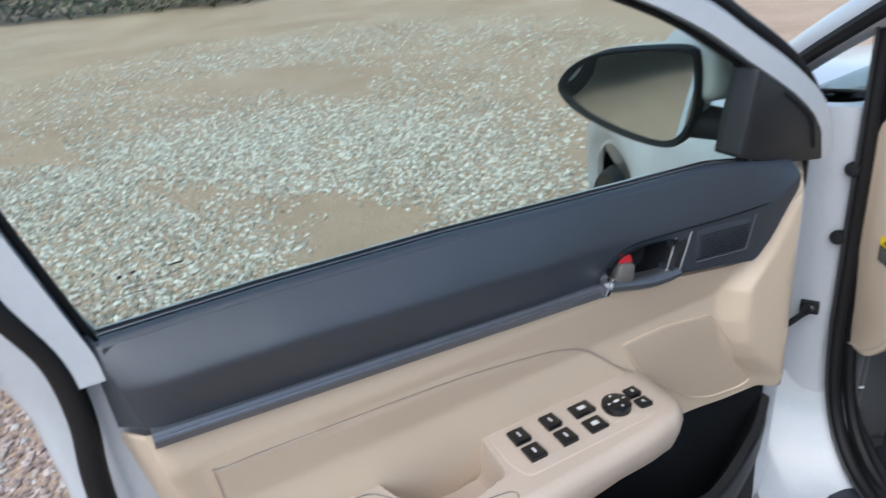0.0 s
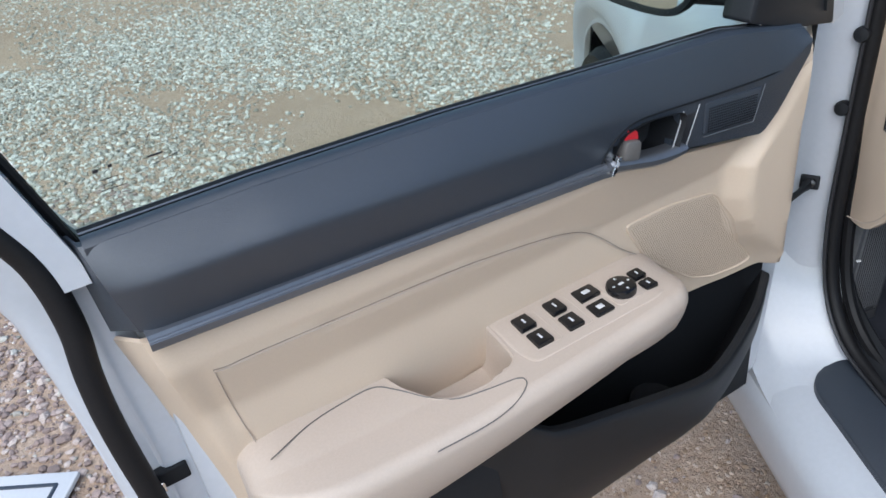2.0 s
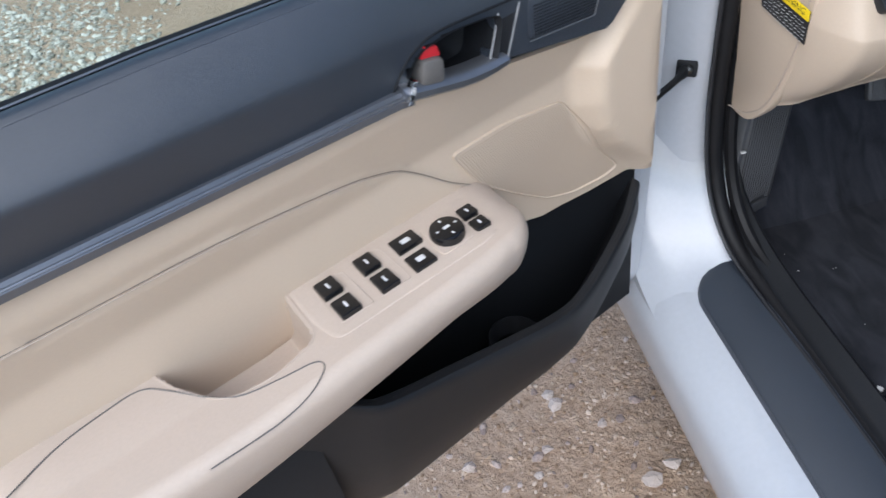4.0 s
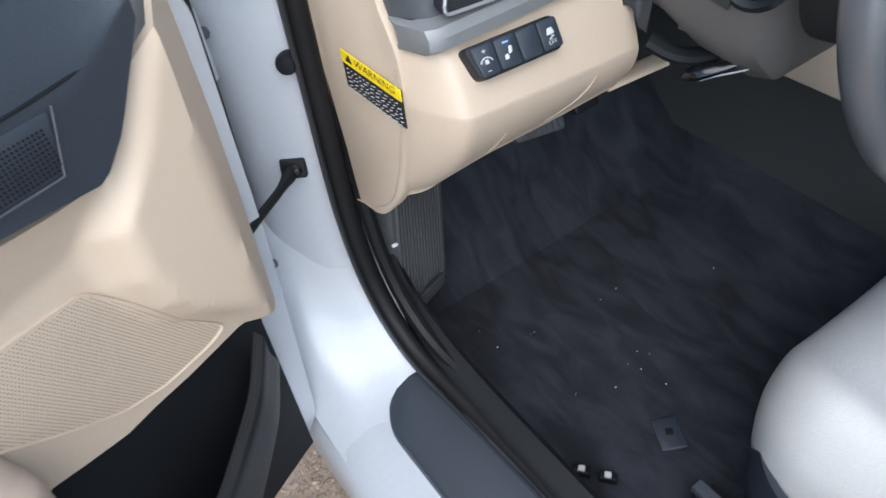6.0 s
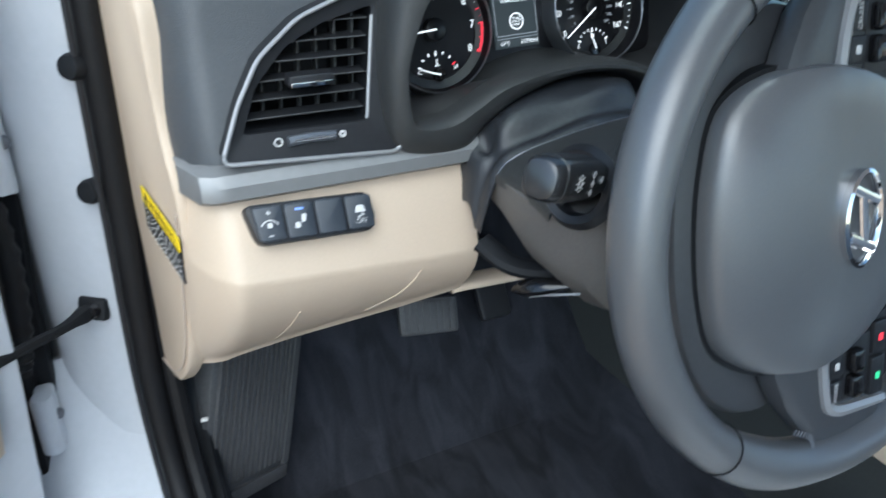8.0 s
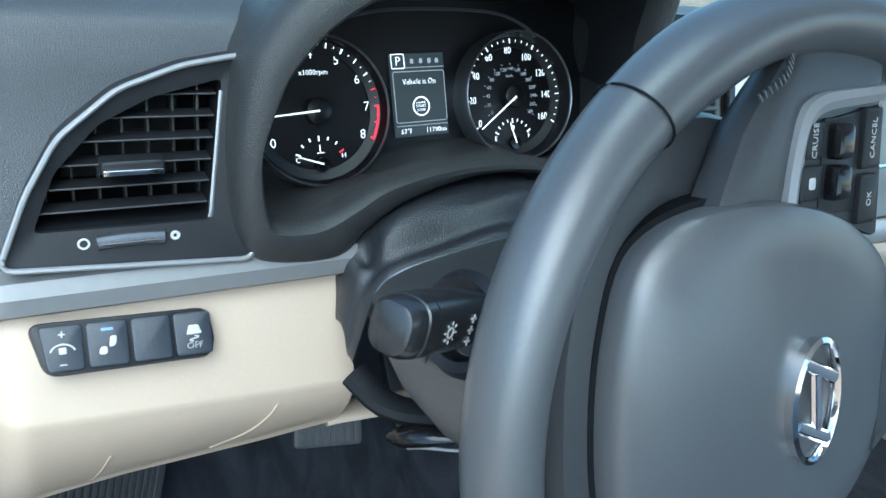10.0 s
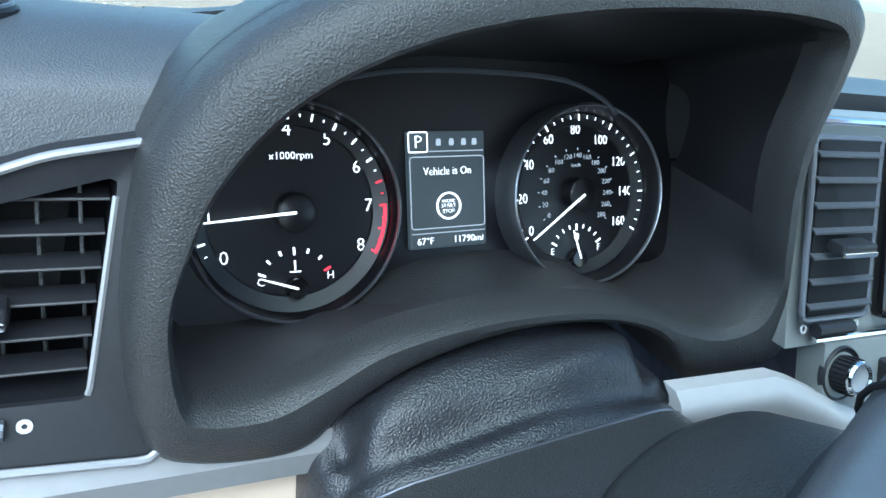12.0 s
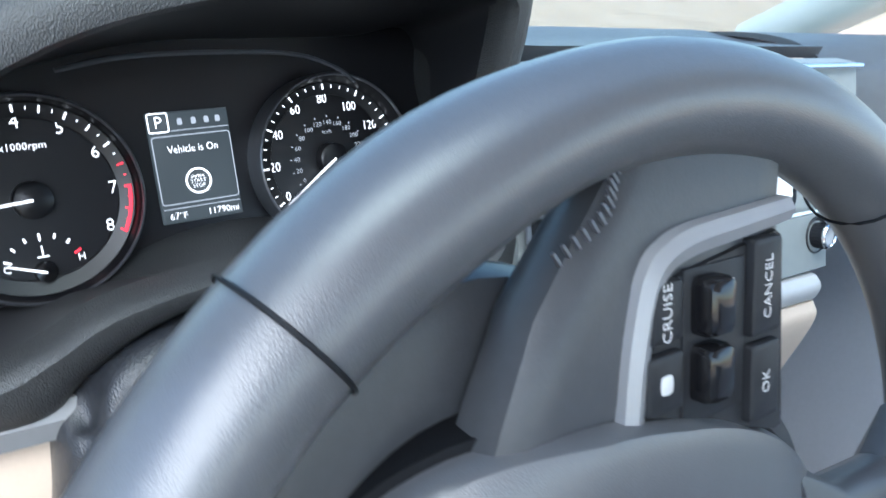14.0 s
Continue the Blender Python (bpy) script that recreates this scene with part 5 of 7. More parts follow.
def warning_label():
    lab = base("warning_label", "yellow and black warning label stuck on the end panel", "label", frame_of((-0.7352, -0.0387, 0.828), (0.177, -0.984, 0), (0, 0, 1), (-0.984, -0.177, 0)))
    part("backing", slab(rounded([(-0.042, -0.012), (0.042, -0.032), (0.042, 0.012), (-0.042, 0.028)], 0.002), -0.001, 0.0006, 0.0002), INK, lab)
    part("yellow_band", slab(rounded([(-0.042, 0.016), (0.042, -0.001), (0.042, 0.013), (-0.042, 0.030)], 0.002), 0.0004, 0.0012, 0.0002), YELLOW, lab)
    letters("heading", "WARNING", 0.012, Matrix.Translation((0.006, 0.0142, 0.0013)) @ pose(0, 0, 0, 0, 0, -11.5), INK, lab)
    part("triangle", slab([(-0.036, 0.0185), (-0.026, 0.0165), (-0.030, 0.0265)], 0.0011, 0.0014, 0.0001), INK, lab)
    bm = bmesh.new()
    rng = random.Random(4)
    for k in range(6):
        x = -0.038
        while x < 0.036:
            w = rng.uniform(0.002, 0.007)
            y = 0.009 - 0.0048 * k - (x + 0.04) * 0.205
            box(x, min(x + w, 0.039), y, y + 0.0008, 0.0006, 0.0009, 0.0002, bm=bm)
            x += w + 0.0028
    part("text_line", bm, WHITE, lab)


warning_label()


def switch_bank():
    ex = Vector((1, 0.03, -0.07)).normalized()
    ey = Vector((0, 0.53, 0.85))
    ez = ex.cross(ey).normalized()
    b = base("switch_bank", "bank of four black switches in the beige panel", "switch panel", frame_of((-0.629, -0.128, 0.862), ex, ez.cross(ex), ez))
    part("bezel", slab(rounded([(-0.056, 0.017), (-0.047, -0.016), (0.049, -0.016), (0.054, -0.006), (0.051, 0.017)], 0.008), -0.01, 0.004, 0.002), SMOOTH, b)
    for k in range(4):
        x0 = -0.050 + k * 0.0258 - (0.0 if k else 0.0)
        sk = 0.004 if k == 0 else 0.001
        sw = part("switch", slab(rounded([(x0, 0.0145), (x0 + sk, -0.0135), (x0 + 0.0243, -0.0135), (x0 + 0.0238, 0.0145)], 0.003), 0.0, 0.0060, 0.0012), DARK, b)
        cx = x0 + 0.0125
        if k == 0:
            part("mark", tube([(cx + 0.007 * math.cos(a), 0.006 * math.sin(a) - 0.003, 0.0062) for a in np.linspace(0.3, 2.84, 12)], 0.0006, 5), WHITE, sw)
            part("mark", box(cx - 0.002, cx + 0.002, -0.003, 0.001, 0.006, 0.0064, 0.0004), WHITE, sw)
            part("mark", box(cx - 0.002, cx + 0.002, 0.0085, 0.0093, 0.006, 0.0063, 0.0001), WHITE, sw)
            part("mark", box(cx - 0.0004, cx + 0.0004, 0.0069, 0.0109, 0.0061, 0.0064, 0.0001), WHITE, sw)
            part("mark", box(cx - 0.002, cx + 0.002, -0.0098, -0.009, 0.006, 0.0063, 0.0001), WHITE, sw)
        if k == 1:
            part("lamp", box(cx - 0.004, cx + 0.003, 0.0085, 0.0103, 0.006, 0.0063, 0.0002), LITBLUE, sw)
            part("mark", slab(rounded([(cx, -0.002), (cx + 0.004, -0.001), (cx + 0.005, 0.005), (cx + 0.001, 0.005)], 0.0015), 0.006, 0.0063, 0.0001), WHITE, sw)
            part("mark", slab(rounded([(cx - 0.006, -0.006), (cx - 0.001, -0.006), (cx - 0.001, -0.001), (cx - 0.005, -0.001)], 0.002), 0.006, 0.0063, 0.0001), WHITE, sw)
        if k == 3:
            part("mark", slab(rounded([(cx - 0.005, 0.0), (cx + 0.005, 0.0), (cx + 0.003, 0.006), (cx - 0.003, 0.006)], 0.001), 0.006, 0.0063, 0.0001), WHITE, sw)
            part("mark", tube([(cx + 0.003 * math.sin(a * 2) , -0.001 - a * 0.0012, 0.0062) for a in np.linspace(0, 3, 10)], 0.0005, 5), WHITE, sw)
            letters("switch_word", "OFF", 0.006, Matrix.Translation((cx, -0.0075, 0.0061)), WHITE, sw)


switch_bank()

# ---- instrument cluster ----
TILT_C = 72
cluster_m = pose(-0.369, -0.022, 0.980, TILT_C, 0, 0) @ pose(0, 0, 0, 0, 0, 2.6)
cluster = base("instrument_cluster", "instrument cluster with two lit dials and a display", "instrument cluster", cluster_m)
# inner and outer edge of the hood's rim, point by point
RIM_PAIRS = [
    ((-0.536, 0.935), (-0.553, 0.915)), ((-0.541, 0.972), (-0.558, 0.965)), ((-0.534, 1.002), (-0.553, 1.010)),
    ((-0.521, 1.032), (-0.543, 1.045)), ((-0.494, 1.062), (-0.515, 1.080)), ((-0.450, 1.086), (-0.465, 1.108)),
    ((-0.390, 1.102), (-0.398, 1.125)), ((-0.320, 1.111), (-0.322, 1.133)), ((-0.255, 1.113), (-0.245, 1.134)),
    ((-0.230, 1.106), (-0.212, 1.122)), ((-0.227, 1.085), (-0.208, 1.090)), ((-0.228, 1.045), (-0.211, 1.048)),
    ((-0.215, 0.995), (-0.197, 0.995)), ((-0.206, 0.966), (-0.184, 0.952)), ((-0.216, 0.945), (-0.169, 0.914)),
    ((-0.243, 0.939), (-0.196, 0.903)), ((-0.272, 0.946), (-0.246, 0.903)), ((-0.305, 0.957), (-0.276, 0.934)),
    ((-0.345, 0.963), (-0.316, 0.949)), ((-0.400, 0.962), (-0.372, 0.951)), ((-0.450, 0.952), (-0.425, 0.937)),
    ((-0.478, 0.937), (-0.461, 0.915)), ((-0.502, 0.927), (-0.484, 0.893)), ((-0.526, 0.927), (-0.531, 0.896)),
]
RIM, RIM_OUT = [p[0] for p in RIM_PAIRS], [p[1] for p in RIM_PAIRS]


# where the hood's wall meets the black face, in the same order
FACE = [(-0.53, 0.925), (-0.533, 0.955), (-0.527, 0.985), (-0.513, 1.012), (-0.488, 1.036), (-0.446, 1.05), (-0.388, 1.06), (-0.32, 1.062), (-0.255, 1.064), (-0.215, 1.070), (-0.202, 1.056), (-0.200, 1.030), (-0.197, 0.997), (-0.198, 0.968), (-0.203, 0.943), (-0.232, 0.937), (-0.262, 0.934), (-0.3, 0.938), (-0.34, 0.936), (-0.395, 0.931), (-0.445, 0.926), (-0.475, 0.922), (-0.5, 0.92), (-0.52, 0.92)]


def binnacle():
    h = base("instrument_hood", "grained dark hood round the instruments", "instrument hood", pose(0, 0, 0))
    o, u = spline(RIM, 138, closed=True), spline(RIM_OUT, 138, closed=True)
    face = spline(FACE, 138, closed=True)

    def ring(f, y):
        return [(*(a + (b - a) * f)[:1], y - 0.006 * max(0, (a[1] - 1.02) / 0.09), (a + (b - a) * f)[1]) for a, b in zip(o, u)]

    def back(f):
        return [(a[0] * (1 - f) + b[0] * f, -0.118 * (1 - f) + (-0.013 + 0.325 * (b[1] - 0.98)) * f, a[1] * (1 - f) + b[1] * f) for a, b in zip(o, face)]

    part("hood_rim", loft([ring(1.05, -0.085), ring(1.03, -0.105), ring(0.93, -0.116), ring(0.75, -0.121), ring(0.4, -0.125), ring(0.12, -0.125), ring(0.0, -0.120), ring(-0.03, -0.112), ring(-0.03, -0.10)], close_v=True), HOOD, h, "pebble-grained rim")
    walls = [ring(-0.02, -0.112), back(0.3), back(0.6), back(0.8), back(1.0)]
    # light and shade in the colours: lit walls paler, ceiling darker
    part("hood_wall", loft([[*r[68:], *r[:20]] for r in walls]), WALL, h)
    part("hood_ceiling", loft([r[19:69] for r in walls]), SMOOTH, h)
    mid = [(-0.37, -0.0115, 0.985)] * 138
    part("cluster_face", loft([back(1.0)] + [[tuple(np.array(a) * (1 - f) + np.array(b) * f) for a, b in zip(back(1.0), mid)] for f in (0.3, 0.6, 0.95)], close_v=True, cap="end"), DIAL, h)
    # the shell of the hood running forwards into the dashboard
    shell = [ring(1.05, -0.09)]
    for f, y in ((0.3, -0.05), (0.7, 0.02), (1.0, 0.10)):
        shell.append([(q[0] + (q[0] + 0.37) * 0.06 * f, y, q[2] - (0.045 * f * f if q[2] > 1.02 else 0)) for q in ring(1.05, -0.09)])
    part("hood_shell", loft(shell, close_v=True), HOOD, h)
    # brow glass edge over the dials
    arc = [(-0.45, -0.02, 1.050), (-0.414, -0.02, 1.057), (-0.361, -0.02, 1.0595), (-0.312, -0.02, 1.058), (-0.282, -0.02, 1.049), (-0.268, -0.02, 1.040)]
    part("lens_edge", tube(spline(arc, 24), 0.0015, 6), GREYTRIM, h)


binnacle()


def dial(cx, name, label, k=1.0, front=0.0, wide=1.0):
    """A sunk face, a sloping band for the ticks, a dark step and a thin bright ring in front."""
    d = part(name, lathe([(r * k, h) for r, h in ((0.0, -0.0034), (0.0455, -0.0034), (0.0458, -0.0028))], 64, m=Matrix.Translation((cx, 0, 0))), DIAL, cluster, label)
    part("tick_band", lathe([(r * k, h) for r, h in ((0.0458, -0.0030), (0.0462, -0.0022), (0.0540, 0.0008), (0.0545, 0.0004))], 64, m=Matrix.Translation((cx, 0, 0))), BAND, d, "dark grey sloping band")
    part("dial_step", lathe([(r * k, h) for r, h in ((0.0545, 0.0006), (0.0556 * wide, 0.0062 + front), (0.0560 * wide, 0.0066 + front))], 64, m=Matrix.Translation((cx, 0, 0))), DIAL, d)
    part("dial_ring", lathe([(r * k, h) for r, h in ((0.0558 * wide, 0.0060 + front), (0.0561 * wide, 0.0078 + front), (0.0568 * wide, 0.0085 + front), (0.0576 * wide, 0.0078 + front), (0.0582 * wide, 0.0040 + front), (0.0584 * wide, -0.010))], 80, m=Matrix.Translation((cx, 0, 0))), RINGS, d, "thin satin metal ring")
    part("needle_hub", lathe([(0.0, 0.0062), (0.009, 0.006), (0.0105, 0.005), (0.0105, -0.004)], 28, m=Matrix.Translation((cx, 0, 0.0))), DIAL, d)
    return d


def tick(d, cx, cy, a, r0, r1, w, mat, z=0.0010):
    m = Matrix.Translation((cx, cy, z)) @ pose(0, 0, 0, 0, 0, a)
    part("tick", box(r0, r1, -w, w, 0, 0.0004, 0.0001, m=m), mat, d)


def needle(d, cx, cy, a, r0, r1, z=0.0058, w=0.0006):
    m = Matrix.Translation((cx, cy, z)) @ pose(0, 0, 0, 0, 0, a)
    part("needle", slab([(r0, -w * 1.3), (r1, -w * 0.7), (r1, w * 0.7), (r0, w * 1.3)], 0, 0.0008, 0.0002, m=m), LIT, d)


def instruments():
    cx = -0.0993
    d = dial(cx, "rev_counter", "rev counter dial", 1.0, 0.001, 1.02)
    for k in range(33):
        a = 211 - k * 30.0 / 4
        if k:
            main = k % 2 == 0
            tick(d, cx, 0, a, 0.0488 if main else 0.0503, 0.0528 if main else 0.0518, (0.0006 if k % 4 == 0 else 0.0005) if main else 0.0003, LITRED if k > 25 else LIT)
    part("red_zone", loft([[(cx + r * math.cos(a), r * math.sin(a), 0.0014) for a in np.radians(np.linspace(-30, 1, 16))] for r in (0.0508, 0.0528)]), LITRED, d)
    for k in range(9):
        a = radians(211 - k * 30.0)
        letters("number", str(k), 0.0104, Matrix.Translation((cx + 0.0436 * math.cos(a), 0.0436 * math.sin(a), -0.0030)), LIT, d)
    letters("unit", "x1000rpm", 0.0058, Matrix.Translation((cx + 0.001, 0.0298, -0.0030)), LIT, d)
    needle(d, cx, 0, 183, 0.0, 0.050)
    ty = -0.0415
    for k in range(7):
        a = 155 - k * 21.5
        main = k in (0, 3, 6)
        tick(d, cx, ty, a, 0.0180 if main else 0.0195, 0.0222, 0.0006, LITRED if k == 6 else LIT, -0.0032)
    letters("letter", "C", 0.006, Matrix.Translation((cx - 0.0190, ty + 0.0045, -0.0030)), LIT, d)
    letters("letter", "H", 0.006, Matrix.Translation((cx + 0.0197, ty + 0.0050, -0.0030)), LIT, d)
    part("coolant_mark", box(cx - 0.0004, cx + 0.0004, ty + 0.0095, ty + 0.0150, -0.0033, -0.0028, 0.0001), LIT, d)
    part("coolant_mark", box(cx - 0.003, cx + 0.003, ty + 0.0085, ty + 0.0091, -0.0033, -0.0028, 0.0001), LIT, d)
    needle(d, cx, ty, 160, 0.0, 0.0205, 0.0015, 0.0005)
    part("small_hub", lathe([(0.0, 0.0018), (0.0055, 0.0015), (0.0065, -0.003)], 18, m=Matrix.Translation((cx, ty, 0))), GLOSS, d)

    cx = 0.0873
    d = dial(cx, "speedometer", "speedometer dial", 0.955, 0.006, 1.035)
    for k in range(33):
        a = 212 - k * 30.3 / 4
        main = k % 4 == 0
        if k % 2 == 0 or k % 4:
            tick(d, cx, 0, a, 0.0468 if main else 0.0480, 0.0508 if main else 0.0500, 0.0005 if main else 0.0003, LIT)
    for k in range(9):
        a = radians(212 - k * 30.3)
        r = 0.0410 if k < 5 else 0.0392
        letters("number", str(k * 20), 0.0090, Matrix.Translation((cx + r * math.cos(a), r * math.sin(a), -0.0030)), LIT, d, width=0.85)
    for k in range(15):
        a = radians(211 - k * 247 / 14)
        letters("small_number", str(k * 20), 0.0046, Matrix.Translation((cx + 0.0248 * math.cos(a), 0.0248 * math.sin(a), -0.0030)), LITDIM, d)
        tick(d, cx, 0, math.degrees(a), 0.0284, 0.0298, 0.0003, LITDIM, -0.0032)
    letters("unit", "km/h", 0.0036, Matrix.Translation((cx, 0.0185, -0.0030)), LITDIM, d)
    needle(d, cx, 0, 214, 0.0, 0.047)
    for k in range(9):
        a = 150 - k * 15
        main = k in (0, 4, 8)
        tick(d, cx, ty, a, 0.0180 if main else 0.0195, 0.0222, 0.0006 if main else 0.0004, LIT, -0.0032)
    letters("letter", "E", 0.006, Matrix.Translation((cx - 0.0189, ty + 0.0052, -0.0030)), LIT, d)
    letters("letter", "F", 0.006, Matrix.Translation((cx + 0.0175, ty + 0.0057, -0.0030)), LIT, d)
    needle(d, cx, ty, 107, 0.0, 0.0195, 0.0015, 0.0004)
    part("small_hub", lathe([(0.0, 0.0018), (0.0055, 0.0015), (0.0065, -0.003)], 18, m=Matrix.Translation((cx, ty, 0))), GLOSS, d)
    part("fuel_mark", box(cx - 0.0016, cx + 0.0016, ty + 0.0120, ty + 0.0160, -0.0033, -0.0028, 0.0006), LIT, d)

    for ob in cluster.children_recursive:
        ob.data.transform(Matrix.Translation((0, 0.003, 0)))
    DISP = Matrix.Translation((-0.0053, 0.0037, -0.009)) @ Matrix.Diagonal((0.95, 0.95, 1, 1))
    # display between the dials
    s = part("display", box(-0.0265, 0.0265, -0.029, 0.043, 0.002, 0.006, 0.001, m=DISP), SCREEN, cluster, "small lit colour display")
    z = 0.0062

    def line(pts, w=0.0004, mat=LIT, closed=True):
        part("display_line", tube([tuple(DISP @ Vector((*q, z))) for q in pts], w, 4, closed=closed), mat, s)

    line(rounded([(-0.026, 0.0305), (-0.0135, 0.0305), (-0.0135, 0.0425), (-0.026, 0.0425)], 0.001, 3))
    letters("gear_letter", "P", 0.011, DISP @ Matrix.Translation((-0.0197, 0.0363, z)), LIT, s)
    line([(-0.0125, 0.0308), (0.0255, 0.0308)], 0.0003, LITDIM, False)
    for k, x in enumerate((-0.006, 0.003, 0.0115, 0.019)):
        part("status_icon", slab(rounded([(x - 0.0018, 0.0342), (x + 0.0018, 0.0342), (x + 0.0015, 0.0385), (x - 0.0015, 0.0385)], 0.0012), z, z + 0.0002, 0.0001, m=DISP), LITDIM, s)
    line(rounded([(-0.0255, -0.0165), (0.0255, -0.0165), (0.0255, 0.0275), (-0.0255, 0.0275)], 0.002, 3), 0.00035, LITDIM)
    letters("message", "Vehicle is On", 0.0070, DISP @ Matrix.Translation((0, 0.0185, z)), LIT, s, width=0.88)
    part("start_ring", lathe([(0.0074, 0.0), (0.0086, 0.0), (0.0086, 0.0004), (0.0074, 0.0004)], 32, m=DISP @ Matrix.Translation((0, -0.003, z))), LIT, s)
    letters("start_word", "START", 0.0035, DISP @ Matrix.Translation((0, -0.0030, z)), LIT, s)
    letters("start_word", "STOP", 0.0035, DISP @ Matrix.Translation((0, -0.0064, z)), LIT, s)
    letters("start_word", "ENGINE", 0.0026, DISP @ Matrix.Translation((0, 0.0000, z)), LIT, s)
    line([(-0.0255, -0.0195), (0.0255, -0.0195)], 0.0003, LITDIM, False)
    letters("temperature", "67°F", 0.0062, DISP @ Matrix.Translation((-0.0165, -0.0245, z)), LIT, s)
    letters("odometer", "11790mi", 0.0062, DISP @ Matrix.Translation((0.0135, -0.0245, z)), LIT, s)


instruments()


# ---- steering column and wheel ----
def column():
    col = base("steering_column", "dark plastic steering column shroud with stalks", "steering column", pose(-0.36, -0.20, 0.88))
    # lower and upper shroud, lofted along the column towards the driver
    rows = []
    for y, w, zt, zb in ((0.10, 0.112, 0.015, -0.05), (0.05, 0.115, 0.030, -0.060), (0.0, 0.120, 0.044, -0.086), (-0.035, 0.112, 0.050, -0.096), (-0.058, 0.100, 0.050, -0.092), (-0.070, 0.08, 0.045, -0.07)):
        rows.append([(x * w, y, min(z, 0.010)) for x, z in resample(rounded([(-1.0, zb * 0.2), (-0.85, zb * 0.62), (-0.5, zb), (0.5, zb), (0.85, zb * 0.62), (1.0, zb * 0.2), (0.9, zt * 0.7), (0.5, zt), (-0.5, zt), (-0.9, zt * 0.7)], 0.05, 4), 60)])
    part("shroud", loft(rows, close_v=True, cap=True), COLUMN, col, "dark grey-brown shroud")
    part("shroud_seam", tube(spline([(-0.108, 0.06, 0.0), (-0.104, 0.0, 0.004), (-0.093, -0.06, 0.006)], 12), 0.0012, 6), BLACK, col)
    # folded leatherette gaiter between the hood's arch and the column cover, with a pucker at each end
    arch = spline([(-0.126, 0.085, -0.030), (-0.118, 0.092, 0.016), (-0.092, 0.098, 0.042), (-0.048, 0.10, 0.058), (0.010, 0.10, 0.068), (0.048, 0.098, 0.062), (0.068, 0.095, 0.045), (0.078, 0.093, 0.020)], 60)
    edge = spline([(-0.124, 0.045, -0.045), (-0.110, 0.048, 0.000), (-0.094, 0.042, 0.019), (-0.060, 0.036, 0.031), (-0.024, 0.034, 0.038), (0.020, 0.036, 0.041), (0.053, 0.040, 0.039), (0.085, 0.050, 0.018)], 60)
    rows = []
    for f in np.linspace(0, 1, 30):
        row = []
        for k in range(60):
            u = k / 59
            q = arch[k] * (1 - f) + edge[k] * f
            lift = 0.010 * math.sin(math.pi * f) - 0.007 * math.exp(-((f - 0.75) / 0.12) ** 2)
            dent = 0.013 * math.exp(-((u - 0.20) / 0.045) ** 2 - ((f - 0.45) / 0.25) ** 2) + 0.013 * math.exp(-((u - 0.84) / 0.035) ** 2 - ((f - 0.35) / 0.25) ** 2)
            fold = 0.0025 * math.sin(u * 17 + f * 5) * math.sin(math.pi * f)
            row.append((q[0] + 0.3 * dent * (1 if u < 0.5 else -1), q[1], q[2] + lift - dent + fold))
        rows.append(row)
    part("gaiter", thick(rows, (0, 0.0, -0.005)), GAITER, col, "folded black leatherette gaiter")
    rows = []
    for f, dy, dz in ((0, 0.0, 0.0), (0.15, -0.006, 0.0015), (0.5, -0.04, 0.005), (0.8, -0.065, 0.007), (1, -0.085, 0.004)):
        rows.append([(q[0] * (1 + 0.03 * f), q[1] + dy, q[2] + dz + 0.003) for q in edge[8:]])
    part("upper_cover", thick(rows, (0, 0.0, -0.006)), HOOD, col, "dark upper column cover")
    part("cover_edge", tube([(q[0], q[1] - 0.001, q[2] + 0.0035) for q in edge[9:-4]], 0.0007, 5), GREYTRIM, col)
    ring = part("stalk_collar", lathe([(0.020, 0.0), (0.030, 0.002), (0.033, 0.010), (0.028, 0.018), (0.022, 0.016), (0.02, 0.006)], 30, m=pose(-0.088, -0.045, 0.028) @ pose(0, 0, 0, 18, -72, 0)), SMOOTH, col)
    A, B = np.array((-0.078, -0.050, 0.038)), np.array((-0.174, -0.098, 0.072))
    ax = (B - A) / np.linalg.norm(B - A)
    us = np.cross(ax, (0, 0, 1))
    us = us / np.linalg.norm(us)
    vs = np.cross(us, ax)

    def ring_at(t, hu, hv):
        th = np.linspace(0, 2 * math.pi, 32, endpoint=False)
        return [tuple(A + (B - A) * t + us * hu * np.sign(math.cos(q)) * abs(math.cos(q)) ** 0.72 + vs * hv * np.sign(math.sin(q)) * abs(math.sin(q)) ** 0.72) for q in th]

    st = part("indicator_stalk", loft([ring_at(*q) for q in ((0.0, 0.0095, 0.0095), (0.16, 0.0098, 0.0098), (0.20, 0.0125, 0.013), (0.30, 0.0140, 0.0150), (0.55, 0.0148, 0.0162), (0.795, 0.0150, 0.0160))], close_v=True, cap=True), SATIN, col, "black light stalk with white symbols")
    part("stalk_ring", loft([ring_at(*q) for q in ((0.80, 0.0140, 0.0150), (0.808, 0.0151, 0.0161), (0.880, 0.0148, 0.0158), (0.888, 0.0136, 0.0147))], close_v=True, cap=True), SATIN, st)
    part("stalk_cap", loft([ring_at(*q) for q in ((0.893, 0.0136, 0.0146), (0.90, 0.0147, 0.0156), (0.96, 0.0138, 0.0146), (0.99, 0.0118, 0.0126), (1.0, 0.009, 0.010))], close_v=True, cap=True), SATIN, st)
    face = us if us[1] < 0 else -us
    mx = frame_of(tuple(A + (B - A) * 0.70 + face * 0.0150), tuple(-ax), tuple(vs), tuple(face))
    part("light_symbol", lathe([(0.0022, 0.0), (0.0032, 0.0), (0.0032, 0.0005), (0.0022, 0.0005)], 18, m=mx), WHITE, st)
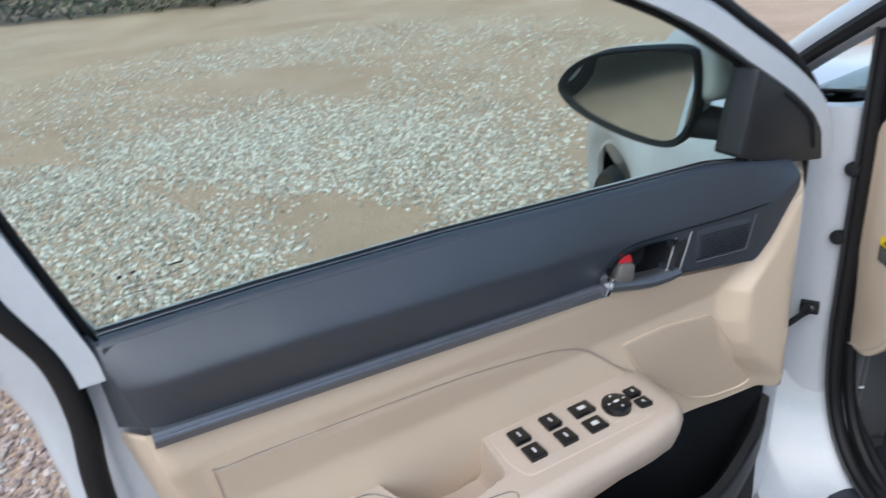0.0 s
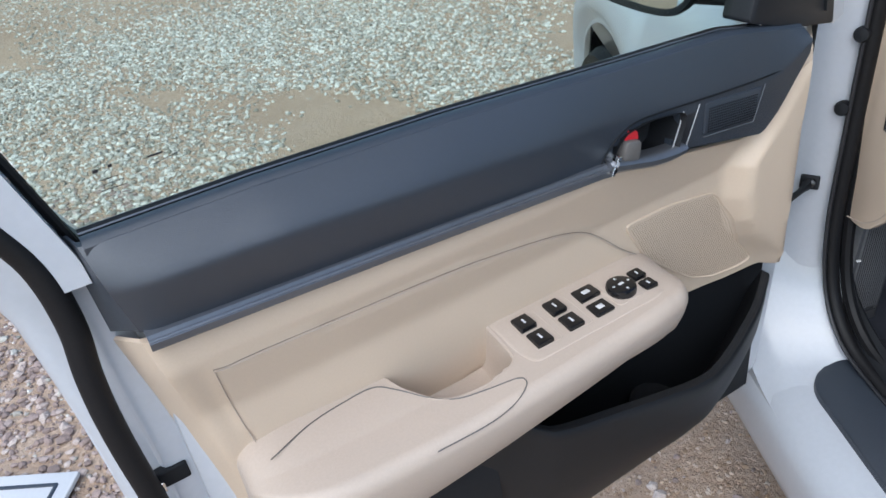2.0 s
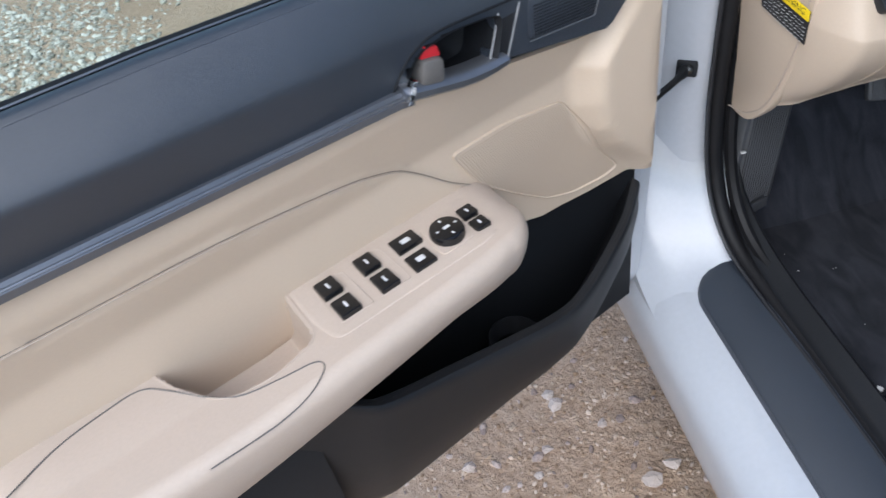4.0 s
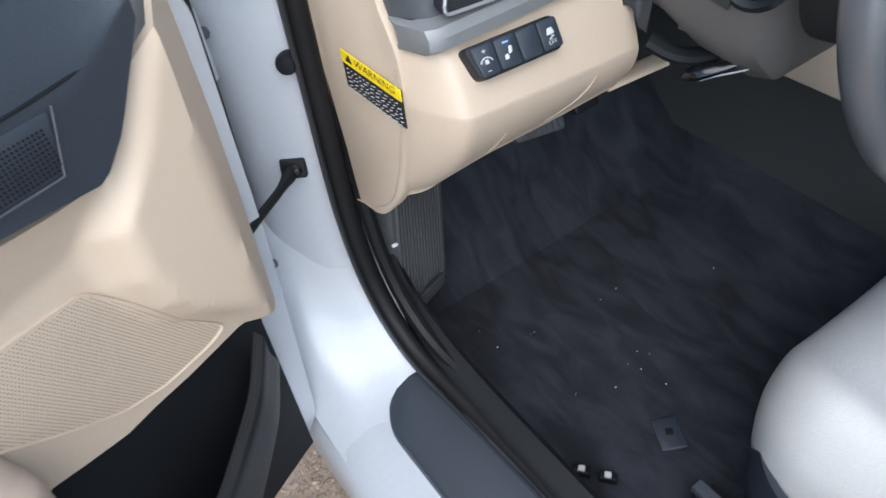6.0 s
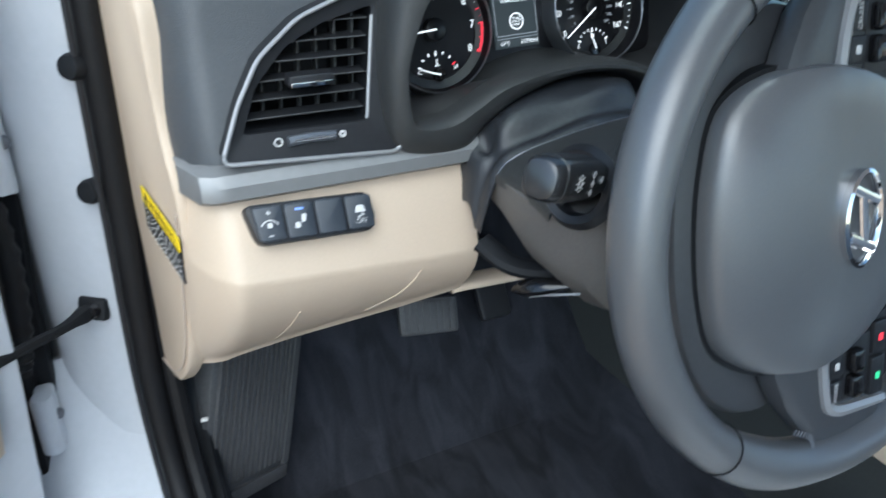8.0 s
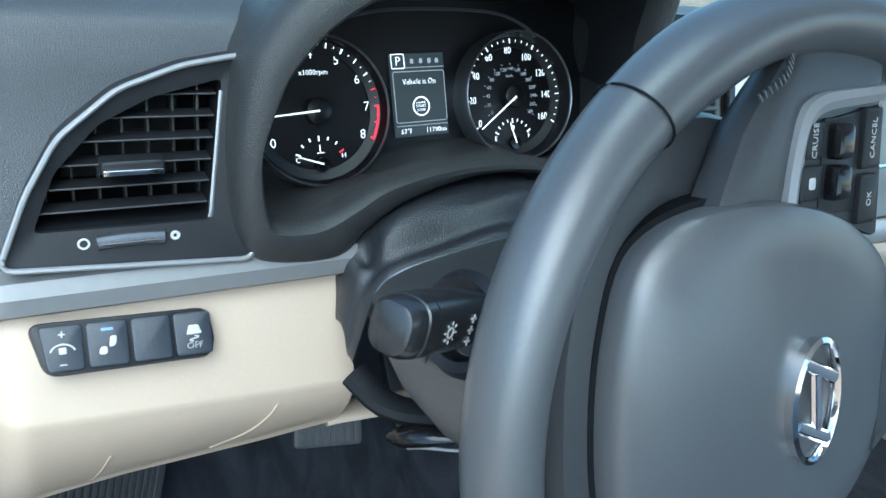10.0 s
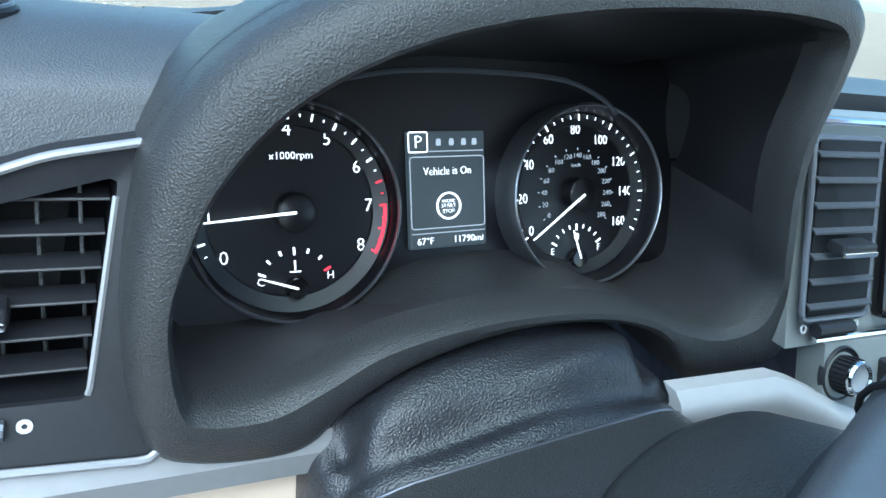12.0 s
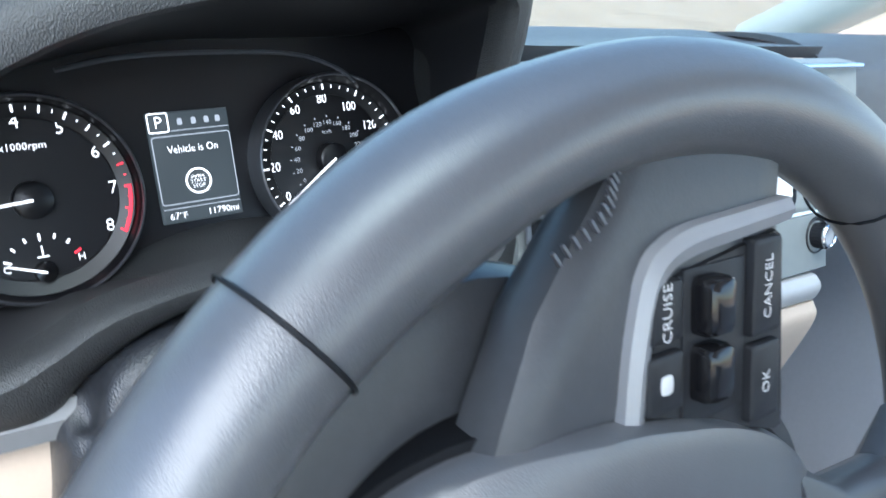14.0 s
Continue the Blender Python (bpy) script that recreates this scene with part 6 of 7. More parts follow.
    for q in range(8):
        part("light_ray", box(0.0042, 0.0060, -0.0004, 0.0004, 0, 0.0005, 0.0001, m=mx @ pose(0, 0, 0, 0, 0, 45 * q)), WHITE, st)
    for t, h in ((0.50, 0.007), (0.50, -0.001), (0.50, -0.009), (0.36, 0.002)):
        m2 = frame_of(tuple(A + (B - A) * t + face * 0.0146 + vs * h * 0.8), tuple(-ax), tuple(vs), tuple(face))
        part("stalk_mark", box(-0.0026, 0.0026, -0.0006, 0.0006, 0, 0.0006, 0.0001, m=m2), WHITE, st)
        part("stalk_mark", box(-0.0006, 0.0006, -0.0024, 0.0024, 0, 0.0006, 0.0001, m=m2), WHITE, st)
    # tilt lever with a bright edge; a solid black bar stands for its shaded recess
    part("lever_recess", tube(spline([(-0.125, 0.04, -0.055), (-0.110, 0.015, -0.068), (-0.085, 0.0, -0.072), (-0.05, -0.01, -0.072)], 14), 0.012, 10, flat=0.7), BLACK, col)
    way = spline([(-0.112, 0.004, -0.088), (-0.099, -0.010, -0.080), (-0.087, -0.026, -0.073), (-0.075, -0.042, -0.066)], 12)
    lev = part("tilt_lever", tube(way, [0.003, 0.007, 0.0095, 0.0105, 0.0105, 0.010, 0.009, 0.0075, 0.006, 0.0045, 0.003, 0.0015], 12, flat=0.75), GLOSS, col, "glossy black tilt lever")
    part("lever_edge", tube([(x, y - 0.0085, z - 0.004) for x, y, z in way[2:-1]], 0.0011, 6), SILVER, lev)


column()

WHEEL = (-0.3404, -0.3837, 0.9307)
WTILT = 0.267
sw = base("steering_wheel", "dark leather steering wheel turned a quarter round", "steering wheel", pose(*WHEEL, 90 - math.degrees(WTILT), 0, 0) @ pose(0, 0, 0, 0, 0, 90))


def steering_wheel():
    # built upright: x to the right, y up, z towards the driver; it stands turned a quarter to the left
    R, r = 0.182, 0.0165
    th = np.linspace(0, 2 * math.pi, 120, endpoint=False)
    rows = []
    for a in th:
        g = 1 + 0.10 * (math.exp(-((math.sin(a) - 0.45) / 0.18) ** 2))
        rows.append([((R + r * g * math.cos(b)) * math.cos(a), (R + r * g * math.cos(b)) * math.sin(a), 0.0 + r * 1.12 * g * math.sin(b)) for b in np.linspace(0, 2 * math.pi, 20, endpoint=False)])
    rim = part("rim", loft(rows, close_u=True, close_v=True), LEATHER, sw, "dark grey leather-wrapped rim")
    for deg in (40, 140, 215, 325):
        a = radians(deg)
        part("rim_seam", tube([((R + (r + 0.0012) * math.cos(b)) * math.cos(a), (R + (r + 0.0012) * math.cos(b)) * math.sin(a), (r * 1.12 + 0.0015) * math.sin(b)) for b in np.linspace(0, 2 * math.pi, 24, endpoint=False)], 0.0006, 6, closed=True), BLACK, rim)
    # hub pad
    half = [(0.0, 0.106), (0.040, 0.103), (0.076, 0.092), (0.096, 0.066), (0.100, 0.030), (0.094, -0.005), (0.082, -0.040), (0.062, -0.076), (0.036, -0.100), (0.0, -0.107)]

    def edge_rise(q):
        return 0.022 * min(1, abs(q[0]) / 0.095) ** 2 * max(0, 1 - max(0, q[1] - 0.03) / 0.06)

    o = spline(half + [(-x, y) for x, y in half[-2:0:-1]], 80, closed=True)
    part("hub_pad", loft([[(*(q * f), z + edge_rise(q) * f**4) for q in o] for f, z in ((1.0, -0.04), (1.0, -0.014), (0.985, -0.009), (0.93, -0.003), (0.75, 0.005), (0.45, 0.010), (0.05, 0.012))], close_v=True, cap=True), LEATHER, sw, "smooth dark centre pad")
    part("pad_gap", loft([[(*(q * f), z + edge_rise(q)) for q in o] for f, z in ((0.99, -0.020), (1.03, -0.020), (1.03, -0.05), (0.99, -0.05))], close_u=True, close_v=True), BLACK, sw)
    wide = [(0.0, 0.124), (0.045, 0.121), (0.090, 0.108), (0.124, 0.084), (0.140, 0.050), (0.134, 0.012), (0.116, -0.022), (0.098, -0.055), (0.072, -0.092), (0.040, -0.118), (0.0, -0.125)]
    w = spline(wide + [(-x, y) for x, y in wide[-2:0:-1]], 80, closed=True)
    part("hub_back", loft([[(*(q * f), z) for q in w] for f, z in ((0.80, -0.021), (0.93, -0.0205), (0.98, -0.0225), (1.0, -0.028), (1.0, -0.036), (0.9, -0.055), (0.7, -0.07), (0.45, -0.075))], close_v=True, cap=True), SPOKE, sw)
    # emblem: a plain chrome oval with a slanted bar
    em = part("emblem", loft([[(a * math.cos(t), b * math.sin(t) - 0.004, z - 0.019) for t in np.linspace(0, 2 * math.pi, 40, endpoint=False)] for a, b, z in ((0.0325, 0.0185, 0.030), (0.033, 0.019, 0.0355), (0.0305, 0.0165, 0.0365), (0.0285, 0.0145, 0.0335), (0.0285, 0.0145, 0.030))], close_v=True), CHROME, sw, "chrome oval badge")
    for p in ([(-0.022, -0.012), (-0.010, 0.013)], [(0.010, -0.013), (0.022, 0.012)], [(-0.015, -0.002), (0.015, 0.002)]):
        part("badge_bar", tube([(q[0], q[1] - 0.004, 0.0155) for q in spline(p, 5)], 0.0035, 8, flat=0.6), CHROME, em)
    # spokes
    for sx in (1, -1):
        rows = []
        for x, y0, y1, z, t in ((0.080, -0.062, 0.062, -0.008, 0.016), (0.105, -0.062, 0.054, -0.006, 0.016), (0.130, -0.062, 0.042, -0.006, 0.016), (0.150, -0.062, 0.026, -0.006, 0.014), (0.164, -0.064, 0.014, -0.006, 0.012), (0.180, -0.072, 0.022, -0.007, 0.010)):
            rows.append([(sx * x, y, zz) for y, zz in resample(rounded([(y0, z - t), (y1, z - t), (y1, z + t * 0.6), (y0, z + t * 0.6)], 0.012, 4), 32)])
        sp = part("spoke", loft(rows, close_v=True, cap=True), SPOKE, sw)
        switches(sp, sx)
    rows = []
    for y, w in ((-0.075, 0.055), (-0.11, 0.035), (-0.15, 0.032), (-0.172, 0.05)):
        rows.append([(x, y, zz) for x, zz in resample(rounded([(-w, -0.018), (w, -0.018), (w, 0.006), (-w, 0.006)], 0.012, 4), 32)])
    part("lower_spoke", loft(rows, close_v=True, cap=True), SPOKE, sw)
    # round boss behind the hub, over the end of the column
    part("boss", lathe([(0.0, -0.170), (0.055, -0.168), (0.072, -0.160), (0.079, -0.148), (0.083, -0.12), (0.086, -0.06), (0.09, -0.04)], 48), HOOD, sw, "coarsely grained boss")
    # the hub sits a little above the middle of the rim
    for ob in sw.children_recursive:
        if ob.name[:3] not in ("rim", "bos"):
            ob.data.transform(Matrix.Translation((0, 0.015, 0.005)))
    # stitches where the leather meets the spokes
    for sx in (1, -1):
        bm = bmesh.new()
        for q in np.linspace(0, 1, 12):
            x, y = spline([(0.146, 0.052), (0.155, 0.036), (0.166, 0.032)], 12)[int(q * 11)]
            box(-0.0022, 0.0022, -0.0005, 0.0005, 0, 0.0012, 0.0004, bm=bm, m=Matrix.Translation((sx * x, y, 0.009)) @ pose(0, 0, 0, 0, 0, 35 * sx))
        part("stitching", bm, GREYTRIM, rim)


def switches(sp, sx):
    # keys on each spoke, edged by a satin silver frame
    bed = np.array([(0.098, 0.008), (0.134, -0.002), (0.142, -0.056), (0.074, -0.060), (0.084, -0.030)]) * (sx, 1)
    o = resample(rounded(bed, 0.004), 60)
    c = o.mean(0)
    part("key_bed", loft([[(*(c + (q - c) * f), z) for q in o] for f, z in ((1.0, -0.004), (1.0, 0.0035), (0.985, 0.0045), (0.3, 0.0045))], close_v=True, cap=True), SMOOTH, sp)
    rows = []
    for x, y, w in spline([(0.094, 0.0125, 0.0040), (0.112, 0.0105, 0.0042), (0.130, 0.0065, 0.0045), (0.139, 0.0015, 0.0048), (0.1435, -0.010, 0.0045), (0.1455, -0.032, 0.0042), (0.1475, -0.057, 0.0038)], 30):
        n = (0.25, 1.0) if y > 0.004 else ((0.7, 0.7) if y > -0.003 else (1.0, 0.1))
        rows.append([(sx * (x + n[0] * w * a), y + n[1] * w * a, z) for a, z in ((-1, 0.002), (-0.9, 0.0065), (0, 0.008), (0.9, 0.0065), (1, 0.002))])
    part("silver_frame", thick(rows, (0, 0, -0.006)), SILVER, sp, "satin silver frame")
    keys = [(0.1260, 0.0005, 0.0085, 0.0072, "CRUISE", "MODE"), (0.1060, 0.0005, 0.0085, 0.0078, "", ""), (0.1255, -0.0450, 0.0150, 0.0070, "CANCEL", ""), (0.0955, -0.0455, 0.0125, 0.0072, "OK", "")]
    for x, y, w, h, right, left in keys:
        k = part("key", box(sx * x - w, sx * x + w, y - h, y + h, 0.003, 0.0075, 0.0015), SMOOTH, sp, "black key")
        word = right if sx > 0 else left
        if word:
            letters("key_word", word, 0.0052, Matrix.Translation((sx * x, y, 0.0077)), WHITE, k)
        else:
            part("key_mark", box(sx * x - 0.0028, sx * x + 0.0028, y - 0.0024, y + 0.0024, 0.0075, 0.0078, 0.0015), WHITE if sx > 0 or y > -0.03 else (LITRED if x < 0.1 else LITGREEN), k)
    well = part("rocker_well", box(sx * 0.113 - 0.023, sx * 0.113 + 0.023, -0.037, -0.009, 0.004, 0.0052, 0.001), SMOOTH, sp)
    for x, word in ((0.1250, "SET -"), (0.1055, "v")):
        part("rocker", box(sx * x - 0.0085, sx * x + 0.0085, -0.024, -0.012, 0.004, 0.0125, 0.003), GLOSS, sp, "raised black rocker")
        if sx > 0:
            letters("key_word", word, 0.0050, Matrix.Translation((x, -0.0305, 0.0054)), WHITE, well)


steering_wheel()


# ---- centre stack ----
def centre_stack():
    cs = base("centre_console", "grey centre stack with vent, screen and knobs", "centre console", pose(0, 0, 0))

    def y_at(z):
        return -0.10 + 0.32 * (z - 1.05)

    rows = [[(x, y_at(z) + 0.004, z) for x in np.linspace(-0.196, 0.235, 20)] for z in np.linspace(1.062, 0.930, 12)]
    part("fascia", thick(rows, (0, 0.02, 0)), FASCIA, cs, "grey-green satin fascia")
    part("bright_line", tube([(x, y_at(1.062) - 0.002, 1.060) for x in np.linspace(-0.196, 0.235, 8)], 0.0025, 8), CHROME, cs)
    part("lower_line", tube([(x, y_at(0.936) - 0.002, 0.936) for x in np.linspace(-0.178, 0.235, 8)], 0.0022, 8), CHROME, cs)
    # flat black plate on the solid fascia, standing for the vent's dark depth in shade
    part("vent_hole", slab(rounded([(-0.189, 0.950), (-0.135, 0.950), (-0.133, 1.050), (-0.187, 1.050)], 0.004), 0.0, 0.006, 0.001, m=frame_of((0, y_at(0.0) + 0.002, 0), (1, 0, 0), (0, 0.32, 1), (0, -1, 0.32))), BLACK, cs)
    part("vent_rim", tube([(x, y_at(z) - 0.003, z) for x, z in rounded([(-0.192, 0.949), (-0.134, 0.949), (-0.131, 1.051), (-0.191, 1.051)], 0.004, 4)], 0.0022, 8, closed=True), GREYTRIM, cs)
    for k in range(7):
        z = 0.9595 + k * 0.0142
        part("louvre", thick([[(x, y_at(z) - 0.0085, z - 0.0018), (x, y_at(z) - 0.0060, z - 0.0006), (x, y_at(z) - 0.0040, z)] for x in (-0.190, -0.16, -0.1345)], (0, 0, -0.0012)), PADDING, cs)
    part("vent_tab", box(-0.180, -0.150, y_at(0.995) - 0.020, y_at(0.995) - 0.008, 0.9915, 0.9975, 0.002), SMOOTH, cs)
    part("tab_edge", box(-0.1795, -0.1505, y_at(0.995) - 0.0215, y_at(0.995) - 0.0195, 0.9905, 0.9935, 0.0008), CHROME, cs)
    part("vent_wheel", tube([(x, y_at(0.943) - 0.004, 0.943) for x in np.linspace(-0.180, -0.148, 8)], 0.0045, 10), SMOOTH, cs)
    part("wheel_mark", lathe([(0.0016, 0.0), (0.0028, 0.0), (0.0028, 0.0006), (0.0016, 0.0006)], 16, m=frame_of((-0.187, y_at(0.943) - 0.001, 0.943), (1, 0, 0), (0, 0.3, 0.95), (0, -0.95, 0.3))), WHITE, cs)
    part("wheel_mark", lathe([(0.0010, 0.0), (0.0030, 0.0), (0.0030, 0.0006), (0.0010, 0.0006)], 16, m=frame_of((-0.140, y_at(0.943) - 0.001, 0.943), (1, 0, 0), (0, 0.3, 0.95), (0, -0.95, 0.3))), WHITE, cs)
    part("screen_frame", slab(rounded([(-0.120, 0.943), (0.120, 0.943), (0.120, 1.052), (-0.120, 1.052)], 0.008), 0.0, 0.007, 0.002, m=frame_of((0, y_at(0.0) + 0.002, 0), (1, 0, 0), (0, 0.32, 1), (0, -1, 0.32))), GLOSS, cs)
    scr = part("touch_screen", slab(rounded([(-0.110, 0.951), (0.110, 0.951), (0.110, 1.037), (-0.110, 1.037)], 0.003), 0.006, 0.0085, 0.0005, m=frame_of((0, y_at(0.0) + 0.002, 0), (1, 0, 0), (0, 0.32, 1), (0, -1, 0.32))), TOUCH, cs, "bright touch screen")
    letters("station", "FM 84.1", 0.008, frame_of((-0.088, y_at(0.960) - 0.0075, 0.960), (1, 0, 0), (0, 0.305, 0.952), (0, -0.952, 0.305)), LITBLUE, scr)
    # lower control panel with knob and keys
    rows = [[(x, y_at(z) - 0.004, z) for x in np.linspace(-0.17, 0.17, 14)] for z in np.linspace(0.934, 0.885, 6)]
    part("control_panel", thick(rows, (0, 0.02, 0)), FASCIA, cs)
    for sx in (-1, 1):
        km = frame_of((sx * 0.1534, y_at(0.915) - 0.003, 0.915), (1, 0, 0), (0, 0.28, 0.96), (0, -0.96, 0.28))
        kb = part("volume_knob", lathe([(0.0, 0.0125), (0.0085, 0.0125), (0.0090, 0.0140), (0.0105, 0.0140), (0.0118, 0.002), (0.0118, 0.0)], 32, m=km), SMOOTH, cs)
        part("knob_ring", lathe([(0.0086, 0.0136), (0.0092, 0.0150), (0.0104, 0.0150), (0.0112, 0.0136), (0.0110, 0.0118)], 32, m=km), CHROME, kb)
        part("knob_face", lathe([(0.0, 0.0128), (0.0070, 0.0130), (0.0080, 0.0134), (0.0084, 0.0126)], 28, m=km), SILVER, kb)
        part("knob_seat", lathe([(0.0118, 0.0002), (0.0150, 0.0010), (0.0165, 0.0024), (0.0175, 0.0012), (0.0178, -0.002)], 36, m=km), SMOOTH, kb)
        for q in range(24):
            part("knob_rib", box(0.0112, 0.0120, -0.0004, 0.0004, 0.002, 0.0115, 0.0002, m=km @ pose(0, 0, 0, 0, 0, 15 * q)), BLACK, kb)
    for k in range(3):
        kk = part("panel_key", box(-0.118 + k * 0.031, -0.090 + k * 0.031, y_at(0.912) - 0.010, y_at(0.912) + 0.002, 0.903, 0.921, 0.002), SMOOTH, cs)
        if k == 0:
            letters("key_word", "RADIO", 0.006, frame_of((-0.104, y_at(0.912) - 0.0102, 0.912), (1, 0, 0), (0, 0, 1), (0, -1, 0)), WHITE, kk)
    # pale trim sweeping under the hood towards the stack
    rows = []
    for f in np.linspace(0, 1, 24):
        x = -0.290 + 0.44 * f
        zt = on_curve([(-0.29, 0.922), (-0.213, 0.921), (-0.185, 0.912), (-0.162, 0.900), (-0.12, 0.886), (0.2, 0.880)], x)
        rows.append([(x, y_at(zt) - 0.006, zt), (x, y_at(zt) - 0.014, zt - 0.008), (x, y_at(zt) - 0.010, zt - 0.024), (x, y_at(zt) + 0.006, zt - 0.030)])
    part("pale_trim", thick([spline(r, 10) for r in rows], (0, 0.01, 0)), PALE, cs, "pale satin trim")
    rows = []
    for f in np.linspace(0, 1, 24):
        x = -0.28 + 0.43 * f
        zt = on_curve([(-0.29, 0.900), (-0.213, 0.898), (-0.185, 0.888), (-0.162, 0.876), (-0.12, 0.862), (0.2, 0.855)], x)
        rows.append([(x, y_at(zt) - 0.004, zt), (x, y_at(zt) - 0.010, zt - 0.02), (x, y_at(zt) + 0.01, zt - 0.10)])
    part("beige_under_panel", thick([spline(r, 10) for r in rows], (0, 0.01, 0)), BEIGE, cs)
    # tunnel side: dark carpeted cheek with a beige panel above
    rows = [[(-0.100 - 0.02 * max(0, 0.5 - z), y, z) for z in np.linspace(0.60, 0.365, 8)] for y in np.linspace(0.35, -0.9, 24)]
    part("console_cheek", thick(rows, (0.02, 0, 0)), CHEEK, cs)
    rows = [[(-0.118 + 0.03 * f * f, y, 0.595 + 0.16 * f * max(0.25, min(1, (y + 0.35) * 3))) for f in np.linspace(0, 1, 6)] for y in np.linspace(0.10, -0.6, 20)]
    part("console_side", thick(rows, (0.015, 0, 0)), BEIGE, cs, "beige console side")


centre_stack()


# ---- footwell ----
REST_X = Vector((0.77, 0.52, -0.36)).normalized()
REST_Y = Vector((-0.14, 0.0, 0.97))
REST_Y = (REST_Y - REST_X * REST_X.dot(REST_Y)).normalized()


def footwell():
    fr = base("foot_rest", "ribbed black plastic foot rest", "foot rest", frame_of((-0.648, 0.087, 0.505), REST_X, REST_Y, REST_X.cross(REST_Y)))
    part("pad", box(-0.080, 0.082, -0.128, 0.115, -0.07, 0.0, 0.008), PEDAL, fr)
    part("lip", box(-0.079, 0.081, -0.127, -0.108, -0.002, 0.005, 0.003), PEDAL, fr)
    part("lip", box(0.070, 0.081, -0.108, 0.11, -0.002, 0.005, 0.003), PEDAL, fr)
    for k in range(14):
        x = -0.068 + k * 0.0102
        part("rib", box(x - 0.0030, x + 0.0030, -0.100, 0.105, -0.001, 0.0045, 0.0015), PEDAL, fr)
    pb = base("brake_pedal", "brake pedal with a ribbed rubber pad", "pedal", pose(-0.367, 0.156, 0.512, 60, 0, -14))
    part("pad", box(-0.045, 0.045, -0.027, 0.027, -0.010, 0.004, 0.007), PEDAL, pb)
    for k in range(8):
        part("rib", box(-0.038 + k * 0.0100, -0.0325 + k * 0.0100, -0.022, 0.022, 0.003, 0.0065, 0.001), PEDAL, pb)
    part("arm", tube([(0, 0, -0.004), (0.0, 0.08, -0.03), (0.0, 0.2, -0.05)], 0.008, 8), BLACK, pb)
    ac = base("accelerator_pedal", "hanging black plastic accelerator pedal", "pedal", pose(-0.215, 0.24, 0.50, 55, 0, 0))
    part("pad", box(-0.028, 0.028, -0.075, 0.06, -0.008, 0.004, 0.008), SMOOTH, ac)
    part("arm", tube([(0, 0.04, -0.004), (0.0, 0.14, -0.03), (0.0, 0.22, -0.03)], 0.008, 8), BLACK, ac)
    ks = base("kick_trim", "black plastic kick trim beside the sill", "trim panel", pose(-0.735, 0.02, 0.45))
    outer = spline([(0.058, 0.66), (0.056, 0.58), (0.036, 0.475), (-0.02, 0.425), (-0.12, 0.412), (-0.35, 0.410), (-0.9, 0.410)], 50)
    inner = spline([(0.125, 0.665), (0.098, 0.595), (0.050, 0.525), (0.004, 0.472), (-0.12, 0.436), (-0.35, 0.430), (-0.9, 0.428)], 50)
    rows = []
    for (y0, z0), (y1, z1) in zip(outer, inner):
        rows.append([(q[0] + 0.735, q[1] - 0.02, q[2] - 0.45) for q in ((-0.744, y0, z0), (-0.738, y0 * 0.8 + y1 * 0.2, z0 * 0.7 + z1 * 0.3 + 0.004), (-0.722, y0 * 0.3 + y1 * 0.7, z0 * 0.3 + z1 * 0.7 + 0.003), (-0.711, y1, z1), (-0.705, y1 + 0.02, z1 - 0.03), (-0.702, y1 + 0.05, z1 - 0.14))])
    part("moulding", thick([spline(r, 14) for r in rows], (0.004, 0.004, -0.004)), POCKET, ks)
    part("clip", box(0.014, 0.022, 0.006, 0.010, 0.10, 0.103, 0.001), WHITE, ks)
    bo = base("carpet_clip", "square grey clip set in the carpet", "clip", pose(-0.519, -0.291, 0.294, 0, 0, 62))
    part("plate", box(-0.025, 0.025, -0.018, 0.018, -0.002, 0.003, 0.003), DARK, bo)
    part("slot", box(-0.003, 0.006, -0.006, 0.004, 0.003, 0.006, 0.001), BLACK, bo)
    rl = base("seat_rail", "black steel seat rail with a bright bolt", "seat rail", pose(-0.57, -0.42, 0.315))
    part("rail", box(-0.022, 0.022, -0.40, 0.035, -0.022, 0.020, 0.004), BLACK, rl)
    part("rail_lip", box(-0.008, 0.008, -0.40, 0.045, 0.018, 0.028, 0.002), GREYTRIM, rl)
    part("bolt", lathe([(0.0, 0.010), (0.007, 0.009), (0.009, 0.0)], 8, m=pose(0.0, 0.03, 0.012, -40, 0, 0)), CHROME, rl)
    for x, y in ((-0.652, -0.262), (-0.632, -0.29)):
        sb = base("wire_plug", "small white and black wiring plug", "wiring", pose(x, y, 0.300, 0, 0, 40), group="wiring plugs")
        part("plug_body", box(-0.006, 0.006, -0.012, 0.012, 0, 0.010, 0.002), BLACK, sb)
        part("plug_tip", box(-0.004, 0.004, -0.004, 0.005, 0.010, 0.013, 0.001), WHITE, sb)


footwell()


def crumbs():
    # pale crumbs and lint on the dark carpet
    rng = random.Random(12)
    bm = bmesh.new()
    for _ in range(15):
        x, y = rng.uniform(-0.62, -0.20), rng.uniform(-0.36, 0.10)
        a, w = rng.uniform(0, 180), rng.uniform(0.0005, 0.0013)
        box(-w, w, -w * 0.5, w * 0.5, 0, 0.001, 0.0002, bm=bm, m=pose(x, y, 0.2975, rng.uniform(-20, 20), 0, a))
    return tagged(part("lint", bm, WHITE), "pale crumbs and lint strewn on the carpet", "crumbs", kind="stuff")


crumbs()


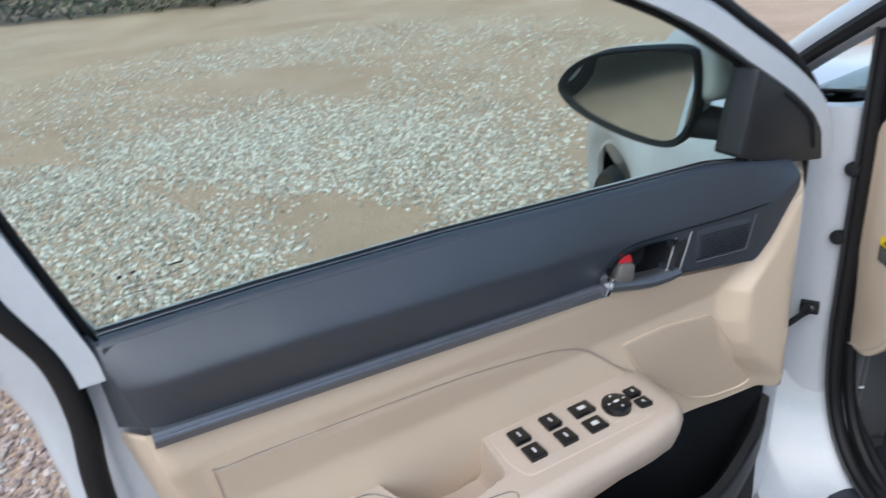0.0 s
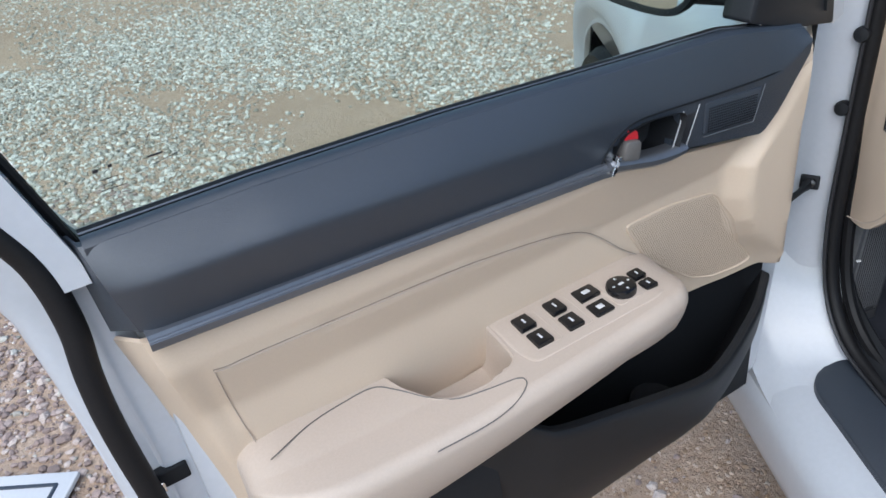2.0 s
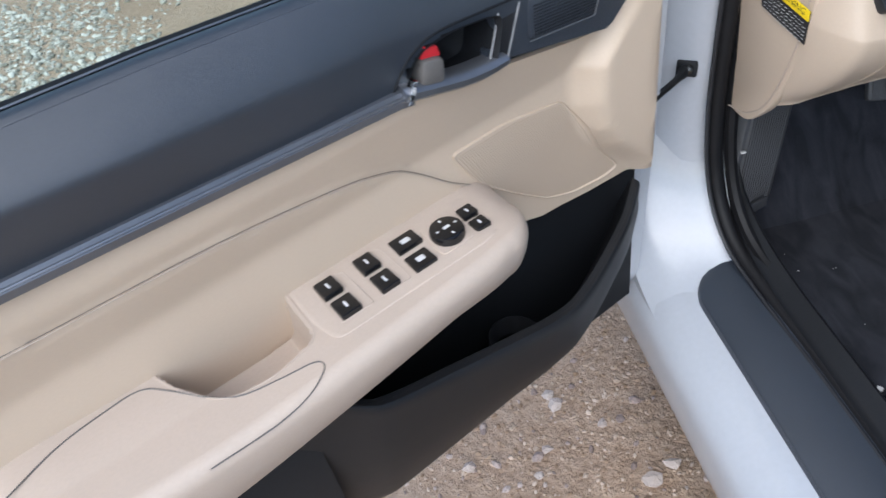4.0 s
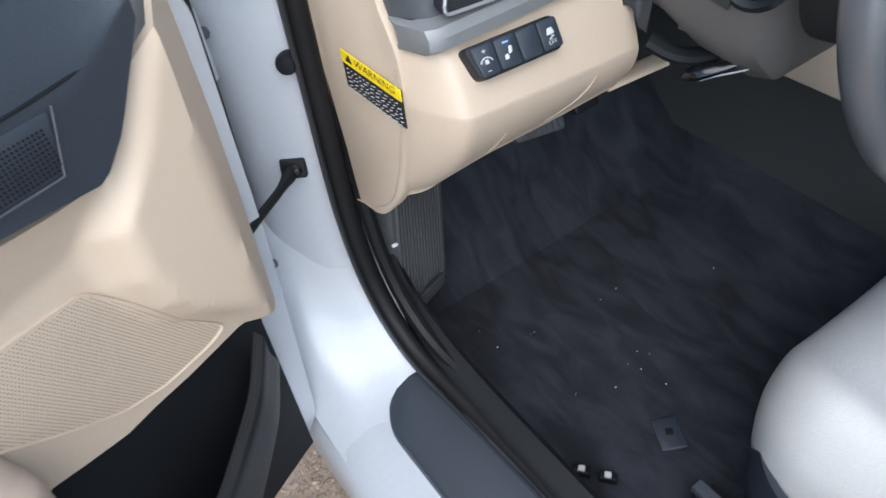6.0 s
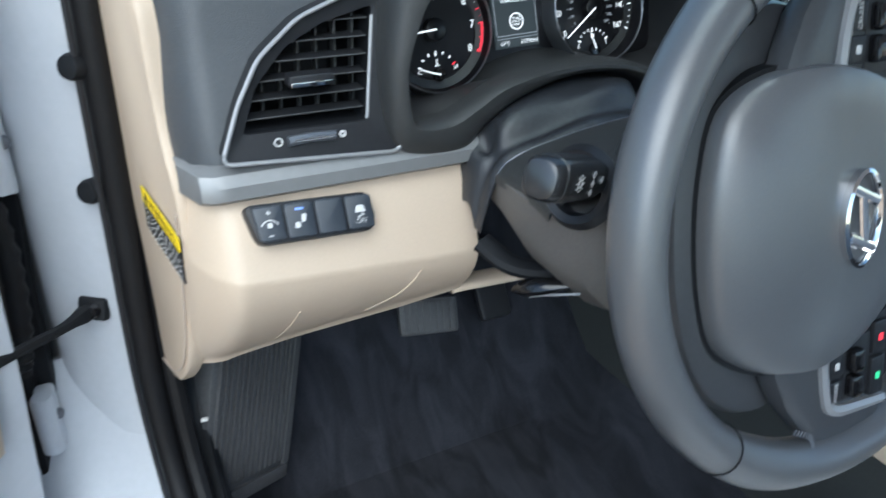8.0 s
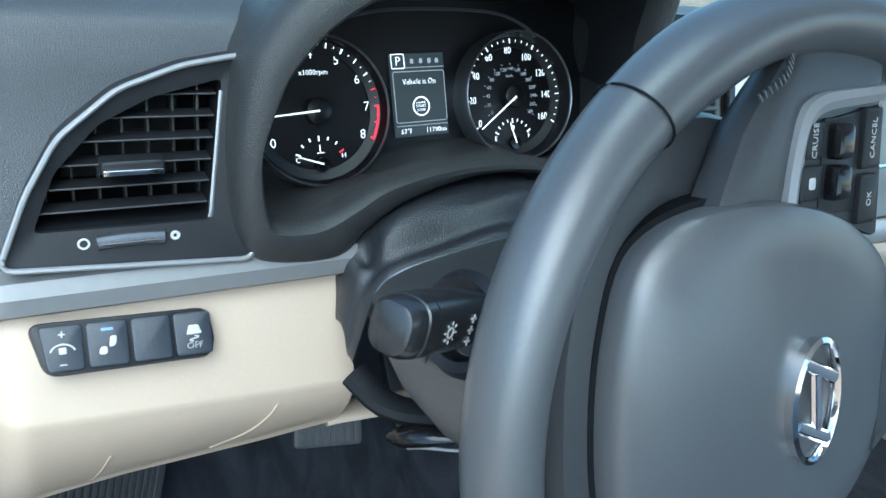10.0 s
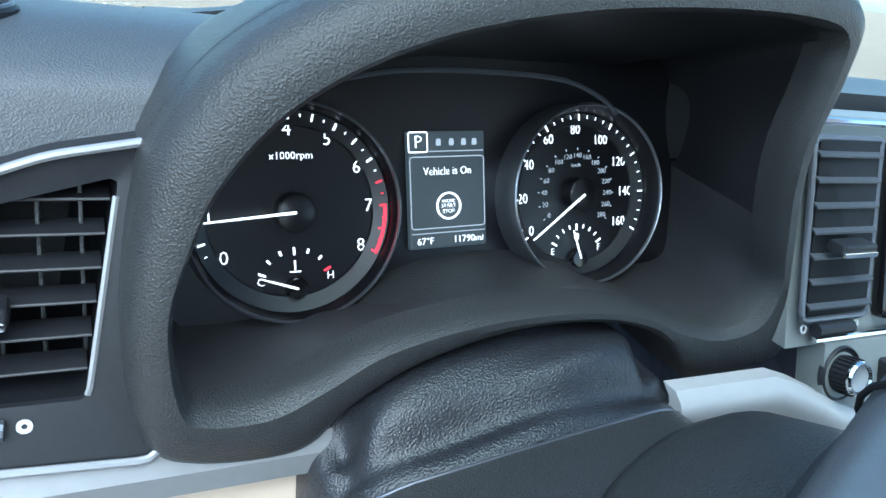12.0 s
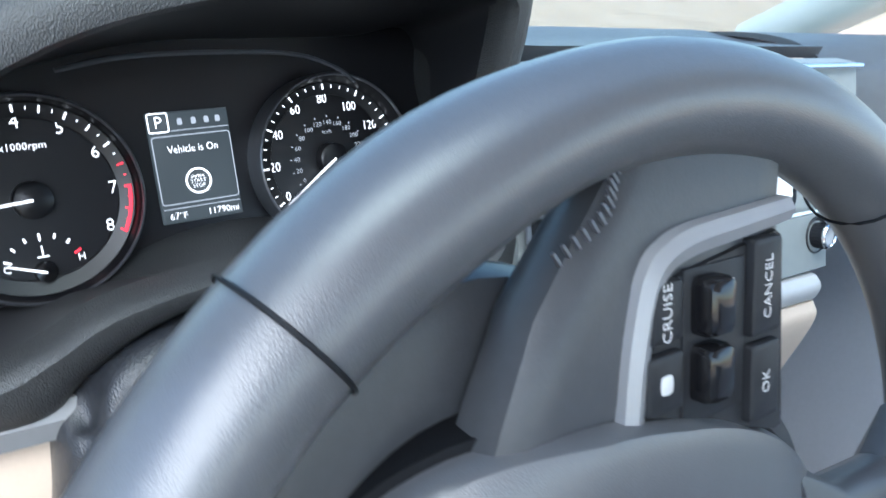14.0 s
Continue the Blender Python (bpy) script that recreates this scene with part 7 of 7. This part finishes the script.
def seat():
    st = base("driver_seat", "pale grey leather driver's seat cushion", "seat", pose(-0.310, -0.655, 0.325))
    rows = []
    ys = np.r_[0.29 - 0.10 * (1 - np.cos(np.linspace(0, 1.5708, 16))), np.linspace(0.17, -0.28, 20)]
    for y in ys:
        dep = 0.29 - y
        g = math.sqrt(max(0.0, 1 - (1 - min(dep / 0.11, 1)) ** 2))
        w = 0.12 + 0.115 * g
        top = 0.12 + 0.098 * g**0.8 - 0.03 * max(0, dep - 0.1)
        low = 0.075 - 0.035 * g
        side = low + (top - low) * 0.72
        prof = [(-w * 0.97, low), (-w, (low + side) / 2), (-w * 0.975, side), (-w * 0.82, top + 0.010 * g), (-w * 0.55, top + 0.002), (0, top - 0.006 * g), (w * 0.55, top + 0.002), (w * 0.82, top + 0.010 * g), (w * 0.975, side), (w, (low + side) / 2), (w * 0.97, low)]
        rows.append([(x, y, z) for x, z in spline(prof, 46)])
    part("cushion", loft(rows, cap=True), SEAT, st, "pale grey leather cushion")
    rows2 = []
    for y in ys:
        f = (0.29 - y) / 0.57
        w = 0.125 + 0.115 * math.sqrt(max(0.0, 1 - (1 - min((0.29 - y) / 0.11, 1)) ** 2))
        rows2.append([(-w - 0.012, y - 0.02, 0.10 - 0.01 * f), (-w - 0.020, y - 0.02, 0.05), (-w - 0.012, y - 0.02, 0.01), (-w + 0.03, y - 0.02, 0.0)])
    part("side_cover", thick([spline(r, 10) for r in rows2], (0.01, 0, 0)), DARK, st, "dark plastic side cover")
    part("piping", tube([(-0.237, y, 0.11) for y in ys[16:]], 0.003, 6), SEAT, st)
    part("pedestal", box(-0.2, 0.2, -0.28, 0.22, -0.005, 0.08, 0.02), BLACK, st)


seat()


# ---- things in the yard ----
def ground_sheet():
    m = base("white_board", "white board with a dark blue border lying on the ground", "board", pose(-2.62, 0.16, 0.012, 0, 0, -6))
    part("sheet", box(-0.21, 0.21, -0.17, 0.20, -0.004, 0.008, 0.006), WHITE, m)
    o = rounded([(-0.17, -0.14), (0.17, -0.14), (0.17, 0.16), (-0.17, 0.16)], 0.004)
    part("border", tube([(*q, 0.0085) for q in o], 0.006, 6, closed=True, flat=0.3), DARK, m)


ground_sheet()


def parked_car():
    pc = base("parked_car", "dark parked car standing across the gravel yard", "car", pose(-6.6, -1.9, 0, 0, 0, -20))
    prof = [(-2.2, 0.35), (-2.2, 0.8), (-1.9, 1.0), (-1.1, 1.45), (0.4, 1.48), (1.2, 1.02), (2.0, 0.9), (2.25, 0.6), (2.2, 0.3)]
    o = rounded(prof, 0.15, 5)
    part("body_shell", slab(o, -0.85, 0.85, 0.08, m=Matrix(((0, 0, 1, 0), (1, 0, 0, 0), (0, 1, 0, 0), (0, 0, 0, 1)))), DARK, pc)
    for x in (-0.78, 0.78):
        for y in (-1.35, 1.35):
            w = part("wheel", lathe([(0.20, -0.1), (0.30, -0.1), (0.325, -0.07), (0.325, 0.07), (0.30, 0.1), (0.20, 0.1)], 32, m=pose(x, y, 0.325, 0, 90, 0)), RUBBER, pc)
            part("wheel_disc", lathe([(0.0, 0.105), (0.06, 0.10), (0.2, 0.085), (0.2, -0.08), (0.0, -0.105)], 24, m=pose(x, y, 0.325, 0, 90, 0)), SILVER, w)


parked_car()
